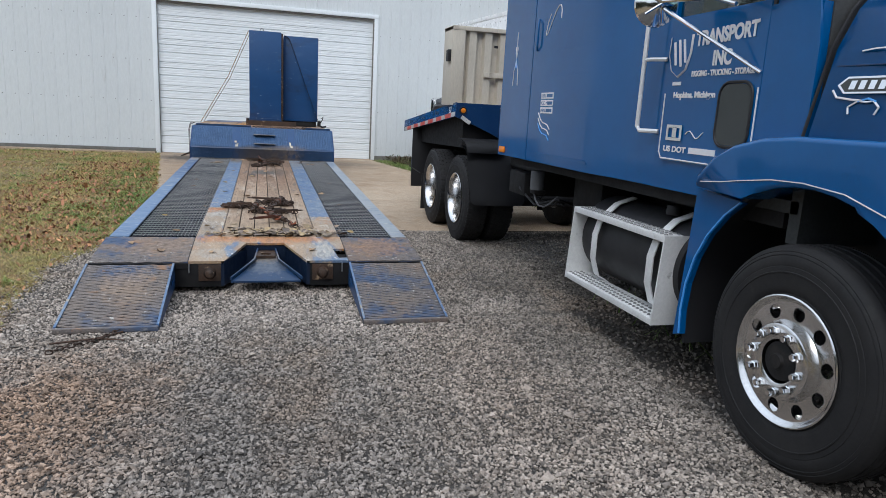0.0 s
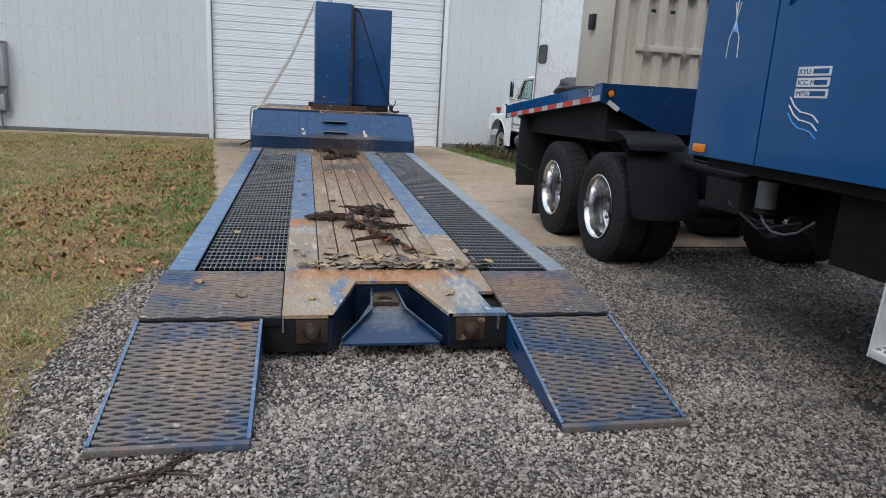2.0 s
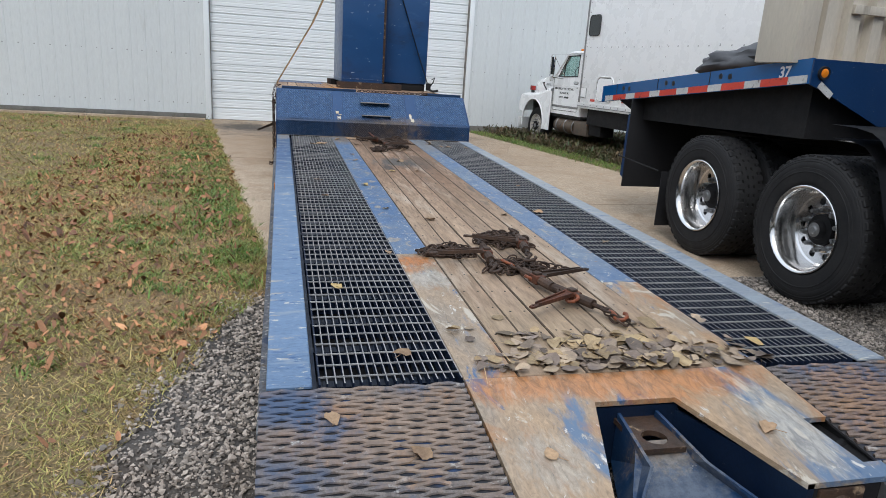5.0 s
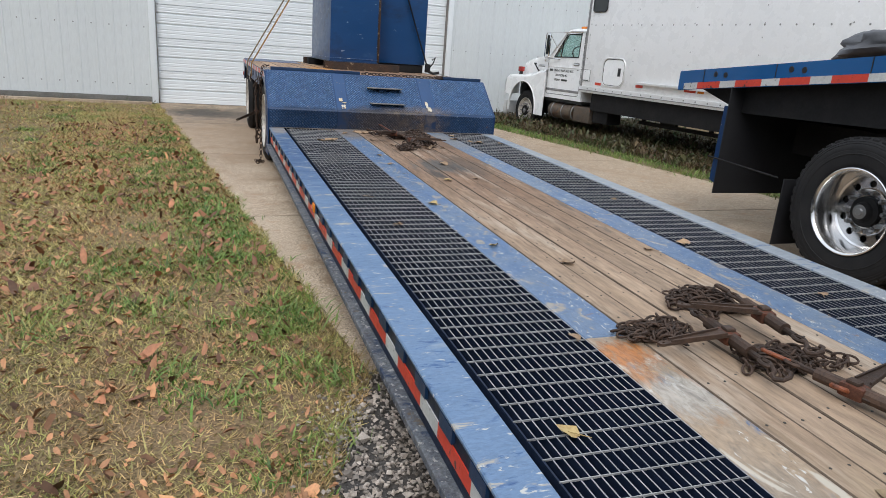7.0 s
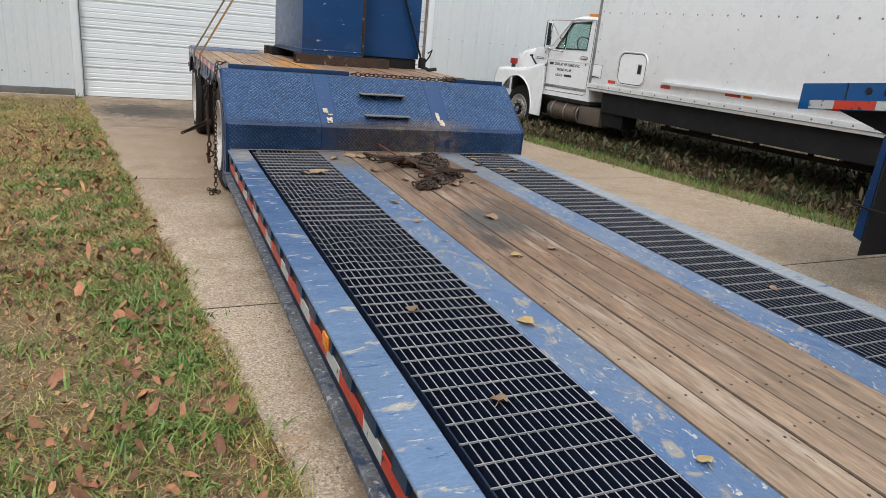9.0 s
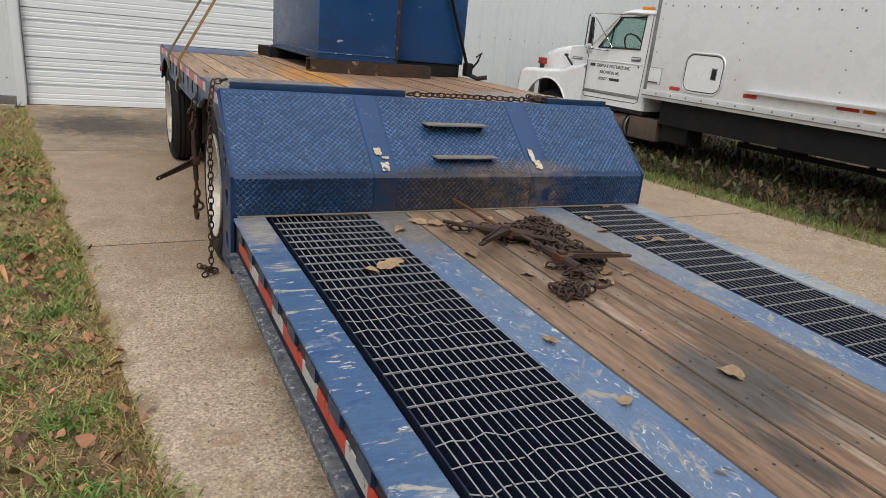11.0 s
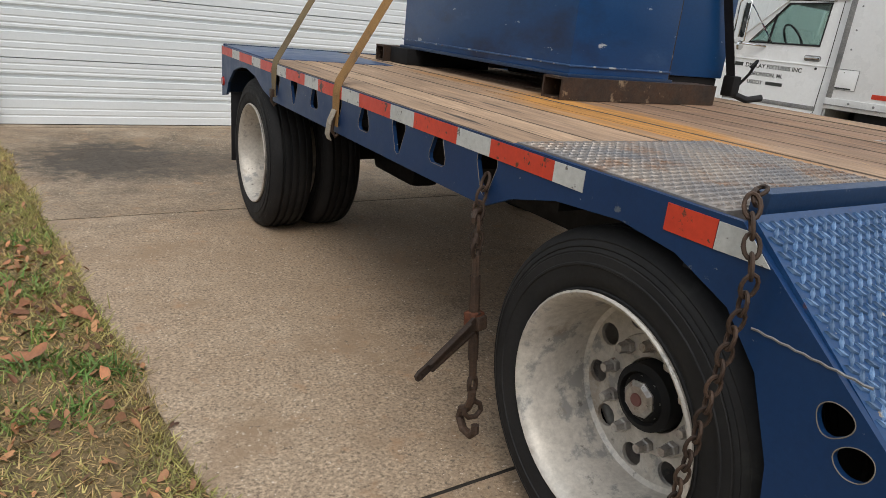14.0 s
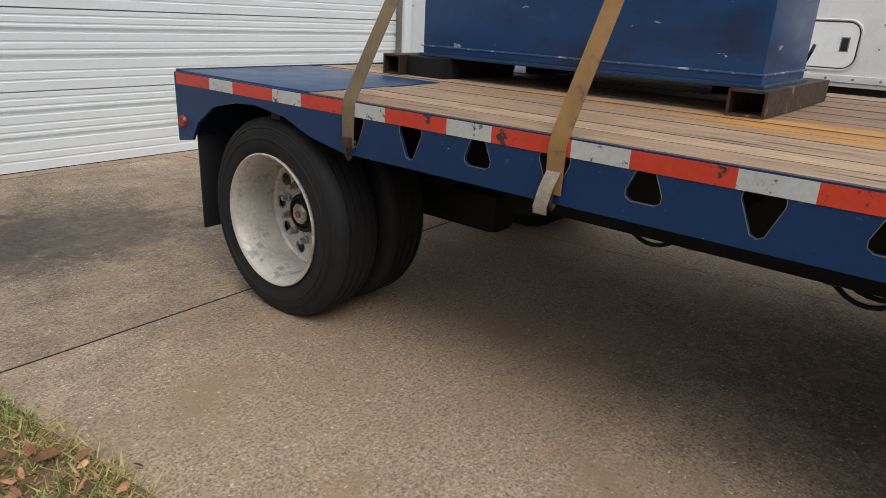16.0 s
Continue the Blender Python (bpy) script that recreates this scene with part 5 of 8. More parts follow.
for x0, x1 in ((TL + 0.02, -0.5), (0.97, TR - 0.02)):
    part("mud_flap", boxed(x0, x1, 17.86, 17.872, 0.27, 0.74, bevel=0.003), "black_plastic", trailer, "black rubber mud flap")
for y0, y1, z0, sag in ((16.2, 15.8, 0.56, 0.39), (16.16, 15.84, 0.54, 0.43), (16.22, 15.72, 0.58, 0.44), (15.36, 14.9, 0.58, 0.36), (15.33, 14.86, 0.56, 0.40), (15.38, 14.8, 0.58, 0.44)):
    pts = [(0.08 + 0.05 * t_, y0 + (y1 - y0) * t_, z0 - (z0 - sag) * 4 * t_ * (1 - t_)) for t_ in (k / 12 for k in range(13))]
    part("air_line", sweep(bmesh.new(), pts, 0.011, 8), "black_plastic", trailer, "black sagging air line")

# ---------------------------------------------------------------- load on the trailer
cabinet = thing("steel_cabinet", (0.3, 16.5, UD + 0.1), "tall navy steel cabinet on skids, strapped down", "cabinet")
part("body", boxed(-0.06, 0.60, 15.63, 17.3, 1.15, 3.0, bevel=0.008), "cabinet_blue", cabinet)
part("base_flange", boxed(-0.075, 0.615, 15.615, 17.315, 1.135, 1.152, bevel=0.003), "navy", cabinet)
for y0, y1, x0, x1 in ((15.622, 17.308, -0.0665, -0.058), (15.6225, 15.631, -0.058, 0.608)):
    part("weld_seam", boxed(x0, x1, y0, y1, 1.184, 1.192, bevel=0.002), "seam_blue", cabinet, "chipped weld seam")
part("corner_post", boxed(0.595, 0.64, 15.66, 15.72, 1.15, 2.98, bevel=0.005), "pin_rust", cabinet, "rusty brown corner post")
part("lifting_eye", sweep(bmesh.new(), [(0.2 + 0.035 * math.cos(k), 15.8, 3.02 + 0.04 * math.sin(k)) for k in (math.pi * i / 8 for i in range(9))], 0.009, 6), "grey_steel", cabinet)
side = thing("steel_panel_box", (1.03, 16.6, UD), "navy steel panel box standing beside the cabinet", "panel box")
part("body", boxed(0.66, 1.40, 15.93, 17.25, 1.155, 2.97, bevel=0.008), "cabinet_blue", side)
part("edge_strip", boxed(0.655, 0.70, 15.915, 15.93, 1.16, 2.96), "navy_side", side)
for y0, y1, x0, x1 in ((15.58, 15.72, -0.13, 0.92), (17.36, 17.48, -0.17, 0.9)):
    s = solo("steel_skid", prism(bmesh.new(), [[(y0, UD + 0.002), (y1, UD + 0.002), (y1, UD + 0.102), (y0, UD + 0.102)], [(y0 + 0.010, UD + 0.012), (y1 - 0.010, UD + 0.012), (y1 - 0.010, UD + 0.092), (y0 + 0.010, UD + 0.092)]], in_x(x0), x1 - x0),
             "pin_rust", "dark rusty open-ended steel tube skid on the deck boards", "skid", "skids", smooth=0)
s = solo("steel_skid", boxed(-0.13, 0.5, 17.1, 17.34, UD + 0.002, UD + 0.1, bevel=0.006), "black_steel", "dark steel skid under the cabinet", "skid", "skids")
for y0, y1 in ((15.95, 16.05), (17.05, 17.15)):
    solo("steel_skid", boxed(0.7, 1.38, y0, y1, UD + 0.002, 1.153, bevel=0.004), "black_steel", "dark steel skid under the panel box", "skid", "skids")


def webbing(bm, pts, w=0.055, t=0.004, twist=0.0):
    """A flat strap along points; its width lies along y."""
    prev = None
    for i, p in enumerate(pts):
        a, b = Vector(pts[max(0, i - 1)]), Vector(pts[min(len(pts) - 1, i + 1)])
        n = (b - a).cross(Vector((0, 1, 0))).normalized()
        p = Vector(p)
        turn = twist * math.sin(math.pi * i / (len(pts) - 1)) ** 0.5
        wide = Vector((0, math.cos(turn), 0)) + n * math.sin(turn)
        cur = [bm.verts.new(p + wide * (s * w / 2) + n * d) for s, d in ((-1, 0), (1, 0), (1, t), (-1, t))]
        if prev:
            for j in range(4):
                bm.faces.new((prev[j], prev[(j + 1) % 4], cur[(j + 1) % 4], cur[j]))
        else:
            bm.faces.new(cur)
        prev = cur
    bm.faces.new(prev[::-1])
    return bm


for y, dy in ((16.76, 0.06), (15.88, 0.06)):
    st = thing("ratchet_strap", (TL, y, 0.8), "yellow-brown webbing strap pulled from the side rail over the cabinet", "strap", "cargo straps")
    part("webbing", webbing(bmesh.new(), [(TL - 0.02, y, 0.86), (TL - 0.02, y, 1.0), (TL - 0.012, y - 0.005, 1.045), (-0.5, y - dy * 0.5, 2.03), (-0.072, y - dy * 0.92, 3.0), (-0.03, y - dy * 0.95, 3.012), (0.3, y - dy, 3.012), (0.56, y - dy, 3.012)], twist=0.22), "strap" if y < 16 else "strap_grey", st)
    part("hook", sweep(bmesh.new(), [(TL - 0.03, y, 0.90), (TL - 0.035, y, 0.84), (TL - 0.02, y, 0.815), (TL + 0.005, y, 0.835), (TL + 0.008, y, 0.88)], 0.008, 8), "pin_rust", st, "rusty steel hook")
    if y < 16:
        part("loose_end", webbing(bmesh.new(), [(TL - 0.03, y, 0.93), (TL - 0.045, y + 0.012, 0.88), (TL - 0.048, y + 0.025, 0.82), (TL - 0.035, y + 0.03, 0.795)], 0.046), "strap_end", st, "pale frayed strap end")
    else:
        part("buckle", boxed(TL - 0.04, TL - 0.022, y - 0.022, y + 0.022, 0.86, 0.90, bevel=0.005), "pin_rust", st)
bs = thing("black_strap", (1.48, 16.2, UD), "black webbing strap from the panel box down to the deck edge", "strap")
part("webbing", webbing(bmesh.new(), [(0.66, 15.91, 2.985), (0.78, 15.90, 2.9), (1.25, 15.89, 1.6), (1.42, 15.88, 1.16)], 0.06), "strap_black", bs)
part("ratchet", boxed(1.40, 1.47, 15.84, 15.92, 1.06, 1.18, bevel=0.012), "black_steel", bs)
part("handle", sweep(bmesh.new(), [(1.44, 15.86, 1.10), (1.5, 15.82, 1.2), (1.52, 15.8, 1.28), (1.47, 15.8, 1.24)], 0.009, 6), "black_steel", bs)
part("tail", sweep(bmesh.new(), [(1.44, 15.88, 1.08), (1.50, 15.8, 1.05), (1.58, 15.76, 1.07)], 0.02, 8), "strap_black", bs)

# ---------------------------------------------------------------- chains and binders
link_mesh = keep("link", lambda: sweep(bmesh.new(), [(0.020 * math.cos(k), 0.034 * math.sin(k), 0) for k in (2 * math.pi * i / 12 for i in range(12))], 0.0062, 6, closed=True), "chain")


def chain(name, path, label, group="", pitch=0.052, thick=0.8, jitter=0.0, seed=1):
    """Links strung along a path, every other one turned on edge."""
    rnd = random.Random(seed)
    pts = [Vector(p) for p in path]
    ob = thing(name, pts[len(pts) // 2], label, "chain", group)
    seglen = [(b - a).length for a, b in zip(pts, pts[1:])]
    total, d, n = sum(seglen), pitch / 2, 0
    while d < total:
        s, k = d, 0
        while s > seglen[k]:
            s -= seglen[k]
            k += 1
        a, b = pts[k], pts[k + 1]
        p = a.lerp(b, s / seglen[k])
        q = (b - a).to_track_quat("Y", "Z").to_matrix().to_4x4()
        m = Matrix.Translation(p) @ q @ pose(0, 0, 0, rnd.uniform(-1, 1) * jitter, (90 if n % 2 else 0) + 25 + rnd.uniform(-1, 1) * jitter, rnd.uniform(-1, 1) * jitter)
        piece("link", link_mesh, ob, m @ Matrix.Diagonal((thick, thick, thick, 1)))
        d += pitch * thick
        n += 1
    return ob


def heap_path(cx, cy, rx, ry, z, n, seed, rise=0.05):
    """A loosely wound path over an oval of the deck."""
    rnd = random.Random(seed)
    out = []
    for i in range(n):
        k, r = i * 1.9 + rnd.uniform(-0.5, 0.5), rnd.uniform(0.15, 1.0)
        x, y = cx + rx * r * math.cos(k), cy + ry * r * math.sin(k)
        out.append((x, y, zd(y) + z + rise * (1 - r) * rnd.uniform(0.3, 1.0)))
    return out


def hook(bm, c, s=1.0):
    """A grab hook hanging below the point c."""
    pts = [(0, 0, 0), (0, 0, -0.03), (0, 0.012, -0.055), (0, 0.034, -0.07), (0, 0.04, -0.095), (0, 0.018, -0.118), (0, -0.014, -0.116), (0, -0.032, -0.095), (0, -0.03, -0.078)]
    return sweep(bm, [Vector(c) + Vector(p) * s for p in pts], 0.0105 * s, 8)


def load_binder(m, label, group, red="binder_red", hook_mat="chain", swing=38, lever_mat="chain", slim=False):
    """A ratchet-lever chain binder along its own y axis: barrel, threaded ends, lever, two hooks."""
    ob = new("load_binder")
    ob.empty_display_size = 0.1
    ob.matrix_basis = m
    ORIGIN[ob.name] = Matrix.Identity(4)
    tagged(ob, label, "load binder", group)
    part("barrel", sweep(bmesh.new(), [(0, -0.13, 0), (0, -0.12, 0), (0, 0.12, 0), (0, 0.13, 0)], 0.016 if slim else 0.025, 10), "chain", ob)
    part("screw", sweep(bmesh.new(), [(0, 0.11, 0), (0, 0.19, 0)], 0.012, 8), "chain", ob)
    part("screw", sweep(bmesh.new(), [(0, -0.11, 0), (0, -0.19, 0)], 0.012, 8), "chain", ob)
    part("yoke", boxed(-(0.024 if slim else 0.03), 0.024 if slim else 0.03, -(0.022 if slim else 0.035), 0.026 if slim else 0.045, -0.024, 0.024, bevel=0.010), red, ob, "rust-red yoke")
    bm = bmesh.new()
    base, tip, ln = (0.021, 0.012, 0.275) if slim else (0.032, 0.012, 0.35)
    prism(bm, [[(-base, -0.01), (base, -0.01), (base * 0.8, 0.07), (tip, ln - 0.04), (tip * 1.1, ln - 0.015), (tip * 0.7, ln), (-tip * 0.7, ln), (-tip * 1.1, ln - 0.015), (-tip, ln - 0.04), (-base * 0.8, 0.07)], ring(0, ln - 0.02, 0.0055, 8)], in_z(-0.005), 0.010)
    for sx in (-1, 1):
        prism(bm, [[(sx * base * 0.75 - 0.003, 0.04), (sx * base * 0.75 + 0.003, 0.04), (sx * tip * 0.8 + 0.003, ln - 0.05), (sx * tip * 0.8 - 0.003, ln - 0.05)]], in_z(0.004), 0.010)
    moved(bm, pose(0.02 if abs(swing) < 60 else 0.0, 0, 0.018, 0, 0, -swing))
    part("lever", bm, lever_mat, ob, "ribbed tapering lever")
    part("pawl", boxed(-0.02, 0.02, -0.012, 0.03, 0.02, 0.036, bevel=0.006), "chain", ob)
    for sy in (1, -1):
        part("eye", sweep(bmesh.new(), [(0.016 * math.cos(k), sy * 0.212 + 0.028 * math.sin(k), 0) for k in (2 * math.pi * i / 12 for i in range(12))], 0.008, 6, closed=True), "chain", ob)
        bm = hook(bmesh.new(), (0, 0, 0), 0.82)
        moved(bm, pose(0, sy * 0.225, 0, 90 if sy > 0 else -90, 0, 0) @ pose(0, 0, 0, 0, 0, 70))
        part("hook", bm, hook_mat, ob, "forged grab hook")
    return ob


G1, G2 = "chains and binders on the tail end of the deck", "chains and binders by the step"
def on_deck(x, y, turn, lift=0.03, roll=0):
    return pose(x, y, zd(y) + lift, 1.1, 0, turn) @ pose(0, 0, 0, 0, roll, 0)


def stream(pts, spread, seed, z=0.014):
    """A path that wanders to and fro along a line over the deck."""
    rnd = random.Random(seed)
    out = []
    for (ax, ay), (bx_, by_) in zip(pts, pts[1:]):
        n_ = max(2, int(math.hypot(bx_ - ax, by_ - ay) / 0.05))
        for i in range(n_):
            k = i / n_
            y_ = ay + (by_ - ay) * k + rnd.uniform(-spread, spread)
            out.append((ax + (bx_ - ax) * k + rnd.uniform(-spread, spread), y_, zd(y_) + z + rnd.uniform(0, 0.02)))
    return out


chain("chain", heap_path(0.36, 8.38, 0.23, 0.16, 0.012, 48, 3, 0.08), "heap of dark rusty chain on the deck boards", G1, jitter=16, seed=3)
chain("chain", heap_path(-0.05, 8.14, 0.19, 0.11, 0.012, 42, 4, 0.06), "heap of dark rusty chain beside the rusted steel strip", G1, jitter=16, seed=4)
chain("chain", heap_path(0.25, 7.85, 0.21, 0.11, 0.012, 34, 5, 0.06), "heap of dark rusty chain between the binders", G1, jitter=16, seed=5)
chain("chain", stream([(0.30, 7.95), (0.42, 7.86), (0.54, 7.80), (0.44, 7.76), (0.34, 7.74)], 0.03, 8), "loose rusty chain between the binders", G1, jitter=16, seed=8)
chain("chain", [(0.47, 7.15, zd(7.15) + 0.02), (0.50, 7.08, zd(7.1) + 0.018), (0.53, 7.03, zd(7.0) + 0.018), (0.49, 7.0, zd(7.0) + 0.018), (0.46, 7.05, zd(7.0) + 0.03)], "short red-brown chain end beside the leaves", G1, jitter=16, seed=9)
for (x, y), turn, lever, lift, kw in (((0.135, 7.97), -7, 97, 0.055, {}), ((0.375, 8.05), -10, 70, 0.09, {}), ((0.285, 7.55), 14, -72, 0.045, {"hook_mat": "hook_orange"}), ((0.378, 7.31), 23.7, 123, 0.04, {"hook_mat": "hook_orange", "lever_mat": "binder_red"})):
    load_binder(on_deck(x, y, turn, lift), "dark rusty lever chain binder lying across the chains" if y > 8 else "rusty lever chain binder with an orange hook beside the leaves", G1, swing=turn - lever, **kw)
chain("chain", heap_path(0.34, 12.98, 0.22, 0.20, 0.012, 50, 11, 0.07), "heap of dark rusty chain before the step", G2, jitter=16, seed=11)
chain("chain", stream([(-0.08, 13.14), (0.05, 13.08), (0.16, 13.12), (0.02, 13.18)], 0.03, 14), "rusty chain end before the step", G2, jitter=16, seed=14)
chain("chain", stream([(0.46, 12.9), (0.40, 12.74), (0.34, 12.6), (0.22, 12.5), (0.12, 12.52)], 0.03, 15), "rusty chain running along the boards", G2, jitter=16, seed=15)
chain("chain", heap_path(0.43, 13.02, 0.17, 0.17, 0.02, 40, 31, 0.09), "dense heap of dark rusty chain before the step", G2, jitter=18, seed=31)
chain("chain", heap_path(0.41, 12.66, 0.11, 0.19, 0.014, 30, 32, 0.07), "dark rusty chain heaped along the binders", G2, jitter=18, seed=32)
chain("chain", heap_path(0.25, 12.42, 0.12, 0.10, 0.014, 16, 33, 0.05), "rusty chain wound round a binder end", G2, jitter=18, seed=33)
chain("chain", heap_path(0.105, 12.28, 0.105, 0.08, 0.012, 26, 12, 0.06), "small coil of rusty chain", G2, jitter=16, seed=12)
load_binder(on_deck(0.17, 12.92, 51, 0.055), "dark rusty lever chain binder before the step", G2, swing=51 - 128)
load_binder(on_deck(0.237, 12.54, 0, 0.05), "dark rusty lever chain binder before the step", G2, swing=101)
bar_ = solo("steel_bar", moved(boxed(-0.013, 0.013, -0.235, 0.235, -0.004, 0.004, bevel=0.0015), pose(0.156, 13.24, zd(13.24) + 0.065, 3.0, 8, 4.1)), "binder_red", "flat rusty steel bar leaning on the chains", "steel bar")
chain("chain", [(TL + 0.05, RY + 0.02, RZ + 0.045), (TL - 0.03, RY - 0.02, RZ + 0.03), (TL - 0.055, 13.86, 0.95), (TL - 0.05, 13.9, 0.5), (TL - 0.05, 13.93, 0.06), (TL - 0.06, 13.98, 0.02), (TL - 0.10, 14.05, 0.02), (TL - 0.02, 13.95, 0.025), (TL - 0.09, 13.9, 0.02)],
      "rusty chain hanging over the trailer edge to the concrete", "hanging chains", thick=0.68, jitter=4, seed=21)
chain("chain", [(0.02, RY + 0.03, RZ + 0.016), (0.35, RY + 0.045, RZ + 0.016), (0.7, RY + 0.035, RZ + 0.016), (1.0, RY + 0.05, RZ + 0.016)], "rusty chain lying along the top of the step", "hanging chains", jitter=10, seed=22)
chain("chain", [(1.05 + 0.16 * math.cos(i * 2.1) * (0.4 + 0.6 * ((i * 7) % 5) / 5), RY + 0.13 + 0.07 * math.sin(i * 1.7), RZ + 0.012 + 0.004 * (i % 4)) for i in range(22)], "small heap of rusty chain on the deck corner", "hanging chains", jitter=14, seed=23)
chain("chain", [(-0.70, 5.01, 0.025), (-0.72, 4.93, 0.018), (-0.80, 4.82, 0.016), (-0.93, 4.74, 0.016), (-1.02, 4.62, 0.016)], "rusty chain trailing from the ramp over the gravel", thick=0.7, jitter=6, seed=26)
load_binder(pose(TL - 0.045, 14.675, 0.51, -6.5, 0, 16) @ Matrix(((-1, 0, 0, 0), (0, 0, -1, 0), (0, -1, 0, 0), (0, 0, 0, 1))), "rusty lever chain binder hanging from the side plate", "hanging chains", swing=68, slim=True)
chain("chain", [(TL - 0.015, 14.735, 0.93), (TL - 0.045, 14.72, 0.84), (TL - 0.045, 14.705, 0.735)], "short rusty chain holding the hanging binder", "hanging chains", seed=25)
solo("grab_hook", hook(bmesh.new(), (TL - 0.045, 14.64, 0.285), 1.25), "chain", "rusty grab hook under the hanging binder", "hook")

# ---------------------------------------------------------------- blue tractor
XS, XE, XC = 2.5, 4.94, 3.72
tractor = thing("semi_tractor", (XC, 5.5, 0), "blue sleeper-cab truck tractor with white lettering and polished wheels", "truck")


def plan_body(pts, z0, z1, bevel):
    bm = prism(bmesh.new(), [pts], in_z(z0), z1 - z0)
    if bevel:
        vert = [e for e in bm.edges if abs(e.verts[0].co.z - e.verts[1].co.z) > 0.3 and len(e.link_faces) == 2 and e.calc_face_angle(0) > 0.3]
        top = [e for e in bm.edges if min(v.co.z for v in e.verts) > z1 - 0.01 and len(e.link_faces) == 2 and e.calc_face_angle(0) > 0.5]
        bmesh.ops.bevel(bm, geom=list(set(vert + top)), offset=bevel, segments=4, profile=0.5, affect="EDGES")
    return bm


part("sleeper_fairing", plan_body([(XS, 6.87), (XS, 6.135), (XS + 0.06, 6.135), (XS + 0.06, 6.87)], 1.14, 3.6, 0), "truck_blue", tractor, smooth=30)
part("sleeper_fairing", plan_body([(XE, 6.87), (XE - 0.06, 6.87), (XE - 0.06, 6.135), (XE, 6.135)], 1.14, 3.6, 0), "truck_blue", tractor, smooth=30)
part("sleeper_rear", boxed(XS + 0.07, XE - 0.07, 6.15, 6.2, 1.14, 3.6), "truck_blue", tractor)
part("sleeper", plan_body([(XS, 6.12), (XE, 6.12), (XE, 4.9), (XE - 0.03, 4.55), (XS + 0.06, 4.16), (XS + 0.055, 4.4), (XS + 0.045, 4.62), (XS + 0.01, 4.86), (XS, 5.02)], 1.14, 3.7, 0.0), "truck_blue", tractor, smooth=30)
part("sill_fold", boxed(XS - 0.002, XS + 0.02, 4.95, 6.12, 1.205, 1.211), "truck_blue", tractor)
rivet = keep("rivet", lambda: moved(turned([(-0.004, 0.0), (-0.003, 0.004), (0.0, 0.006), (0.002, 0.006)], 8), Matrix.Identity(4)), "truck_blue")
for i in range(28):
    piece("rivet", rivet, tractor, Matrix.Translation((XS - 0.001, 6.05 - i * 0.04, 1.225)) @ Matrix.Diagonal((1, 0.6, 0.6, 1)))
for y in (6.82, 6.18):
    for z in (1.22, 1.5, 1.8, 2.1, 2.4):
        piece("rivet", rivet, tractor, Matrix.Translation((XS - 0.001, y, z)))
for i in range(6):
    for z in (1.44, 1.62, 1.85, 2.05, 2.3):
        piece("rivet", rivet, tractor, Matrix.Translation((XS - 0.001, 5.62 - i * 0.115, z + 0.012 * (i % 2))) @ Matrix.Diagonal((1, 0.7, 0.7, 1)))
part("side_lamp", boxed(XS - 0.022, XS, 6.66, 6.8, 1.165, 1.225, bevel=0.012), "amber", tractor, "amber side marker lamp")
# cab: lower body, door, pillars, roof
XD = XS + 0.05
part("cab_side", prism(bmesh.new(), [[(4.15, 1.14), (4.15, 2.95), (3.3, 2.95), (3.1, 2.12), (2.99, 2.08), (2.97, 1.45), (3.25, 1.43), (3.32, 1.14)], [(4.08, 2.13), (3.30, 2.13), (3.44, 2.78), (4.08, 2.78)]], in_x(XD), 0.05), "truck_blue", tractor, smooth=0)
part("cab_side", prism(bmesh.new(), [[(4.15, 1.14), (4.15, 2.95), (3.3, 2.95), (3.1, 2.12), (2.99, 2.08), (2.97, 1.45), (3.25, 1.43), (3.32, 1.14)], [(4.08, 2.13), (3.30, 2.13), (3.44, 2.78), (4.08, 2.78)]], in_x(XE - 0.1), 0.05), "truck_blue", tractor, smooth=0)
part("cab_roof", boxed(XD, XE - 0.05, 3.15, 4.2, 2.95, 3.05, bevel=0.04), "truck_blue", tractor)
part("cab_floor", boxed(XD + 0.05, XE - 0.1, 3.0, 4.2, 1.14, 1.2), "interior", tractor)
part("firewall", boxed(XD + 0.05, XE - 0.1, 2.98, 3.05, 1.0, 2.1), "interior", tractor)
part("windscreen", prism(bmesh.new(), [[(3.09, 2.14), (3.27, 2.94), (3.285, 2.94), (3.105, 2.14)]], in_x(XD + 0.06), XE - XS - 0.26), "glass", tractor, "windscreen glass")
part("side_window", boxed(XD + 0.02, XD + 0.026, 3.27, 4.07, 2.13, 2.77), "glass", tractor, "side window glass")
part("seat", boxed(2.75, 3.25, 3.7, 4.15, 1.7, 2.55, bevel=0.05), "interior", tractor)
cdoor = part("cab_door", prism(bmesh.new(), [[(4.07, 1.31), (4.09, 1.36), (4.09, 2.115), (3.29, 2.115), (3.29, 1.36), (3.31, 1.31)]], in_x(XD - 0.014), 0.014), "truck_blue", tractor, "blue cab door with white lettering", smooth=30)
part("door_window", prism(bmesh.new(), [rounded(3.34, 3.57, 1.43, 1.74, 0.06)], in_x(XD - 0.02), 0.005), "dark_glass", cdoor, "small dark lower window", smooth=0)
part("window_seal", sweep(bmesh.new(), [(XD - 0.018, y, z) for y, z in rounded(3.33, 3.58, 1.42, 1.75, 0.07)], 0.008, 6, closed=True), "black_plastic", cdoor)
part("door_pull", prism(bmesh.new(), [[(4.02, 1.43), (4.02, 1.52), (3.87, 1.52), (3.87, 1.43)], [(4.0, 1.447), (3.89, 1.447), (3.89, 1.503), (4.0, 1.503)]], in_x(XD - 0.022), 0.008), "chrome", cdoor, "chrome door handle")
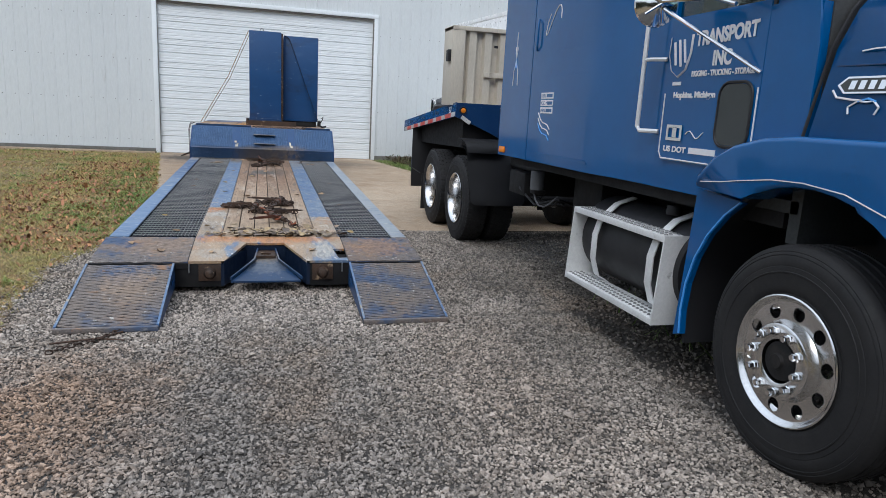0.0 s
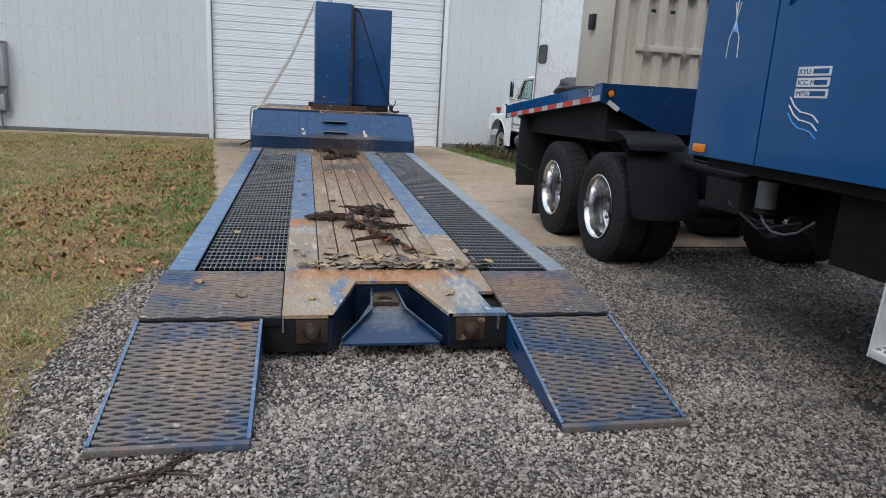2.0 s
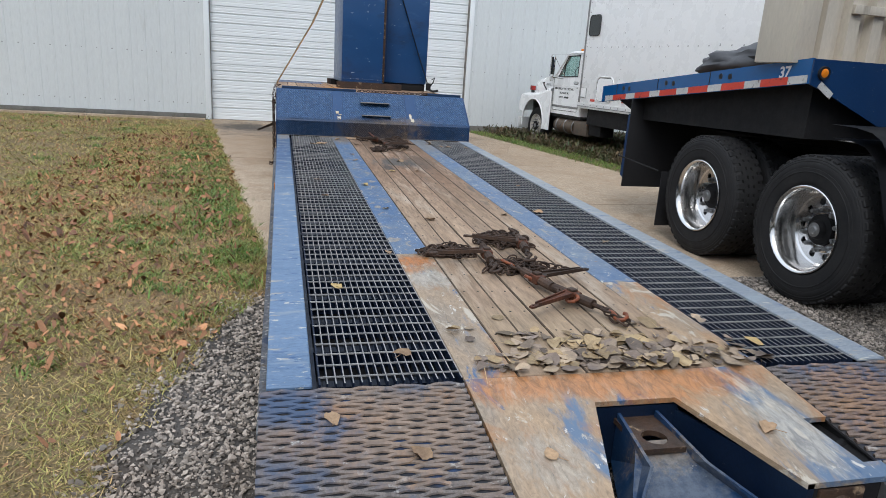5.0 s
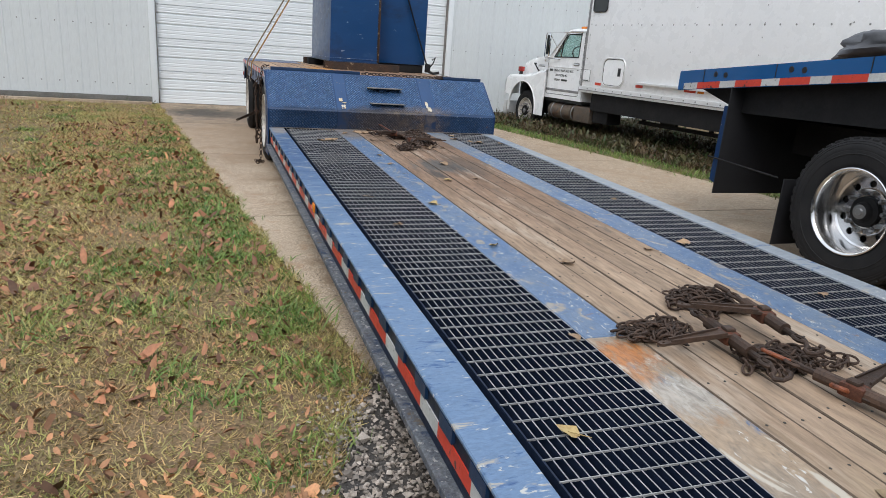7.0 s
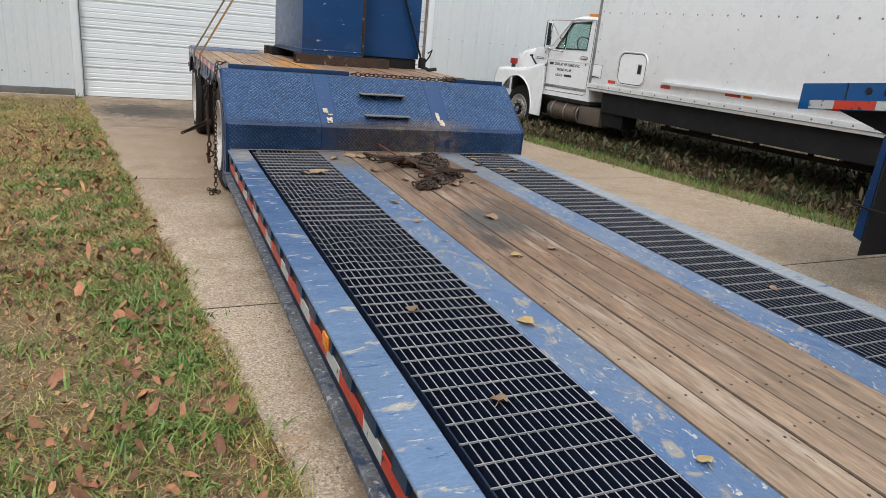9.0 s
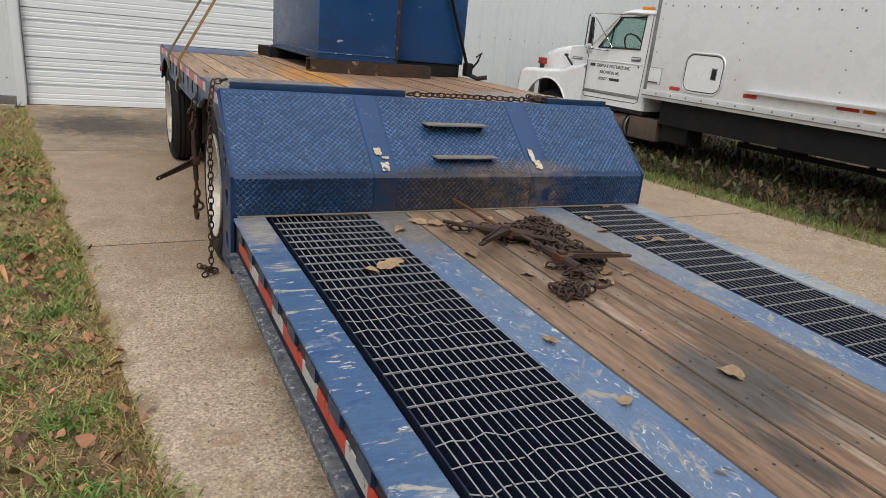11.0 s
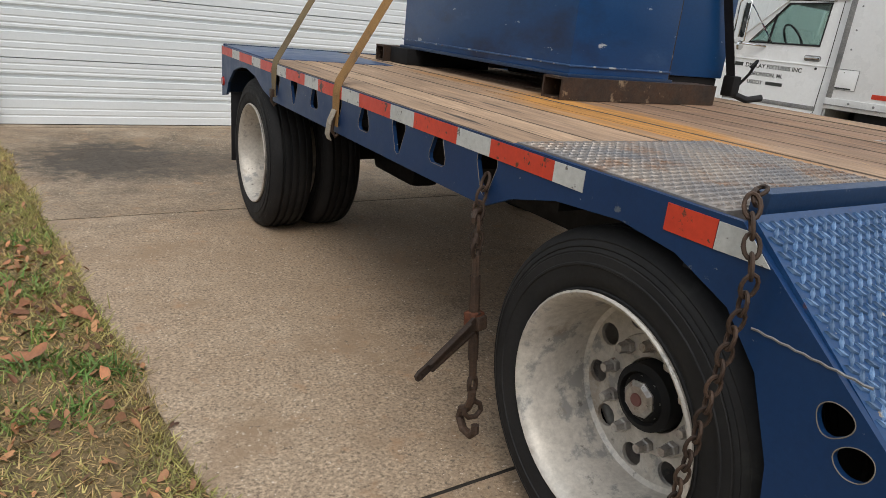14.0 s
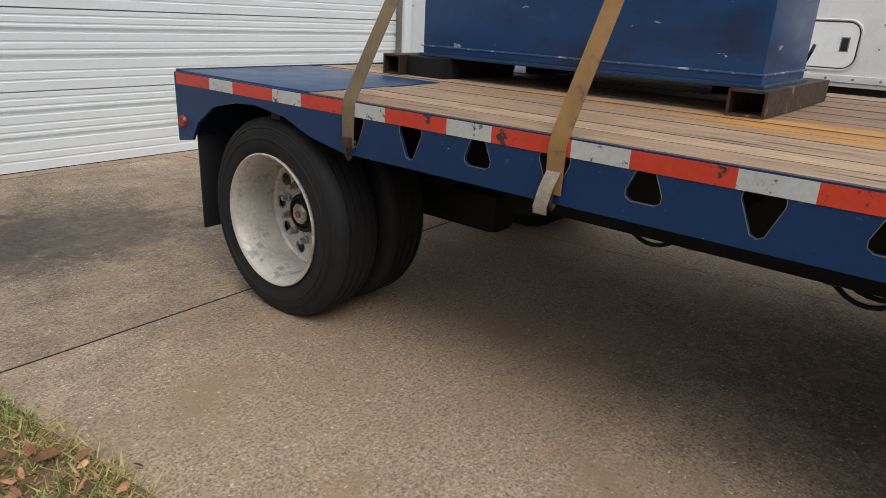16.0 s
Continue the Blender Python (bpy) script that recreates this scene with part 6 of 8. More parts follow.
part("door_latch", boxed(XD - 0.022, XD - 0.012, 3.92, 3.96, 1.445, 1.505), "chrome", cdoor)
part("hinge_post", boxed(XD - 0.01, XD + 0.004, 3.265, 3.285, 1.3, 2.2), "black_plastic", tractor, "black door seal")
XL = XD - 0.0165
letters("lettering", "TRANSPORT", cdoor, 3.84, 1.955, XL, 0.105, width=0.49, bold=0.0042, slope=0.03)
letters("lettering", "INC", cdoor, 3.68, 1.845, XL, 0.105, width=0.15, bold=0.0042)
letters("lettering", "RIGGING - TRUCKING - STORAGE", cdoor, 3.85, 1.79, XL, 0.042, width=0.51, bold=0.0016)
letters("lettering", "Hopkins, Michigan", cdoor, 4.0, 1.675, XL, 0.045, width=0.38, bold=0.0022)
letters("lettering", "US DOT", cdoor, 4.04, 1.365, XL, 0.045, width=0.22, bold=0.0016)
bar_line("lettering_bar", cdoor, XL, 3.79, 3.56, 1.365, 1.398)
horn = [(4.08, 2.02), (4.085, 1.92), (4.05, 1.83), (3.98, 1.79), (3.91, 1.83), (3.875, 1.92), (3.87, 2.02)]
part("emblem", sweep(bmesh.new(), [(XL, y, z) for y, z in horn], 0.009, 6, flat=0.3), "white_vinyl", cdoor, "white horseshoe emblem")
for (y0, z0), (y1, z1) in (((4.04, 1.99), (4.01, 1.86)), ((3.995, 2.0), (3.96, 1.85)), ((3.95, 2.0), (3.92, 1.87))):
    part("emblem_bar", sweep(bmesh.new(), [(XL, y0, z0), (XL, y1, z1)], 0.008, 4), "white_vinyl", cdoor)
part("emblem_bar", boxed(XL - 0.002, XL + 0.002, 3.94, 4.02, 1.745, 1.765), "white_vinyl", cdoor)
for pts in ([(4.085, 1.70), (4.085, 1.36), (4.06, 1.322), (3.5, 1.318)], [(3.30, 1.72), (3.298, 1.45), (3.31, 1.36)]):
    part("pinstripe", sweep(bmesh.new(), [(XL + 0.001, y, z) for y, z in pts], 0.0045, 4), "white_vinyl", cdoor)
part("pinstripe", sweep(bmesh.new(), [(XL, 3.84 - 0.02 * i, 1.47 + 0.02 * math.sin(i * 0.9)) for i in range(9)], 0.003, 4), "white_vinyl", cdoor)
part("grab_rail", sweep(bmesh.new(), [(XD - 0.005, 4.12, 1.9), (XS - 0.02, 4.2, 1.9), (XS - 0.02, 4.24, 1.9)], 0.012, 8), "step_white", tractor, "pale grab rail")
part("grab_rail", sweep(bmesh.new(), [(XS - 0.02, 4.26, 2.3), (XS - 0.02, 4.265, 2.0), (XS - 0.02, 4.27, 1.5), (XS - 0.02, 4.24, 1.475), (XD - 0.005, 4.13, 1.475)], 0.014, 8), "step_white", tractor, "pale grab rail")
# pinstripe flourishes and registration panel on the sleeper
XP = XS - 0.0015
for y, z, s in ((6.52, 1.98, 1.0),):
    for pts in ([(0, 0.30), (0.006, 0.12), (0, 0.0)], [(0.0, 0.05), (0.05, -0.05), (0.06, -0.18)], [(0.0, 0.05), (-0.05, -0.05), (-0.06, -0.18)], [(0.03, 0.17), (0.0, 0.06), (-0.03, 0.17)]):
        part("pinstripe", sweep(bmesh.new(), [(XP, y + a_ * s, z + b_ * s) for a_, b_ in pts], 0.004, 4), "white_vinyl", tractor)
    part("pinstripe_flame", prism(bmesh.new(), [[(y, z + 0.09), (y + 0.03, z), (y + 0.045, z - 0.03), (y, z - 0.012), (y - 0.045, z - 0.03), (y - 0.03, z)]], in_x(XP - 0.002), 0.002), "sky_vinyl", tractor, "light blue painted flourish", smooth=0)
for i in range(3):
    pts = [(5.9 - 0.05 * k, 1.56 - 0.045 * i - 0.03 * k - 0.025 * math.sin(k * 1.1)) for k in range(6)]
    part("pinstripe", sweep(bmesh.new(), [(XP, a_, b_) for a_, b_ in pts], 0.005, 4), "white_vinyl" if i < 2 else "sky_vinyl", tractor)
part("pinstripe", sweep(bmesh.new(), [(XP, 5.78 - 0.19 * math.cos(0.35 * k) - 0.012 * k, 2.3 + 0.11 * math.sin(0.62 * k)) for k in range(12)], 0.005, 4), "white_vinyl", tractor)
part("vent_handle", sweep(bmesh.new(), [(XS - 0.004, 6.03, 2.34), (XS - 0.02, 6.0, 2.3), (XS - 0.02, 6.0, 2.12), (XS - 0.004, 6.03, 2.08)], 0.008, 6), "truck_blue", tractor)
for i, word in enumerate(("KYU", "ICC MC", "MPSC")):
    z = 1.685 - i * 0.06
    bar_line("registration_panel", tractor, XP, 5.87, 5.62, z - 0.008, z + 0.042)
    letters("lettering", word, tractor, 5.86, z + 0.002, XP - 0.002, 0.04, "truck_blue", width=0.028 * len(word))
    bar_line("lettering_bar", tractor, XP - 0.0015, 5.75 - 0.02 * (i == 1), 5.635, z + 0.004, z + 0.03, "truck_blue")
# hood and fender


def hood_section(y):
    """Half outline of the hood across, from its lower edge to the middle."""
    k = (2.95 - y) / 1.9
    top, sh, wd = 2.34 - 0.36 * k, 2.10 - 0.30 * k, 1.20 - 0.10 * k
    return [(wd, 1.42), (wd, 1.5), (wd - 0.08, sh - 0.22), (wd - 0.16, sh - 0.05), (wd - 0.23, sh + 0.03), (wd - 0.33, sh + 0.10), (wd - 0.52, top - 0.02), (wd - 0.75, top + 0.01), (0.0, top + 0.02)]


def on_hood(bm):
    """Leans a flat ornament against the sloping side of the hood."""
    for v in bm.verts:
        v.co.x += 0.10 * (2.95 - v.co.y) / 1.9 + 0.216 * max(0.0, v.co.z - 1.5)
    return bm


bm = bmesh.new()
prev = None
for i in range(11):
    y = 2.93 - i * 0.19
    h = hood_section(y)
    pts = [(XC - a_, b_) for a_, b_ in h] + [(XC + a_, b_) for a_, b_ in h[-2::-1]]
    cur = [bm.verts.new((x, y, z)) for x, z in pts]
    if prev:
        for j in range(len(cur) - 1):
            bm.faces.new((prev[j], prev[j + 1], cur[j + 1], cur[j]))
    prev = cur
bm.faces.new(prev)
bmesh.ops.solidify(bm, geom=bm.faces[:], thickness=0.02)
hood = part("hood", bm, "truck_blue", tractor, "glossy blue tilting hood", smooth=40)
part("hood_seam", sweep(bmesh.new(), [(XC - a_ - 0.004, 2.955, b_) for a_, b_ in hood_section(2.95)], 0.008, 6), "black_plastic", tractor, "black rubber hood seal")
bm = bmesh.new()
prism(bm, [[(3.30, 1.44), (3.30, 2.10), (3.0, 2.10), (2.965, 1.9), (2.965, 1.44)]], in_x(XD - 0.012), 0.012)
part("cowl_side", bm, "truck_blue", tractor, smooth=30)
for y in (3.2, 3.13, 3.06, 3.0):
    piece("rivet", rivet, tractor, Matrix.Translation((XD - 0.001, y, 1.83)))
part("cowl_fold", boxed(XD - 0.002, XD + 0.003, 2.98, 3.25, 1.805, 1.811), "truck_blue", tractor)
part("hood_crease", on_hood(boxed(XC - 1.2015, XC - 1.14, 2.45, 2.9, 1.80, 1.805)), "navy_side", hood)
badge = prism(bmesh.new(), [[(2.860, 1.72), (2.820, 1.755), (2.380, 1.755), (2.340, 1.72), (2.380, 1.685), (2.820, 1.685)]], in_x(XC - 1.208), 0.012)
bd = part("badge", on_hood(badge), "chrome", hood, "chrome-edged dark hood badge", smooth=0)
part("badge_plate", on_hood(prism(bmesh.new(), [[(2.845, 1.72), (2.815, 1.747), (2.385, 1.747), (2.355, 1.72), (2.385, 1.693), (2.815, 1.693)]], in_x(XC - 1.2095), 0.003)), "dark_vinyl", bd, smooth=0)
for i in range(9):
    y = 2.80 - i * 0.045
    part("badge_bar", on_hood(prism(bmesh.new(), [[(y, 1.702), (y - 0.028, 1.702), (y - 0.033, 1.738), (y - 0.005, 1.738)]], in_x(XC - 1.211), 0.002)), "chrome", bd, smooth=0)
for pts, mt in (([(2.880, 1.70), (2.850, 1.67), (2.780, 1.66), (2.720, 1.655)], "white_vinyl"), ([(2.770, 1.60), (2.780, 1.63), (2.740, 1.655), (2.700, 1.65)], "white_vinyl"), ([(2.650, 1.60), (2.640, 1.63), (2.670, 1.655), (2.700, 1.65)], "white_vinyl"), ([(2.740, 1.652), (2.700, 1.665), (2.660, 1.652)], "sky_vinyl")):
    part("pinstripe", on_hood(sweep(bmesh.new(), [(XC - 1.203, a_, b_) for a_, b_ in pts], 0.0045, 5)), mt, hood)
part("pinstripe", on_hood(sweep(bmesh.new(), [(XC - 1.203, 2.80 - 0.06 * i, 1.86 + 0.008 * math.sin(i)) for i in range(8)], 0.004, 4)), "white_vinyl", hood)
part("pinstripe", sweep(bmesh.new(), [(XD - 0.002, y, z) for y, z in ((3.21, 1.99), (3.12, 1.975), (3.02, 2.0), (3.1, 1.935), (3.2, 1.93), (3.21, 1.99))], 0.004, 4), "navy_side", tractor)
ARCH = [(2.82 + 0.78 * math.cos(math.radians(k)), 0.5 + 0.78 * math.sin(math.radians(k))) for k in range(62, 174, 8)]
fender = prism(bmesh.new(), [[(3.56, 1.21), (3.55, 1.27), (3.44, 1.37), (3.30, 1.44), (3.1, 1.485), (2.9, 1.50), (2.4, 1.50), (2.1, 1.45), (1.92, 1.34), (1.80, 1.16), (1.76, 0.95), (1.75, 0.6)] + ARCH[::-1] + [(3.19, 1.19)]], in_x(2.43), 0.4)
outer = [e for e in fender.edges if all(abs(v.co.x - 2.43) < 1e-4 for v in e.verts) and len(e.link_faces) == 2 and e.calc_face_angle(0) > 0.5 and sum(v.co.z for v in e.verts) / 2 > 1.24]
bmesh.ops.bevel(fender, geom=outer, offset=0.205, segments=9, profile=0.5, affect="EDGES", clamp_overlap=True)
fd = part("fender", fender, "truck_blue", hood, "blue rounded front fender", smooth=40)
part("fender_stripe", sweep(bmesh.new(), [(2.427, y, z) for y, z in ((3.50, 1.238), (3.35, 1.252), (3.2, 1.275), (3.0, 1.300), (2.82, 1.305), (2.6, 1.285), (2.4, 1.225), (2.22, 1.12), (2.1, 0.99))], 0.003, 4), "white_vinyl", fd)
INNER = [(2.82 + 0.78 * math.cos(math.radians(k)), 0.5 + 0.78 * math.sin(math.radians(k))) for k in (-10, 0, 12, 24, 36, 48, 58)]
part("fender_skirt", prism(bmesh.new(), [[(3.66, 0.34), (3.60, 1.19)] + [(y, min(z, 1.185)) for y, z in INNER[::-1]]], in_x(2.49), 0.03), "truck_blue", tractor, "blue panel behind the front wheel", smooth=0)
part("skirt_stripe", sweep(bmesh.new(), [(2.487, y + 0.015, z) for y, z in INNER], 0.006, 4), "sky_vinyl", tractor)
liner = bmesh.new()
edge = [(2.82 + 0.795 * math.cos(math.radians(k)), 0.5 + 0.795 * math.sin(math.radians(k))) for k in range(-14, 195, 8)]
prism(liner, [edge + [(2.82 + 0.815 * math.cos(math.radians(k)), 0.5 + 0.815 * math.sin(math.radians(k))) for k in range(194, -15, -8)]], in_x(2.522), 0.55)
part("wheel_well", liner, "black_plastic", tractor, smooth=40)
part("wheel_well_inner", prism(bmesh.new(), [edge], in_x(3.075), 0.02), "black_plastic", tractor)
part("bumper", boxed(2.6, 4.84, 0.85, 1.0, 0.4, 0.85, bevel=0.04), "chrome", tractor, "chrome front bumper")
part("grille", boxed(3.2, 4.24, 0.98, 1.06, 0.9, 1.75, bevel=0.03), "chrome", tractor, "chrome grille")
# mirror
mir = part("mirror", moved(turned([(0.0, 0.0), (0.0, 0.10), (0.02, 0.122), (0.035, 0.118), (0.06, 0.06), (0.07, 0.0)], 32), pose(2.30, 3.93, 2.16, 0, 0, -100)), "chrome", tractor, "round convex chrome mirror")
for k in range(5):
    part("mirror_spoke", sweep(bmesh.new(), [(2.30, 3.85, 2.16), (2.30 + 0.1 * math.cos(k * 1.256), 3.88, 2.16 + 0.1 * math.sin(k * 1.256))], 0.007, 6), "chrome", mir)
for a_, b_ in (((2.30, 3.85, 2.17), (XD, 3.12, 2.14)), ((2.32, 3.86, 2.21), (XD, 3.1, 2.2)), ((2.31, 3.84, 2.13), (XD - 0.015, 3.30, 1.79)), ((2.4, 3.6, 2.17), (2.42, 3.4, 2.11))):
    part("mirror_arm", sweep(bmesh.new(), [a_, b_], 0.010, 8), "chrome", mir)
# chassis
for x in (3.28, 4.1):
    part("chassis_rail", boxed(x, x + 0.07, 1.2, 11.2, 0.72, 1.0), "black_steel", tractor)
part("engine_block", boxed(3.3, 4.15, 1.3, 4.6, 0.42, 1.35, bevel=0.05), "black_steel", tractor)
part("gearbox", boxed(3.42, 4.02, 4.6, 6.6, 0.45, 0.95, bevel=0.08), "black_steel", tractor)
part("underbody", boxed(2.62, 4.82, 3.1, 6.8, 1.06, 1.135), "black_steel", tractor)
part("battery_box", boxed(2.82, 3.25, 5.25, 5.75, 0.6, 1.05, bevel=0.02), "black_steel", tractor)
# Unseen tank shape, added to block light from the far side.
part("far_tank", sweep(bmesh.new(), [(4.6, 3.9, 0.62), (4.6, 6.2, 0.62)], 0.31, 24), "black_steel", tractor)
tank = part("fuel_tank", sweep(bmesh.new(), [(2.84, 3.75, 0.67), (2.84, 3.77, 0.67), (2.84, 4.98, 0.67), (2.84, 5.0, 0.67)], 0.30, 36), "black_plastic", tractor, "black cylindrical fuel tank")
part("filler_cap", moved(turned([(0, 0), (0, 0.045), (0.04, 0.05), (0.06, 0.05)], 16), pose(2.74, 4.15, 1.02, 0, 90, 0)), "black_plastic", tank)
for y in (4.0, 4.72):
    band = [(2.80, y, 0.995), (2.66, y, 0.95), (2.54, y, 0.84), (2.505, y, 0.72), (2.505, y, 0.55), (2.55, y, 0.42), (2.64, y, 0.37)]
    part("tank_strap", webbing(bmesh.new(), band, 0.07, 0.008), "step_white", tank, "grey-white steel tank strap")
    part("strap_bolt", boxed(2.60, 2.66, y - 0.02, y + 0.02, 0.82, 0.86, bevel=0.005), "grey_steel", tank)
step = part("side_step", boxed(2.46, 2.60, 3.813, 4.969, 0.845, 0.885, bevel=0.004), "step_white", tractor, "grey-white perforated steel side step")
part("lower_tread", boxed(2.43, 2.62, 3.813, 4.969, 0.345, 0.385, bevel=0.004), "step_white", step)
for y in (3.80, 4.97):
    part("end_plate", prism(bmesh.new(), [[(2.43, 0.345), (2.66, 0.345), (2.66, 0.885), (2.46, 0.885)]], in_y(y), 0.012), "step_white", step)
tooth = keep("tooth", lambda: turned([(-0.006, 0.006), (-0.006, 0.010), (0, 0.012)], 8), "grey_steel")
for i in range(26):
    for j in range(3):
        for z, x0, y0 in ((0.886, 2.49, 3.84), (0.386, 2.465, 3.88)):
            piece("grip_ring", tooth, step, Matrix.Translation((x0 + j * 0.045, y0 + i * 0.043 + 0.02 * (j % 2), z)) @ pose(0, 0, 0, 0, 90, 0))
part("air_dryer", sweep(bmesh.new(), [(2.64, 6.14, 0.87), (2.64, 6.14, 0.89), (2.64, 6.14, 1.02), (2.64, 6.14, 1.04)], 0.062, 20), "tarp", tractor, "grey canister under the sleeper")
part("dryer_base", boxed(2.60, 2.72, 6.1, 6.2, 0.83, 0.868, bevel=0.01), "black_steel", tractor)
part("air_hose", sweep(bmesh.new(), [(2.63, 6.17, 0.84), (2.62, 6.10, 0.78), (2.62, 6.02, 0.74), (2.62, 5.9, 0.745), (2.62, 5.8, 0.78), (2.66, 5.72, 0.86)], 0.008, 8), "tarp", tractor, "sagging grey air hose")
for i in range(5):
    part("air_hose", sweep(bmesh.new(), [(2.7 + 0.08 * i, 6.6, 1.0), (2.6 + 0.05 * i, 6.45, 0.85 - 0.04 * i), (2.66 + 0.1 * i, 6.2, 0.72), (2.8, 6.0, 0.8)], 0.012, 6), "black_plastic", tractor, "black air hose")
part("bracket", boxed(2.6, 3.2, 6.35, 6.75, 0.78, 1.0, bevel=0.02), "black_steel", tractor)
# drive wheels and their guards
for y in (2.80,):
    wheel(tractor, 2.46, y, 0.51, "steer", -1, turn=8)
    wheel(tractor, XE - 0.02, y, 0.51, "steer", 1)
for y in (8.22, 9.45):
    part("axle", sweep(bmesh.new(), [(2.7, y, 0.51), (4.75, y, 0.51)], 0.09, 12), "black_steel", tractor)
    for xo, xi, o in ((2.47, 2.79, -1), (XE - 0.03, XE - 0.35, 1)):
        wheel(tractor, xo, y, 0.51, "drive", o, turn=11 * y)
        wheel(tractor, xi, y, 0.51, "inner_drive", o)
GUARD = [(8.10, 1.15), (7.95, 1.145), (7.84, 1.12), (7.75, 1.06), (7.70, 0.97), (7.65, 0.86), (7.61, 0.76), (7.57, 0.68), (7.54, 0.62), (7.525, 0.58), (7.515, 0.55), (7.51, 0.53), (7.508, 0.52)]


def wheel_guard(x0, x1, profile, r=0.07):
    """A bent sheet with rounded lower corners."""
    bm, prev, low = bmesh.new(), None, profile[-1][1]
    for y, z in profile:
        k = max(0.0, r - (z - low))
        inset = r - math.sqrt(max(0.0, r * r - k * k))
        cur = [bm.verts.new((x, y - 0.012 * math.sin(math.pi * (x - x0) / (x1 - x0)), z)) for x in [x0 + inset + (x1 - x0 - 2 * inset) * i / 6 for i in range(7)]]
        if prev:
            for a_ in range(6):
                bm.faces.new((prev[a_], prev[a_ + 1], cur[a_ + 1], cur[a_]))
        prev = cur
    bmesh.ops.solidify(bm, geom=bm.faces[:], thickness=0.012)
    return bm


part("quarter_fender", wheel_guard(2.45, 3.10, GUARD), "black_plastic", tractor, "black plastic quarter fender", smooth=50)
part("fender_cap", wheel_guard(2.42, 2.96, [(8.1, 1.235), (7.9, 1.23), (7.78, 1.21), (7.70, 1.17), (7.67, 1.13), (7.665, 1.09)], 0.015), "black_plastic", tractor, smooth=50)
part("fender_arm", sweep(bmesh.new(), [(2.95, 6.7, 0.98), (3.0, 7.7, 0.98)], 0.04, 10), "black_steel", tractor)
for x0, x1 in ((2.48, 3.08), (4.36, 4.94)):
    part("mud_flap", boxed(x0, x1, 10.05, 10.06, 0.1, 0.62, bevel=0.003), "black_plastic", tractor, "black rubber mud flap")
# sloping carrier bed behind the sleeper
BY0, BY1 = 8.44, 11.48


def bed_z(y):
    return 1.65 - 0.0975 * (y - BY0)


def on_bed(bm):
    for v in bm.verts:
        v.co.z += bed_z(v.co.y)
    return bm


part("bed_side", on_bed(boxed(2.485, 2.50, BY0, BY1, -0.17, 0.0)), "truck_blue", tractor, "blue bed side with reflective tape")
part("bed_side", on_bed(boxed(XE, XE + 0.015, BY0, BY1, -0.17, 0.0)), "truck_blue", tractor)
part("bed_floor", on_bed(boxed(2.50, XE, BY0 + 0.01, BY1, -0.05, -0.012)), "wood_low", tractor)
part("bed_underframe", prism(bmesh.new(), [[(BY0 + 0.1, 1.56), (BY0 + 0.1, 1.10), (10.75, 1.05), (11.4, 1.24), (11.4, 1.30)]], in_x(2.62), XE - 2.74), "black_steel", tractor)
part("bed_front", prism(bmesh.new(), [[(2.486, 1.645), (XE, 1.645), (XE, 1.22), (3.16, 1.20), (2.62, 1.43), (2.486, 1.475)]], in_y(BY0 - 0.014), 0.014), "navy_side", tractor, "blue front plate of the bed", smooth=0)
part("bed_front_strip", prism(bmesh.new(), [[(2.57, 1.50), (2.545, 1.46), (2.66, 1.385), (2.685, 1.425)]], in_y(BY0 - 0.018), 0.003), "tape_white", tractor, "white reflective strip", smooth=0)
part("lamp_ring", moved(turned([(-0.014, 0.03), (-0.016, 0.044), (0, 0.048)], 24), pose(2.575, BY0 - 0.014, 1.555, 0, 0, 90)), "black_plastic", tractor)
part("bed_lamp", moved(turned([(-0.02, 0), (-0.018, 0.02), (-0.012, 0.034), (0, 0.036)], 24), pose(2.575, BY0 - 0.014, 1.555, 0, 0, 90)), "amber", tractor, "round amber lamp")
y, k = BY0 + 0.02, 1
while y < BY1 - 0.1:
    ln = min(0.28 if k % 2 == 0 else 0.18, BY1 - y)
    part("reflective_tape", on_bed(boxed(2.482, 2.484, y, y + ln, -0.165, -0.11)), "tape_red" if k % 2 == 0 else "tape_white", tractor, smooth=0)
    y += ln
    k += 1
for y in (9.35, 10.15, 10.95):
    for dy in (-0.06, 0.06):
        part("stake_pocket", moved(turned([(-0.003, 0), (-0.003, 0.022), (0.001, 0.024)], 12), pose(2.484, y + dy, bed_z(y) - 0.055, 0, 0, 0)), "black_plastic", tractor)
    part("bed_joint", on_bed(boxed(2.4825, 2.486, y + 0.2, y + 0.208, -0.17, 0.0)), "black_plastic", tractor)
letters("lettering", "37", tractor, 8.74, bed_z(8.7) - 0.115, 2.4835, 0.11, bold=0.003, slope=0.09)
part("flap_plate", boxed(2.48, 4.92, 10.78, 10.79, 0.35, 1.26, bevel=0.003), "black_plastic", tractor, "large black rear flap")
part("flap_rod", sweep(bmesh.new(), [(2.47, 10.9, 0.66), (2.47, 10.1, 0.62)], 0.008, 6), "black_steel", tractor)
part("flap_bracket", prism(bmesh.new(), [[(10.80, 1.10), (10.84, 1.10), (10.86, 0.46), (10.80, 0.44)]], in_x(2.49), 0.03), "navy_side", tractor, "dark blue leaning flap bracket", smooth=0)
box_ = thing("tan_container", (3.6, 8.8, bed_z(8.8)), "tan ribbed metal container standing on the blue bed", "container")
Z0, Z1 = 1.615, 2.56
part("frame_post", boxed(2.44, 2.60, 8.58, 8.98, Z0, Z1, bevel=0.01), "tan_paint", box_, "pale tan corner post")
part("frame_post", boxed(4.8, 4.94, 8.58, 8.98, Z0, Z1, bevel=0.01), "tan_paint", box_)
bm, pts, x = bmesh.new(), [(2.6, 8.66)], 2.64
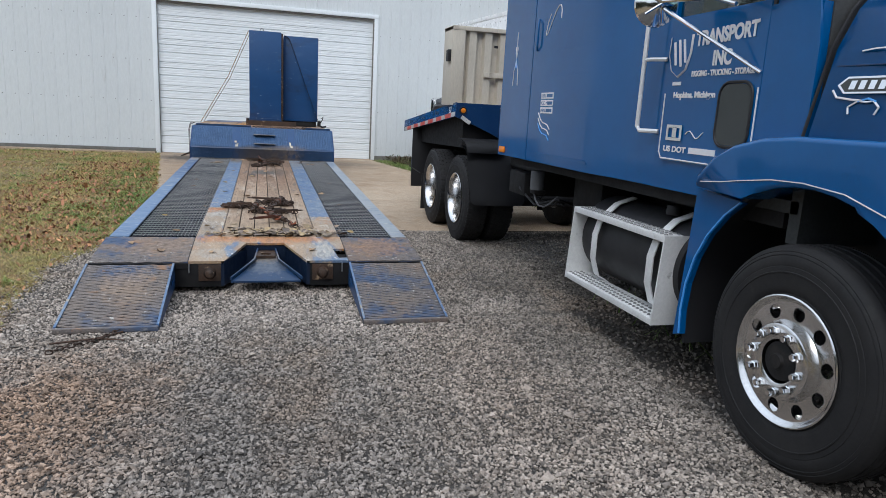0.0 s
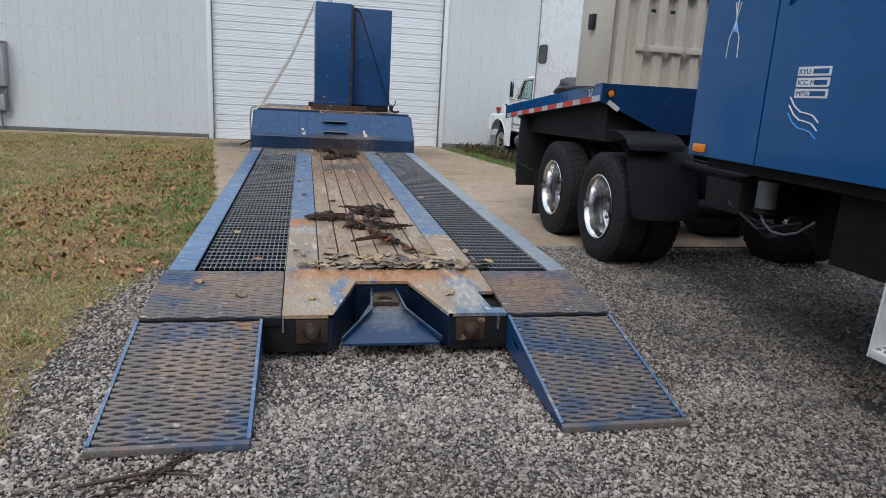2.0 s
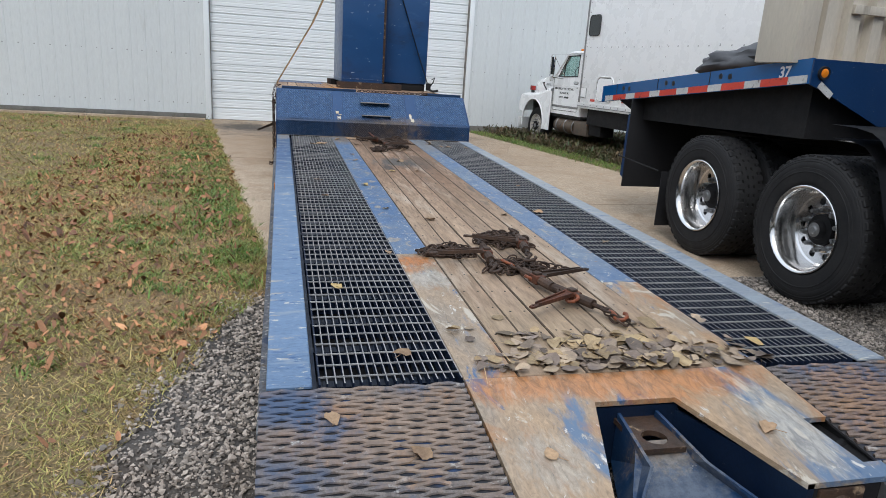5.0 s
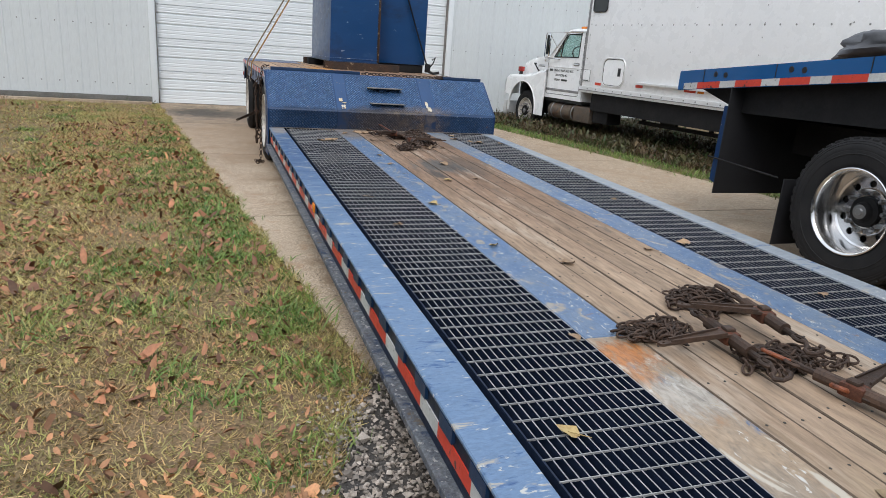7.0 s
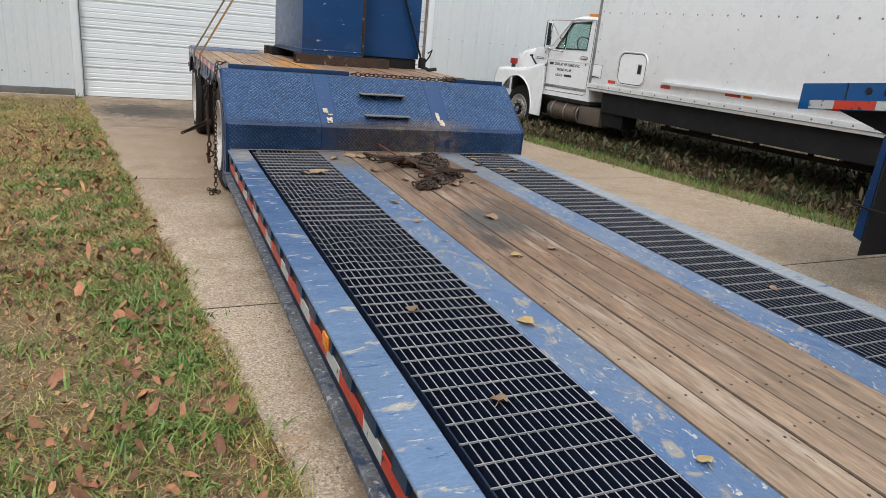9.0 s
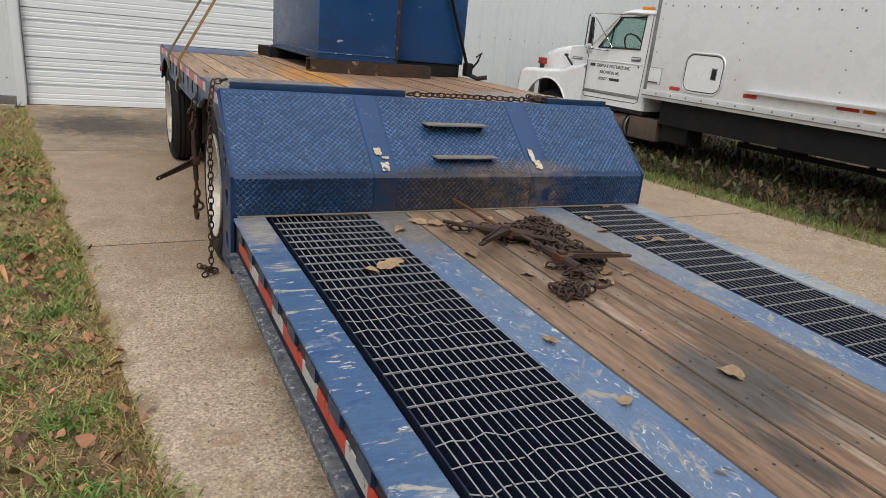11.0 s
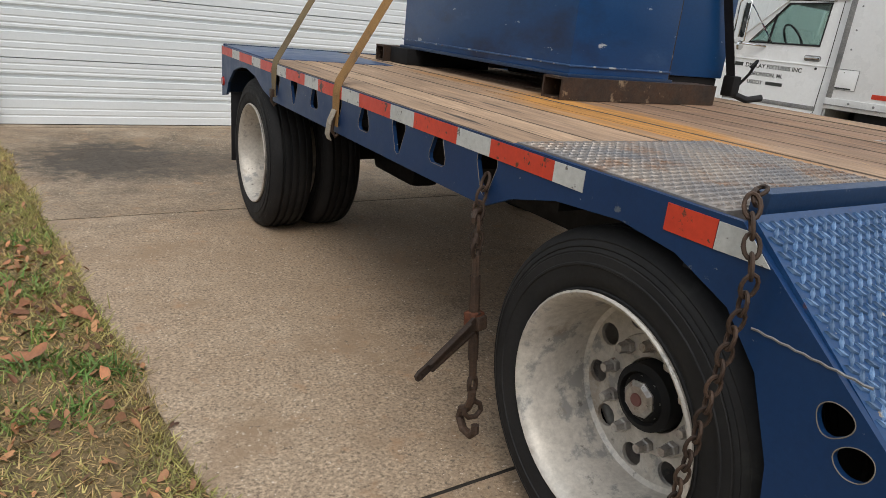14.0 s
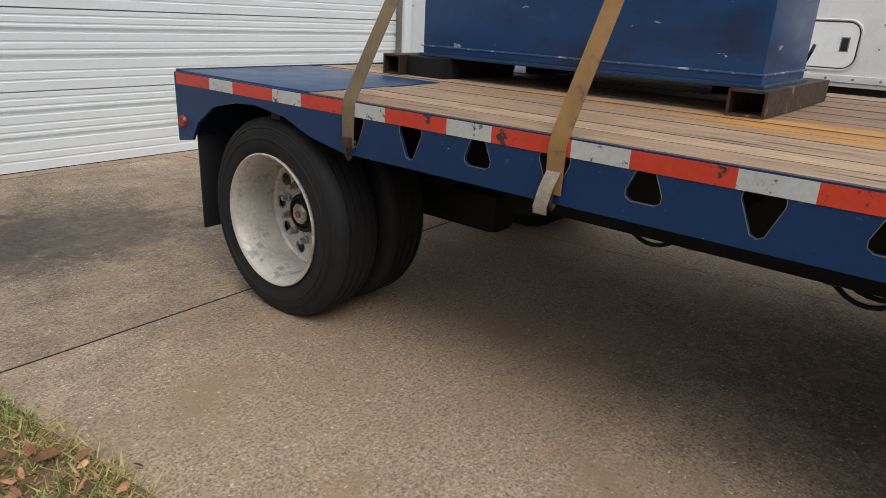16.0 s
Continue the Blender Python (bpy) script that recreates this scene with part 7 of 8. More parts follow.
while x < 4.75:
    pts += [(x, 8.66), (x + 0.02, 8.60), (x + 0.11, 8.60), (x + 0.13, 8.66)]
    x += 0.2
pts += [(4.8, 8.66), (4.8, 8.96), (2.6, 8.96)]
part("ribbed_wall", prism(bm, [pts], in_z(Z0), Z1 - Z0 - 0.04), "tan_paint", box_, "ribbed tan sheet metal", smooth=0)
part("top_rail", boxed(2.44, 4.94, 8.575, 8.98, Z1 - 0.05, Z1, bevel=0.006), "tan_paint", box_)
part("cross_angle", boxed(2.86, 4.6, 8.57, 8.6, 1.97, 2.03, bevel=0.004), "tan_paint", box_, "tan cross angle with bolts")
part("latch", boxed(2.40, 2.445, 8.62, 8.72, 2.14, 2.28, bevel=0.01), "black_plastic", box_, "black latch")
for x in (2.98, 3.18, 3.58):
    part("slot", boxed(x, x + 0.05, 8.596, 8.60, 2.33, 2.36), "black_plastic", box_)
bm = bmesh.new()
bmesh.ops.create_icosphere(bm, subdivisions=4, radius=1)
for v in bm.verts:
    n_ = noise.noise(v.co * 2.2) * 0.22 + noise.noise(v.co * 5) * 0.08
    v.co = Vector((2.98 + v.co.x * 0.42 * (1 + n_), 9.6 + v.co.y * 0.55 * (1 + n_), bed_z(9.6 + v.co.y * 0.55) + 0.09 + max(-0.1, v.co.z * 0.15 * (1 + n_ * 2))))
solo("tarpaulin", bm, "tarp", "crumpled dark grey tarpaulin on the blue bed", "tarpaulin", smooth=60)

# ---------------------------------------------------------------- white box truck
BX = 5.03


def loft(sections, caps=True):
    """A skin through open or closed rows of points, all of one length."""
    bm, prev = bmesh.new(), None
    rows = [[bm.verts.new(p) for p in s] for s in sections]
    for a_, b_ in zip(rows, rows[1:]):
        for j in range(len(a_) - 1):
            bm.faces.new((a_[j], a_[j + 1], b_[j + 1], b_[j]))
    if caps:
        bm.faces.new(rows[0])
        bm.faces.new(rows[-1][::-1])
    return bm


van = thing("box_truck", (6.1, 15.0, 0), "white box truck with dark door lettering standing in weeds", "truck")
part("cargo_box", boxed(BX, BX + 2.35, 10.2, 17.45, 0.90, 3.68, bevel=0.02), "box_white", van, "white riveted cargo box")
part("corner_trim", boxed(BX - 0.006, BX + 0.02, 17.40, 17.456, 0.93, 3.68, bevel=0.004), "rod", van, "grey corner trim")
part("bottom_rail", boxed(BX - 0.012, BX + 0.02, 10.2, 17.456, 0.85, 0.96, bevel=0.006), "step_white", van, "pale aluminium bottom rail")
part("rail_lip", boxed(BX - 0.02, BX + 0.01, 10.2, 17.456, 0.885, 0.897, bevel=0.002), "rod", van)
part("roof_rail", boxed(BX - 0.008, BX + 0.02, 10.2, 17.45, 3.60, 3.69, bevel=0.004), "box_white", van)
van_rivet = keep("van_rivet", lambda: turned([(-0.005, 0.0), (-0.004, 0.005), (0.0, 0.008), (0.002, 0.008)], 8), "grey_steel")
for i in range(30):
    for z in (0.925, 3.5, 2.02):
        piece("rivet", van_rivet, van, Matrix.Translation((BX - (0.012 if z < 1 else 0.001), 17.22 - i * 0.236, z)) @ Matrix.Diagonal((1, 1.7, 1.7, 1)))
for y0 in (17.34, 16.12, 14.9, 13.68, 12.46):
    for k in range(11):
        piece("rivet", van_rivet, van, Matrix.Translation((BX - 0.001, y0, 1.22 + k * 0.205 + 0.02 * (k % 2))) @ Matrix.Diagonal((1, 1.2, 1.2, 1)))
for y0, y1, z0, mt in ((16.87, 17.03, 1.0, "tape_red"), (15.80, 15.97, 1.035, "tape_red"), (14.66, 14.89, 1.05, "tape_red"), (14.5, 14.62, 1.05, "amber"), (13.4, 13.6, 1.05, "tape_red"), (12.2, 12.4, 1.05, "tape_red")):
    part("reflective_tape", boxed(BX - 0.004, BX, y0, y1, z0, z0 + 0.045), mt, van, smooth=0)
part("step_rail", boxed(BX - 0.05, BX, 10.6, 15.92, 1.085, 1.125, bevel=0.006), "step_white", van, "grey aluminium step rail")
ht = part("hatch", prism(bmesh.new(), [rounded(16.31, 16.83, 1.03, 1.45, 0.10)], in_x(BX - 0.008), 0.008), "box_white", van, "small white access hatch", smooth=0)
part("hatch_trim", sweep(bmesh.new(), [(BX - 0.006, y, z) for y, z in rounded(16.285, 16.855, 1.005, 1.475, 0.13, 8)], 0.012, 6, closed=True), "step_white", ht, "white rounded hatch frame")
part("hatch_seal", sweep(bmesh.new(), [(BX - 0.007, y, z) for y, z in rounded(16.303, 16.837, 1.023, 1.457, 0.11, 8)], 0.004, 5, closed=True), "dark_iron", ht)
part("hatch_latch", boxed(BX - 0.014, BX - 0.006, 16.385, 16.445, 1.19, 1.31, bevel=0.004), "black_plastic", ht, "black hatch latch")
part("latch_plate", boxed(BX - 0.011, BX - 0.006, 16.375, 16.455, 1.18, 1.32, bevel=0.003), "rod", ht)
part("side_window", prism(bmesh.new(), [rounded(16.96, 17.32, 2.25, 2.61, 0.06)], in_x(BX - 0.01), 0.012), "dark_glass", van, "small dark window", smooth=0)
part("window_trim", sweep(bmesh.new(), [(BX - 0.010, y, z) for y, z in rounded(16.95, 17.33, 2.24, 2.62, 0.07)], 0.009, 6, closed=True), "black_plastic", van)
part("plate_card", boxed(BX - 0.005, BX, 17.20, 17.42, 1.05, 1.25, bevel=0.002), "box_white", van, "small white card holder")
part("card_edge", sweep(bmesh.new(), [(BX - 0.005, y, z) for y, z in ((17.20, 1.05), (17.20, 1.25), (17.42, 1.25), (17.42, 1.05))], 0.004, 4, closed=True), "rod", van)
part("card_print", boxed(BX - 0.0065, BX - 0.004, 17.24, 17.40, 1.056, 1.072), "dark_vinyl", van, smooth=0)
for x in (BX + 0.70, BX + 1.55):
    part("frame_rail", boxed(x, x + 0.09, 10.3, 19.6, 0.52, 0.80), "black_steel", van, "black frame rail")
part("skirt", boxed(BX + 0.05, BX + 0.10, 10.4, 17.15, 0.545, 0.85), "black_steel", van, "black sill under the cargo box")
part("lower_rail", boxed(BX + 0.30, BX + 0.36, 10.5, 16.1, 0.43, 0.49, bevel=0.006), "black_steel", van)
for i in range(8):
    y = 10.8 + i * 0.74
    part("rail_hanger", boxed(BX + 0.30, BX + 0.36, y, y + 0.05 + 0.3 * (i % 3 == 0), 0.47, 0.9), "black_steel", van)
for i in range(14):
    y = 10.5 + i * 0.5
    part("floor_joist", boxed(BX + 0.1, BX + 2.25, y, y + 0.07, 0.80, 0.90), "black_steel", van)
part("differential", moved(turned([(-0.2, 0), (-0.2, 0.1), (-0.08, 0.2), (0.08, 0.2), (0.2, 0.1), (0.2, 0)], 16), pose(BX + 1.15, 12.4, 0.36)), "black_steel", van)
part("axle", sweep(bmesh.new(), [(BX + 0.2, 12.4, 0.34), (BX + 2.1, 12.4, 0.34)], 0.07, 10), "black_steel", van)
part("side_tank", sweep(bmesh.new(), [(BX + 0.22, 17.78, 0.43), (BX + 0.22, 17.80, 0.43), (BX + 0.22, 18.46, 0.43), (BX + 0.22, 18.5, 0.43)], 0.155, 22), "tank_rust", van, "dull rust-streaked side tank")
part("battery_box", boxed(BX + 0.08, BX + 0.40, 17.18, 17.68, 0.29, 0.58, bevel=0.02), "tank_rust", van, "rusty battery box")
part("tank_shield", boxed(BX + 0.10, BX + 0.42, 16.7, 17.12, 0.33, 0.60, bevel=0.02), "black_steel", van)
for y in (17.72, 18.05, 18.38):
    part("tank_strap", sweep(bmesh.new(), [(BX + 0.22 + 0.162 * math.cos(k), y, 0.43 + 0.162 * math.sin(k)) for k in (2 * math.pi * i / 24 for i in range(24))], 0.012, 5, closed=True), "grey_steel", van, "steel tank strap")
CX = BX + 0.06
part("cab_side", prism(bmesh.new(), [[(17.48, 0.66), (17.48, 1.92), (17.95, 1.935), (18.12, 1.90), (18.60, 1.46), (19.02, 1.405), (19.02, 0.66)], [(17.68, 1.455), (18.46, 1.437), (18.10, 1.855), (17.66, 1.875)]], in_x(CX), 0.05), "box_white", van, "white cab door", smooth=0)
part("cab_side", prism(bmesh.new(), [[(17.48, 0.66), (17.48, 1.92), (17.95, 1.935), (18.12, 1.90), (18.60, 1.46), (19.02, 1.405), (19.02, 0.66)], [(17.68, 1.455), (18.46, 1.437), (18.10, 1.855), (17.66, 1.875)]], in_x(CX + 1.85), 0.05), "box_white", van, smooth=0)
part("cab_roof", loft([[(CX, y, z - 0.05), (CX + 0.02, y, z - 0.015), (CX + 0.1, y, z), (CX + 0.95, y, z + 0.025), (CX + 1.8, y, z), (CX + 1.88, y, z - 0.015), (CX + 1.9, y, z - 0.05)] for y, z in ((17.48, 1.965), (17.95, 1.975), (18.08, 1.95), (18.13, 1.91))]), "box_white", van, "white cab roof", smooth=50)
part("drip_rail", sweep(bmesh.new(), [(CX - 0.008, 17.5, 1.915), (CX - 0.008, 17.95, 1.925), (CX - 0.008, 18.1, 1.90), (CX - 0.006, 18.58, 1.47)], 0.010, 6), "box_white", van)
part("cab_back", boxed(CX + 0.02, CX + 1.88, 17.46, 17.485, 0.66, 1.93), "box_white", van)
part("cab_floor", boxed(CX + 0.05, CX + 1.85, 17.5, 18.9, 0.6, 0.7), "interior", van)
part("dashboard", boxed(CX + 0.08, CX + 1.82, 18.40, 18.75, 1.1, 1.44, bevel=0.04), "interior", van)
part("bench_seat", boxed(CX + 0.1, CX + 1.8, 17.52, 17.72, 0.9, 1.52, bevel=0.05), "interior", van)
part("steering_wheel", sweep(bmesh.new(), [(CX + 0.42 + 0.19 * math.cos(k), 18.18 + 0.09 * math.sin(k), 1.50 + 0.16 * math.sin(k)) for k in (2 * math.pi * i / 24 for i in range(24))], 0.013, 6, closed=True), "black_plastic", van, "black steering wheel")
part("side_glass", prism(bmesh.new(), [[(17.675, 1.45), (18.465, 1.432), (18.10, 1.86), (17.655, 1.88)]], in_x(CX + 0.022), 0.006), "glass", van, "greenish side window", smooth=0)
part("windscreen", prism(bmesh.new(), [[(18.13, 1.90), (18.60, 1.45), (18.61, 1.46), (18.14, 1.91)]], in_x(CX + 0.06), 1.78), "glass", van, "windscreen glass", smooth=0)
part("quarter_post", sweep(bmesh.new(), [(CX, 18.24, 1.44), (CX, 18.21, 1.74)], 0.013, 6), "black_plastic", van)
part("window_seal", sweep(bmesh.new(), [(CX - 0.002, y, z) for y, z in ((17.68, 1.455), (18.46, 1.437), (18.10, 1.855), (17.66, 1.875))], 0.012, 6, closed=True), "black_plastic", van, "black window seal")
part("door_seam", sweep(bmesh.new(), [(CX - 0.001, y, z) for y, z in ((17.545, 1.90), (17.55, 1.40), (17.57, 0.78), (17.62, 0.745), (18.60, 0.735), (18.635, 0.77), (18.64, 1.40))], 0.0045, 4), "dark_iron", van, "dark door gap")
part("door_handle", boxed(CX - 0.022, CX - 0.004, 17.64, 17.80, 1.315, 1.345, bevel=0.008), "chrome", van, "chrome door handle")
part("handle_cup", prism(bmesh.new(), [rounded(17.63, 17.81, 1.295, 1.355, 0.028)], in_x(CX - 0.003), 0.004), "rod", van, smooth=0)
part("door_lock", moved(turned([(-0.006, 0), (-0.006, 0.012), (0, 0.014)], 10), pose(CX, 17.66, 1.225)), "dark_iron", van)
part("body_crease", boxed(CX - 0.008, CX + 0.002, 17.50, 19.0, 1.252, 1.262, bevel=0.003), "box_white", van)
part("lower_moulding", boxed(CX - 0.006, CX + 0.002, 17.56, 18.64, 0.80, 0.845, bevel=0.003), "rod", van, "dull lower door moulding")
part("fender_badge", boxed(CX - 0.006, CX + 0.002, 18.75, 18.96, 1.235, 1.275, bevel=0.003), "grey_steel", van, "grey oblong badge")
letters("lettering", "DISPLAY FIXTURES INC", van, 18.44, 1.17, CX - 0.001, 0.062, "dark_vinyl", width=0.64, bold=0.0012)
bar_line("lettering_bar", van, CX - 0.001, 18.57, 18.47, 1.172, 1.212, "dark_vinyl")
letters("lettering", "BRONSON, MI.", van, 18.36, 1.085, CX - 0.001, 0.058, "dark_vinyl", width=0.37, bold=0.0012)
letters("lettering", "USDOT", van, 18.38, 0.995, CX - 0.001, 0.055, "dark_vinyl", width=0.18, bold=0.0012)
bar_line("lettering_bar", van, CX - 0.001, 18.16, 17.97, 0.997, 1.033, "dark_vinyl")
HOOD = ((18.58, 0.90, 1.475), (18.9, 0.89, 1.47), (19.2, 0.87, 1.445), (19.5, 0.84, 1.40), (19.70, 0.81, 1.34), (19.82, 0.78, 1.22), (19.84, 0.78, 0.85))
part("hood", loft([[(CX + 0.94 + s * w_, y, z - dz) for s, dz in ((-1, 0.42), (-1, 0.11), (-0.97, 0.055), (-0.88, 0.02), (-0.5, 0.002), (0, 0.0), (0.5, 0.002), (0.88, 0.02), (0.97, 0.055), (1, 0.11), (1, 0.42))] for y, w_, z in HOOD]), "box_white", van, "white sloping hood", smooth=50)
ARCH = [(19.385 + 0.515 * math.cos(math.radians(k)), 0.36 + 0.555 * math.sin(math.radians(k))) for k in range(-8, 189, 7)]
TOPS = [(18.62, 1.19), (18.85, 1.15), (19.1, 1.07), (19.4, 1.045), (19.8, 1.035), (20.0, 1.015), (20.08, 0.97), (20.11, 0.85), (20.11, 0.60)]
part("fender_side", prism(bmesh.new(), [[(18.62, 0.28), (18.62, 1.13), (18.85, 1.09), (19.1, 1.01), (19.4, 0.985), (19.8, 0.975), (20.0, 0.955), (20.05, 0.92), (20.08, 0.84), (20.08, 0.62), (19.92, 0.60)] + ARCH[1:] + [(18.80, 0.28)]], in_x(BX - 0.012), 0.03), "box_white", van, "white front fender", smooth=0)
part("fender_top", loft([[(BX - 0.012 + 0.06 * (1 - math.cos(k)), y, z - 0.06 + 0.06 * math.sin(k)) for k in (math.pi / 2 * i / 5 for i in range(6))] + [(BX + 0.36, y, z + 0.02)] for y, z in TOPS], caps=False), "box_white", van, smooth=60)
part("arch_lip", sweep(bmesh.new(), [(BX - 0.014, y, z) for y, z in ARCH], 0.014, 6), "box_white", van, "rolled white arch lip")
part("wheel_well", boxed(CX + 0.30, CX + 0.34, 18.75, 20.0, 0.3, 1.0), "black_plastic", van, "dark wheel well")
part("grille", boxed(CX + 0.15, CX + 1.73, 19.79, 19.84, 0.62, 1.14, bevel=0.01), "grey_steel", van, "grey front grille")
part("front_bumper", boxed(BX, CX + 1.88, 20.02, 20.14, 0.20, 0.46, bevel=0.03), "step_white", van, "pale front bumper")
lamp_ = part("turn_lamp", boxed(BX + 0.05, BX + 0.14, 19.62, 19.74, 1.10, 1.20, bevel=0.015), "red_lens", van, "dark red fender lamp")
part("lamp_foot", boxed(BX + 0.07, BX + 0.12, 19.65, 19.71, 1.03, 1.11), "black_plastic", lamp_)
part("hood_latch", sweep(bmesh.new(), [(CX - 0.01, 19.10, 1.285), (CX - 0.022, 19.06, 1.25), (CX - 0.018, 18.98, 1.18), (CX - 0.01, 18.94, 1.145)], 0.014, 6), "black_plastic", van, "black rubber hood latch")
part("latch_head", boxed(CX - 0.028, CX, 19.06, 19.13, 1.265, 1.30, bevel=0.008), "black_plastic", van)
part("roof_lamp", boxed(CX + 0.12, CX + 0.21, 17.72, 17.88, 1.97, 2.015, bevel=0.015), "amber", van, "amber roof lamp")
MX, MY = BX - 0.10, 18.49
vm = part("mirror", boxed(MX - 0.05, MX + 0.05, MY - 0.012, MY + 0.012, 1.47, 1.84, bevel=0.008), "chrome", van, "tall chrome-backed mirror")
part("mirror_glass", boxed(MX - 0.043, MX + 0.043, MY - 0.016, MY - 0.0125, 1.48, 1.83), "dark_glass", vm, "dark mirror glass")
part("mirror_frame", sweep(bmesh.new(), [(MX, MY + 0.09, 1.45), (MX, MY + 0.09, 1.84), (MX, MY + 0.06, 1.875), (MX, MY - 0.01, 1.88), (MX, MY - 0.045, 1.85), (MX, MY - 0.05, 1.44), (MX, MY - 0.01, 1.40), (MX, MY + 0.06, 1.41)], 0.012, 7, closed=True), "chrome", vm, "chrome tube frame")
part("mirror_bracket", sweep(bmesh.new(), [(MX, MY - 0.01, 1.88), (CX - 0.005, 17.62, 1.90)], 0.010, 6), "chrome", vm)
part("mirror_bracket", sweep(bmesh.new(), [(MX, MY, 1.41), (CX - 0.005, 18.25, 1.40)], 0.010, 6), "chrome", vm)
part("mirror_bracket", sweep(bmesh.new(), [(MX, MY - 0.03, 1.86), (CX - 0.005, 18.18, 1.43)], 0.008, 6), "chrome", vm)
part("spot_mirror", moved(turned([(-0.012, 0), (-0.012, 0.05), (0.01, 0.055), (0.02, 0)], 16), pose(MX, MY - 0.02, 1.385, 0, 0, 90)), "chrome", vm, "small round chrome mirror")
for y, kd in ((19.385, "van"), (12.4, "van")):
    wheel(van, CX + 0.04, y, 0.31, kd, -1)
    wheel(van, CX + 1.86, y, 0.31, kd, 1)
van.matrix_basis = Matrix.Translation((4.866, 17.27, 0)) @ pose(0, 0, 0, 0, 0, 6.56) @ Matrix.Translation((-BX, -17.456, 0)) @ ORIGIN[van.name]

# ---------------------------------------------------------------- loose ground cover


def mass(name, verts, faces, material, label, category, smooth=False):
    me = bpy.data.meshes.new(name)
    v = np.asarray(verts, dtype=np.float32).reshape(-1, 3)
    f = np.asarray(faces, dtype=np.int32)
    k = f.shape[1]
    me.vertices.add(len(v))
    me.vertices.foreach_set("co", v.ravel())
    me.loops.add(f.size)
    me.loops.foreach_set("vertex_index", f.ravel())
    me.polygons.add(len(f))
    me.polygons.foreach_set("loop_start", np.arange(0, f.size, k, dtype=np.int32))
    me.polygons.foreach_set("use_smooth", np.full(len(f), smooth, dtype=bool))
    me.update(calc_edges=True)
    me.materials.append(M[material])
    return tagged(new(name, me), label, category, kind="stuff")


def turn_matrices(rng, n):
    q = rng.normal(size=(n, 4))
    q /= np.linalg.norm(q, axis=1)[:, None]
    w, x, y, z = q.T
    return np.stack([1 - 2 * (y * y + z * z), 2 * (x * y - z * w), 2 * (x * z + y * w), 2 * (x * y + z * w), 1 - 2 * (x * x + z * z), 2 * (y * z - x * w),
                     2 * (x * z - y * w), 2 * (y * z + x * w), 1 - 2 * (x * x + y * y)], axis=1).reshape(n, 3, 3)


def gravel_edge(y):
    """Where the stones end towards the lawn."""
    return np.interp(y, [-8, 2, 4, 5.1, 6, 6.8, 7.5, 8.0, 8.3, 8.75], [-1.5, -1.5, -1.6, -1.46, -1.54, -1.60, -1.46, -1.32, -1.22, -1.06])


rng = np.random.default_rng(5)
OCTA = np.array([(1, 0, 0), (0, 1, 0), (-1, 0, 0), (0, -1, 0), (0, 0, 1), (0, 0, -1)], dtype=float)
OCTA_F = np.array([(0, 1, 4), (1, 2, 4), (2, 3, 4), (3, 0, 4), (1, 0, 5), (2, 1, 5), (3, 2, 5), (0, 3, 5)])


def stones(count, size, region):
    xy = []
    while sum(len(a_) for a_ in xy) < count:
        p = np.stack([rng.uniform(region[0], region[1], count), rng.uniform(region[2], region[3], count)], axis=1)
        edge = gravel_edge(p[:, 1]) + rng.normal(0, 0.11, count) - 0.05 * np.sin(p[:, 1] * 7.0)
        xy.append(p[p[:, 0] > edge])
    xy = np.concatenate(xy)[:count]
    s = size * rng.lognormal(0, 0.28, count)
    shape = OCTA[None] * rng.uniform(0.75, 1.35, (count, 1, 3)) + rng.uniform(-0.34, 0.34, (count, len(OCTA), 3))
    shape = np.einsum("nij,nkj->nki", turn_matrices(rng, count), shape) * (s * 0.62)[:, None, None]
    shape[:, :, 2] *= 0.8
    z = s * 0.22 - 0.006 + rng.uniform(-0.004, 0.006, count)
    shape += np.stack([xy[:, 0], xy[:, 1], z], axis=1)[:, None]
    faces = (OCTA_F[None] + len(OCTA) * np.arange(count)[:, None, None]).reshape(-1, 3)
    return shape.reshape(-1, 3), faces


v1, f1 = stones(118000, 0.0122, (-1.9, 2.6, 1.35, 5.4))
v2, f2 = stones(80000, 0.0126, (-1.9, 3.2, 5.2, 8.74))
v3, f3 = stones(32000, 0.0165, (2.4, 7.0, 1.5, 8.7))
v4, f4 = stones(1200, 0.021, (-1.8, 3.0, 1.5, 8.7))
mass("gravel_stones", np.concatenate([v1, v2, v3, v4]), np.concatenate([f1, f2 + len(v1), f3 + len(v1) + len(v2), f4 + len(v1) + len(v2) + len(v3)]), "stone", "loose angular grey crushed stone", "gravel")


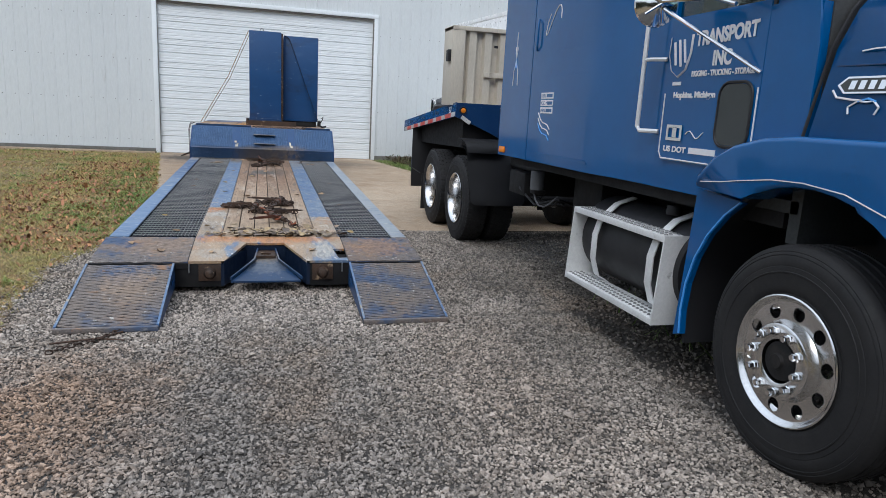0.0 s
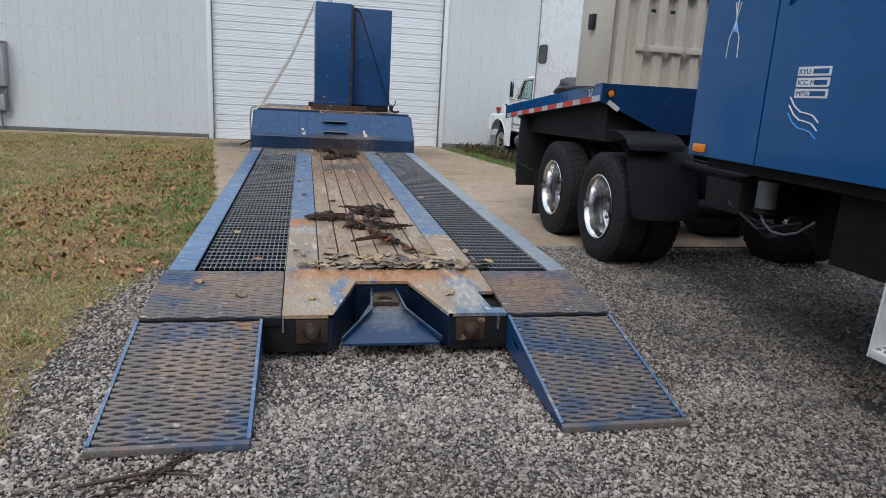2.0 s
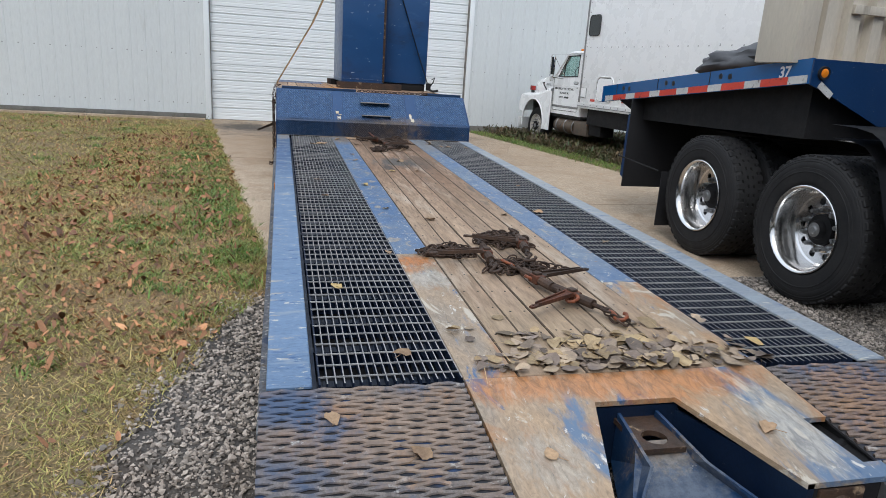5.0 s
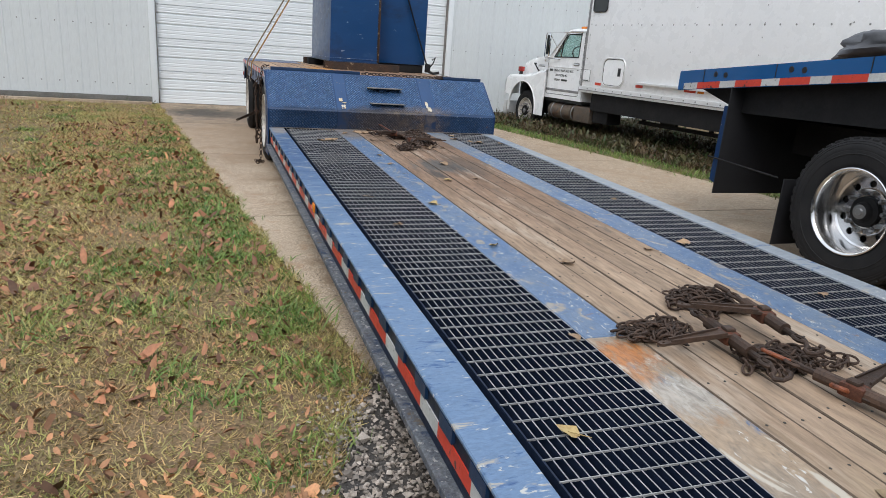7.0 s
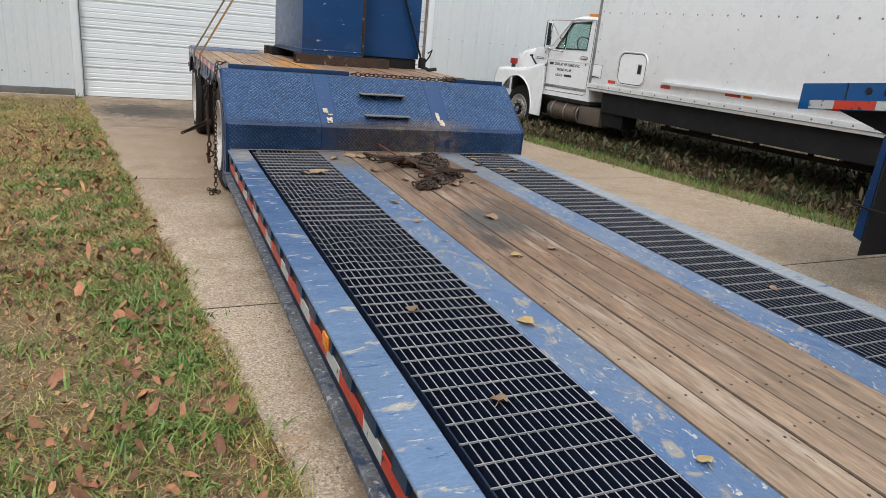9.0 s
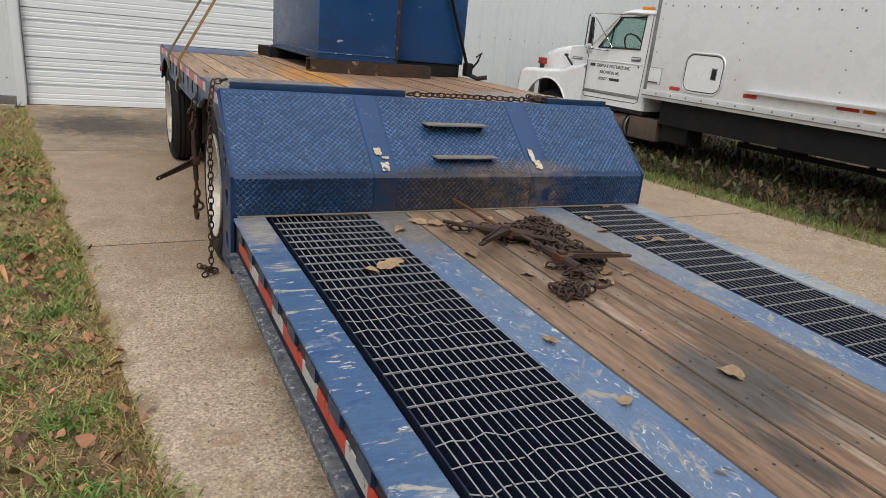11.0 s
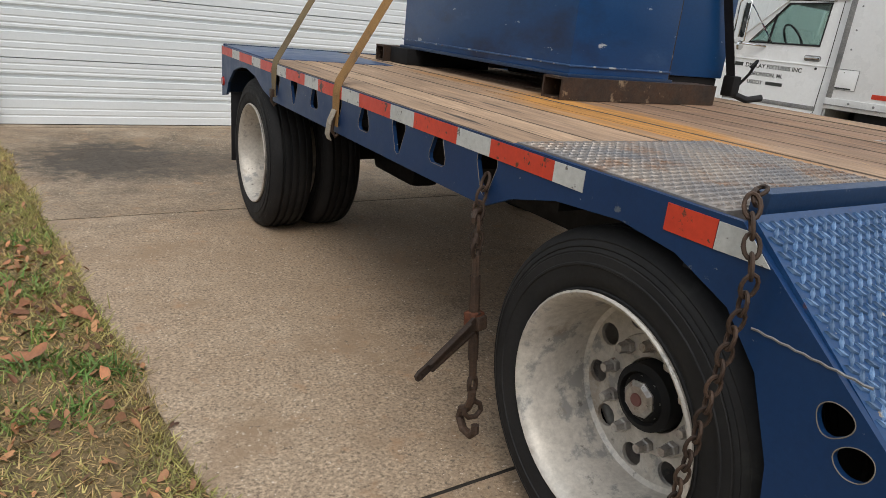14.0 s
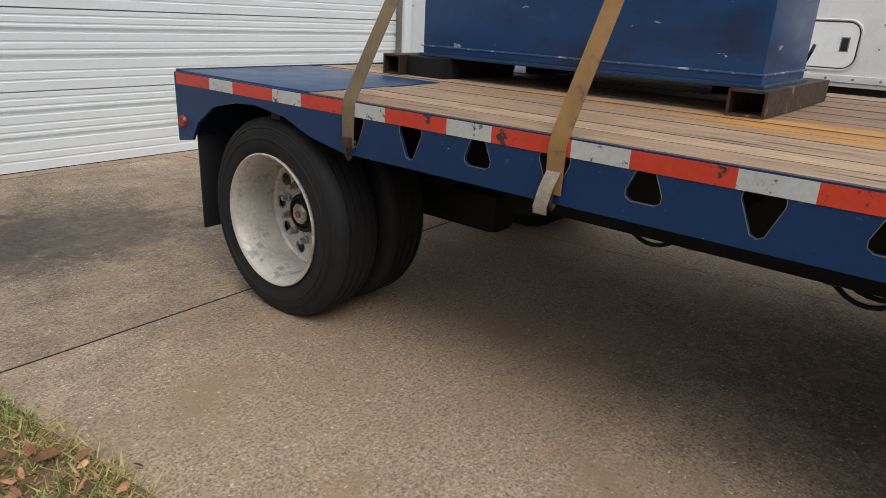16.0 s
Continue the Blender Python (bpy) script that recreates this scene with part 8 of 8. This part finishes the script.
def blades(count, x, y, height, width, lean, bent=False):
    """Bent grass blades: a quad and a tip each, as two quads."""
    n = len(x)
    a_ = rng.uniform(0, 2 * math.pi, n)
    h = height * rng.lognormal(0, 0.35, n)
    w = width * rng.uniform(0.6, 1.4, n)
    l_ = lean * rng.uniform(0.2, 1.5, n) * h
    b_ = rng.uniform(0, 2 * math.pi, n)
    base = np.stack([x, y, np.full(n, -0.006)], axis=1)
    side = np.stack([np.cos(a_) * w, np.sin(a_) * w, np.zeros(n)], axis=1)
    bend = np.stack([np.cos(b_) * l_, np.sin(b_) * l_, np.zeros(n)], axis=1)
    up = np.stack([np.zeros(n), np.zeros(n), h], axis=1)
    if not bent:
        v = np.stack([base - side, base + side, base + bend + up * 0.9 + side * 0.25, base + bend + up * 0.9 - side * 0.25], axis=1).reshape(-1, 3)
        return v, (np.array([(0, 1, 2, 3)])[None] + 4 * np.arange(n)[:, None, None]).reshape(-1, 4)
    v = np.stack([base - side, base + side, base + bend * 0.35 + up * 0.6 + side * 0.8, base + bend * 0.35 + up * 0.6 - side * 0.8,
                  base + bend + up * 0.95 + side * 0.12, base + bend + up * 0.95 - side * 0.12], axis=1).reshape(-1, 3)
    f = (np.array([(0, 1, 2, 3), (3, 2, 4, 5)])[None] + 6 * np.arange(n)[:, None, None]).reshape(-1, 4)
    return v, f


def lawn_points(count, x0, x1, y0, y1, clump=True):
    x, y = rng.uniform(x0, x1, count), rng.uniform(y0, y1, count)
    right = np.where(y < 8.7, gravel_edge(y), -1.03 - 0.129 * (y - 8.6)) + 0.02 * np.sin(y * 5.3) + 0.018 * np.sin(y * 13.7) + rng.normal(0, 0.025, count)
    keep_ = x < right
    if clump:
        dens = np.array([noise.noise(Vector((a_ * 1.6, b_ * 1.6, 0))) for a_, b_ in zip(x, y)])
        keep_ &= rng.uniform(0, 1, count) < np.clip(0.75 + dens, 0.25, 1)
    return x[keep_], y[keep_]


def layer(spec):
    vs_, fs_, off_ = [], [], 0
    for v_, f_ in spec:
        vs_.append(v_)
        fs_.append(f_ + off_)
        off_ += len(v_)
    return np.concatenate(vs_), np.concatenate(fs_)


sets = [blades(0, *lawn_points(130000, -3.8, -1.1, 6.2, 13.0), 0.020, 0.0032, 1.4), blades(0, *lawn_points(70000, -3.6, -1.4, 13.0, 18.6), 0.020, 0.0032, 1.4),
        blades(0, *lawn_points(110000, -9.5, -2.4, 7.0, 20.3), 0.028, 0.005, 1.5), blades(0, *lawn_points(26000, -4.2, -1.4, 2.5, 6.5), 0.024, 0.0032, 1.4)]
dry = [blades(0, *lawn_points(70000, -3.8, -1.1, 6.2, 13.0, clump=False), 0.011, 0.0028, 2.6), blades(0, *lawn_points(60000, -3.6, -1.4, 13.0, 18.9, clump=False), 0.011, 0.0028, 2.6),
       blades(0, *lawn_points(30000, -4.2, -1.4, 2.5, 6.5, clump=False), 0.012, 0.003, 2.6), blades(0, *lawn_points(50000, -9.5, -2.4, 7.0, 20.3, clump=False), 0.014, 0.005, 2.4)]
# a fuller fringe along the concrete edge
yy = rng.uniform(8.0, 20.4, 9000)
xx = np.where(yy < 8.7, gravel_edge(yy), -1.03 - 0.129 * (yy - 8.6)) + 0.01 + 0.02 * np.sin(yy * 5.3) - np.abs(rng.normal(0, 0.07, 9000))
sets.append(blades(0, xx, yy, 0.028, 0.003, 1.2))
# green tufts
tx, ty = [], []
for n_ in range(180):
    cy = rng.uniform(4.5, 20) if n_ > 80 else rng.uniform(7.5, 15.5)
    cx = rng.uniform(-6, -1.3) if n_ > 80 else (-1.15 - 0.129 * (cy - 8.6)) - abs(rng.normal(0, 0.5))
    if cx < (gravel_edge(cy) if cy < 8.7 else -1.03 - 0.129 * (cy - 8.6)) - 0.05:
        tx.append(cx + rng.normal(0, 0.075, 80))
        ty.append(cy + rng.normal(0, 0.075, 80))
for _ in range(60):
    cy = rng.uniform(9.2, 16.5)
    cx = -1.07 - 0.129 * (cy - 8.6) - abs(rng.normal(0, 0.28))
    tx.append(cx + rng.normal(0, 0.05, 70))
    ty.append(cy + rng.normal(0, 0.05, 70))
for cx, cy in ((-1.82, 5.35), (-1.75, 5.6), (-1.62, 4.6), (-1.9, 4.35), (-1.7, 4.9), (-1.95, 5.0), (-1.75, 6.3)):
    tx.append(cx + rng.normal(0, 0.06, 90))
    ty.append(cy + rng.normal(0, 0.06, 90))
tuft = blades(0, np.concatenate(tx), np.concatenate(ty), 0.036, 0.0042, 1.3, bent=True)
mass("dry_thatch", *layer(dry), "straw", "dry straw-coloured thatch between the grass", "grass")
mass("grass", *layer(sets), "blade", "short patchy grass, part green and part straw-coloured", "grass")
mass("grass_tufts", *tuft, "tuft", "lush green tufts and weeds in the lawn", "grass")
wx, wy = rng.uniform(3.4, 8.5, 60000), rng.uniform(9.0, 20.3, 60000)
near = 5.13 - 0.15 * (wy - 8.75) + rng.normal(0, 0.06, 60000)
ok = wx > near
strip = (wx[ok] - near[ok]) < 0.5
lush, stalk = [], []
for sel_, dest, h_ in ((strip, lush, 0.045), (~strip, stalk, 0.12)):
    dest += list(blades(0, wx[ok][sel_], wy[ok][sel_], h_, 0.005, 0.9, bent=True))
wl_x, wl_y = rng.uniform(3.4, 8.0, 14000), rng.uniform(9.0, 20.3, 14000)
ok = wl_x > 5.13 - 0.15 * (wl_y - 8.75) + 0.35 + rng.normal(0, 0.1, 14000)
mass("verge_weeds", *stalk, "weed", "tangled brown weeds and stalks on the verge", "weeds")
mass("verge_grass", *lush, "tuft", "green grass strip beside the driveway", "grass")
gx, gy = rng.uniform(-34, -2.6, 5000), rng.uniform(20.26, 20.4, 5000)
mass("wall_weeds", *blades(0, gx, gy, 0.07, 0.006, 0.8), "weed", "weeds along the foot of the wall", "weeds")
sx, sy = rng.normal(4.3, 0.5, 1500), rng.normal(4.6, 0.4, 1500)
mass("yard_weeds", *blades(0, sx, sy, 0.1, 0.006, 0.9), "tuft", "green weeds growing under the truck", "weeds")

LEAF = np.array([(0, -0.44, 0), (0.16, -0.50, 0.05), (0.34, -0.36, 0.11), (0.43, -0.12, 0.16), (0.38, 0.12, 0.15), (0.20, 0.36, 0.08), (0, 0.60, 0.0), (-0.20, 0.36, 0.09), (-0.38, 0.12, 0.17), (-0.43, -0.12, 0.19), (-0.34, -0.36, 0.12), (-0.16, -0.50, 0.05), (0, -0.02, 0)])
LEAF_F = np.array([(0, 1, 2, 12), (2, 3, 4, 12), (4, 5, 6, 12), (6, 7, 8, 12), (8, 9, 10, 12), (10, 11, 0, 12)])


def leaves(x, y, z, size, tilt, wide=1.0):
    n = len(x)
    a_ = rng.uniform(0, 2 * math.pi, n)
    curl = rng.uniform(-1.0, 1.6, n)
    s = size * rng.lognormal(0, 0.3, n)
    p = np.repeat(LEAF[None], n, axis=0)
    p[:, :, 2] *= curl[:, None]
    p[:, :, 0] *= wide
    p *= (1 + rng.uniform(-0.15, 0.15, p.shape)) * s[:, None, None]
    tx_, ty_ = rng.normal(0, tilt, n), rng.normal(0, tilt, n)
    p[:, :, 2] += p[:, :, 0] * tx_[:, None] + p[:, :, 1] * ty_[:, None]
    c, d = np.cos(a_)[:, None], np.sin(a_)[:, None]
    q = np.stack([p[:, :, 0] * c - p[:, :, 1] * d, p[:, :, 0] * d + p[:, :, 1] * c, p[:, :, 2]], axis=2)
    q[:, :, 2] -= q[:, :, 2].min(axis=1)[:, None]
    q += np.stack([x, y, z], axis=1)[:, None]
    return q.reshape(-1, 3), (LEAF_F[None] + len(LEAF) * np.arange(n)[:, None, None]).reshape(-1, 4)


lx, ly = lawn_points(5500, -7.5, -1.2, 4.5, 19.8)
kx, ky = lawn_points(8500, -3.6, -1.3, 7.5, 17.0)
lx, ly = np.concatenate([lx, kx]), np.concatenate([ly, ky])
mass("verge_leaves", *leaves(wl_x[ok], wl_y[ok], rng.uniform(0.0, 0.16, ok.sum()), 0.045, 0.9, 0.6), "weed_leaf", "dark weeds and dead leaves tangled on the verge", "weeds", smooth=True)
big_x, big_y = lawn_points(520, -3.2, -1.3, 8.6, 17.5)
mass("curled_leaves", *leaves(big_x, big_y, np.full(len(big_x), 0.012), 0.052, 0.5, 0.7), "leaf_rust", "larger curled rust-brown leaves on the lawn", "leaves", smooth=True)
mass("lawn_leaves", *leaves(lx, ly, np.full(len(lx), 0.006), 0.028, 0.6, 0.62), "leaf_lawn", "fallen brown leaves strewn over the lawn", "leaves", smooth=True)
for count, leaf_mat, size in ((110, "leaf_tan", 0.060), (70, "leaf_ochre", 0.058), (55, "leaf_grey", 0.060)):
    px_ = np.concatenate([rng.normal(0.42, 0.27, count), rng.uniform(-0.3, 0.1, count // 6)])
    py_ = 6.61 + np.abs(np.concatenate([rng.normal(0, 0.17, count), rng.normal(0, 0.25, count // 6)]))
    sel = (px_ > -0.33) & (px_ < 1.0)
    px_, py_ = px_[sel], py_[sel]
    pz = np.array([zd(b_) for b_ in py_]) + rng.uniform(0.0, 0.014, len(px_)) * np.exp(-(py_ - 6.6) * 5)
    mass("leaf_drift", *leaves(px_, py_, pz, size, 0.13, 0.95), leaf_mat, "drift of dry heart-shaped leaves at the tail of the deck", "leaves", smooth=True)
tx_, ty_ = rng.uniform(-0.3, 0.95, 150), 6.6 + np.abs(rng.normal(0, 0.28, 150))
stem_v, stem_f = blades(0, tx_, ty_, 0.075, 0.0013, 1.0)
stem_v[:, 2] = np.repeat([zd(b_) for b_ in ty_], 4) + np.repeat(rng.uniform(0.004, 0.02, 150), 4) + np.tile([0.0, 0.0, 0.008, 0.008], 150)
mass("leaf_stems", stem_v, stem_f, "straw", "pale leaf stems and straw among the drift", "straw")
leaf_rnd = random.Random(9)
spots = [(-0.55, 6.82), (1.02, 6.8), (-0.67, 9.72), (0.02, 8.98), (0.94, 9.24), (0.63, 9.15), (-0.25, 9.3), (-0.6, 6.2), (-0.2, 6.15), (0.62, 6.2), (-0.85, 6.4), (-0.7, 10.4), (1.15, 10.3), (-0.3, 10.2), (-0.75, 7.6), (1.1, 8.4), (-0.545, 12.70), (-0.635, 12.675), (-0.50, 12.75), (0.02, 13.28), (-0.15, 13.29), (-0.1, 12.78), (0.04, 12.51), (0.2, 12.57), (0.23, 12.77), (0.52, 12.42), (0.44, 12.47), (-0.24, 11.93), (-0.24, 11.53), (0.24, 11.56), (0.86, 13.01), (1.07, 12.8), (0.99, 12.84), (1.32, 12.78), (0.27, 13.29), (-0.3, 13.18), (-0.07, 13.24), (0.08, 13.26), (0.36, 12.36), (0.06, 10.92), (0.32, 11.0), (-0.4, 8.17), (0.14, 12.37), (0.91, 13.22)]
for x, y in spots:
    bm = bmesh.new()
    s = leaf_rnd.uniform(0.045, 0.085) * (1.6 if 12.6 < y < 12.85 and x < -0.4 else 1.0)
    vv = [bm.verts.new((p[0] * s, p[1] * s * 1.1, p[2] * s * leaf_rnd.uniform(0.2, 1.6))) for p in LEAF]
    for f in LEAF_F:
        bm.faces.new([vv[i] for i in f])
    moved(bm, pose(x, y, zd(y) + 0.004, leaf_rnd.uniform(-8, 8), leaf_rnd.uniform(-8, 8), leaf_rnd.uniform(0, 360)))
    sweep(bm, [(x, y, zd(y) + 0.004), (x + leaf_rnd.uniform(-0.05, 0.05), y - 0.05, zd(y) + 0.008)], 0.0015, 4)
    solo("fallen_leaf", bm, leaf_rnd.choice(("leaf_dry", "leaf_dry", "leaf_dry", "leaf_yellow")), "single dry leaf lying on the trailer deck", "leaf", "leaves on the deck", smooth=50)
straw_v, straw_f = blades(0, rng.uniform(-0.2, 1.4, 60), rng.uniform(14.1, 15.5, 60), 0.10, 0.0016, 1.0)
straw_v[:, 2] = UD + 0.006 + np.tile([0.0, 0.0, 0.006, 0.006], 60)
mass("loose_straw", straw_v, straw_f, "straw", "loose dry straw on the upper deck", "straw")
sx_ = np.concatenate([rng.uniform(-0.34, -0.16, 60), rng.uniform(0.70, 0.9, 45), rng.uniform(-0.1, 0.6, 25)])
sy_ = rng.uniform(7.6, 13.2, 130)
straw_v, straw_f = blades(0, sx_, sy_, 0.06, 0.0014, 1.0)
straw_v[:, 2] = np.repeat([zd(b_) for b_ in sy_], 4) + 0.003 + np.tile([0.0, 0.0, 0.004, 0.004], 130)
mass("deck_straw", straw_v, straw_f, "straw", "bits of dry straw on the low deck", "straw")
bm = bmesh.new()
sweep(bm, [(0, 0, 0.012), (0.25, -0.02, 0.013), (0.42, 0.05, 0.012)], 0.007, 6)
sweep(bm, [(0.25, -0.02, 0.013), (0.4, -0.12, 0.012)], 0.005, 6)
moved(bm, pose(-1.05, 4.8, 0.0, 0, 0, 20))
solo("stick", bm, "chain", "thin brown stick lying on the gravel", "stick")

sv = np.array([(x_ + 0.013 * math.cos(k), WALL_Y - d, z_ + 0.013 * math.sin(k)) for x_, z_ in SCREWS for d in (0.001, 0.006) for k in (0, 1.05, 2.09, 3.14, 4.19, 5.24)])
sf = [(12 * i + j, 12 * i + (j + 1) % 6, 12 * i + 6 + (j + 1) % 6, 12 * i + 6 + j) for i in range(len(SCREWS)) for j in range(6)] + [tuple(12 * i + 6 + j for j in q_) for i in range(len(SCREWS)) for q_ in ((0, 1, 2, 3), (3, 4, 5, 0))]
mass("siding_screws", sv, sf, "grey_steel", "rows of small grey screws in the siding", "screws")

# ---------------------------------------------------------------- trees round the yard


def make_tree(at, height, spread, seed):
    r = np.random.default_rng(seed)
    tree = thing("tree", at, "broad autumn tree out of view at the edge of the yard", "tree", "trees round the yard")
    base = Vector(at)
    bm = sweep(bmesh.new(), [base + Vector((0, 0, -0.1)), base + Vector((0.1, 0, height * 0.25)), base + Vector((0, 0.1, height * 0.5))], 0.22, 8)
    for i in range(7):
        k = i * 0.9
        sweep(bm, [base + Vector((0, 0, height * (0.25 + 0.04 * i))), base + Vector((math.cos(k) * spread * 0.5, math.sin(k) * spread * 0.5, height * (0.5 + 0.05 * i)))], 0.07, 6)
    part("trunk", bm, "bark", tree)
    n = 3000
    c = r.normal(size=(26, 3))
    c /= np.linalg.norm(c, axis=1)[:, None]
    c *= r.uniform(0.35, 0.95, (26, 1))
    pts = c[r.integers(0, 26, n)] + r.normal(0, 0.2, (n, 3))
    pts = pts * np.array([spread, spread, height * 0.46]) + np.array([0, 0, height * 0.54])
    quad = np.einsum("nij,kj->nki", turn_matrices(r, n), np.array([(-1, -0.6, 0), (1, -0.6, 0), (0.7, 0.7, 0.2), (-0.7, 0.7, 0.2)])) * r.uniform(0.25, 0.55, (n, 1, 1))
    v = (quad + pts[:, None]).reshape(-1, 3)
    bm = bmesh.new()
    vs_ = [bm.verts.new(base + Vector(p)) for p in v]
    for i in range(n):
        bm.faces.new(vs_[4 * i:4 * i + 4])
    part("crown", bm, "foliage", tree, "loose crown of small leaves", smooth=0)
    return tree


first = make_tree((-37.0, 16.0, -0.05), 9.5, 3.6, 71)
second = make_tree((-40.0, 9.0, -0.05), 11.0, 4.2, 72)
tree_rnd = random.Random(4)
# South and east of the yard the trees are added, to darken reflections.
for i in range(40):
    k = math.radians(152 + i * 5.8)
    x, y = 42 * math.cos(k) + 2, 40 * math.sin(k) + 2
    copy_thing(first if i % 2 else second, pose(x + tree_rnd.uniform(-3, 3), y + tree_rnd.uniform(-3, 3), -0.05, 0, 0, tree_rnd.uniform(0, 360)))
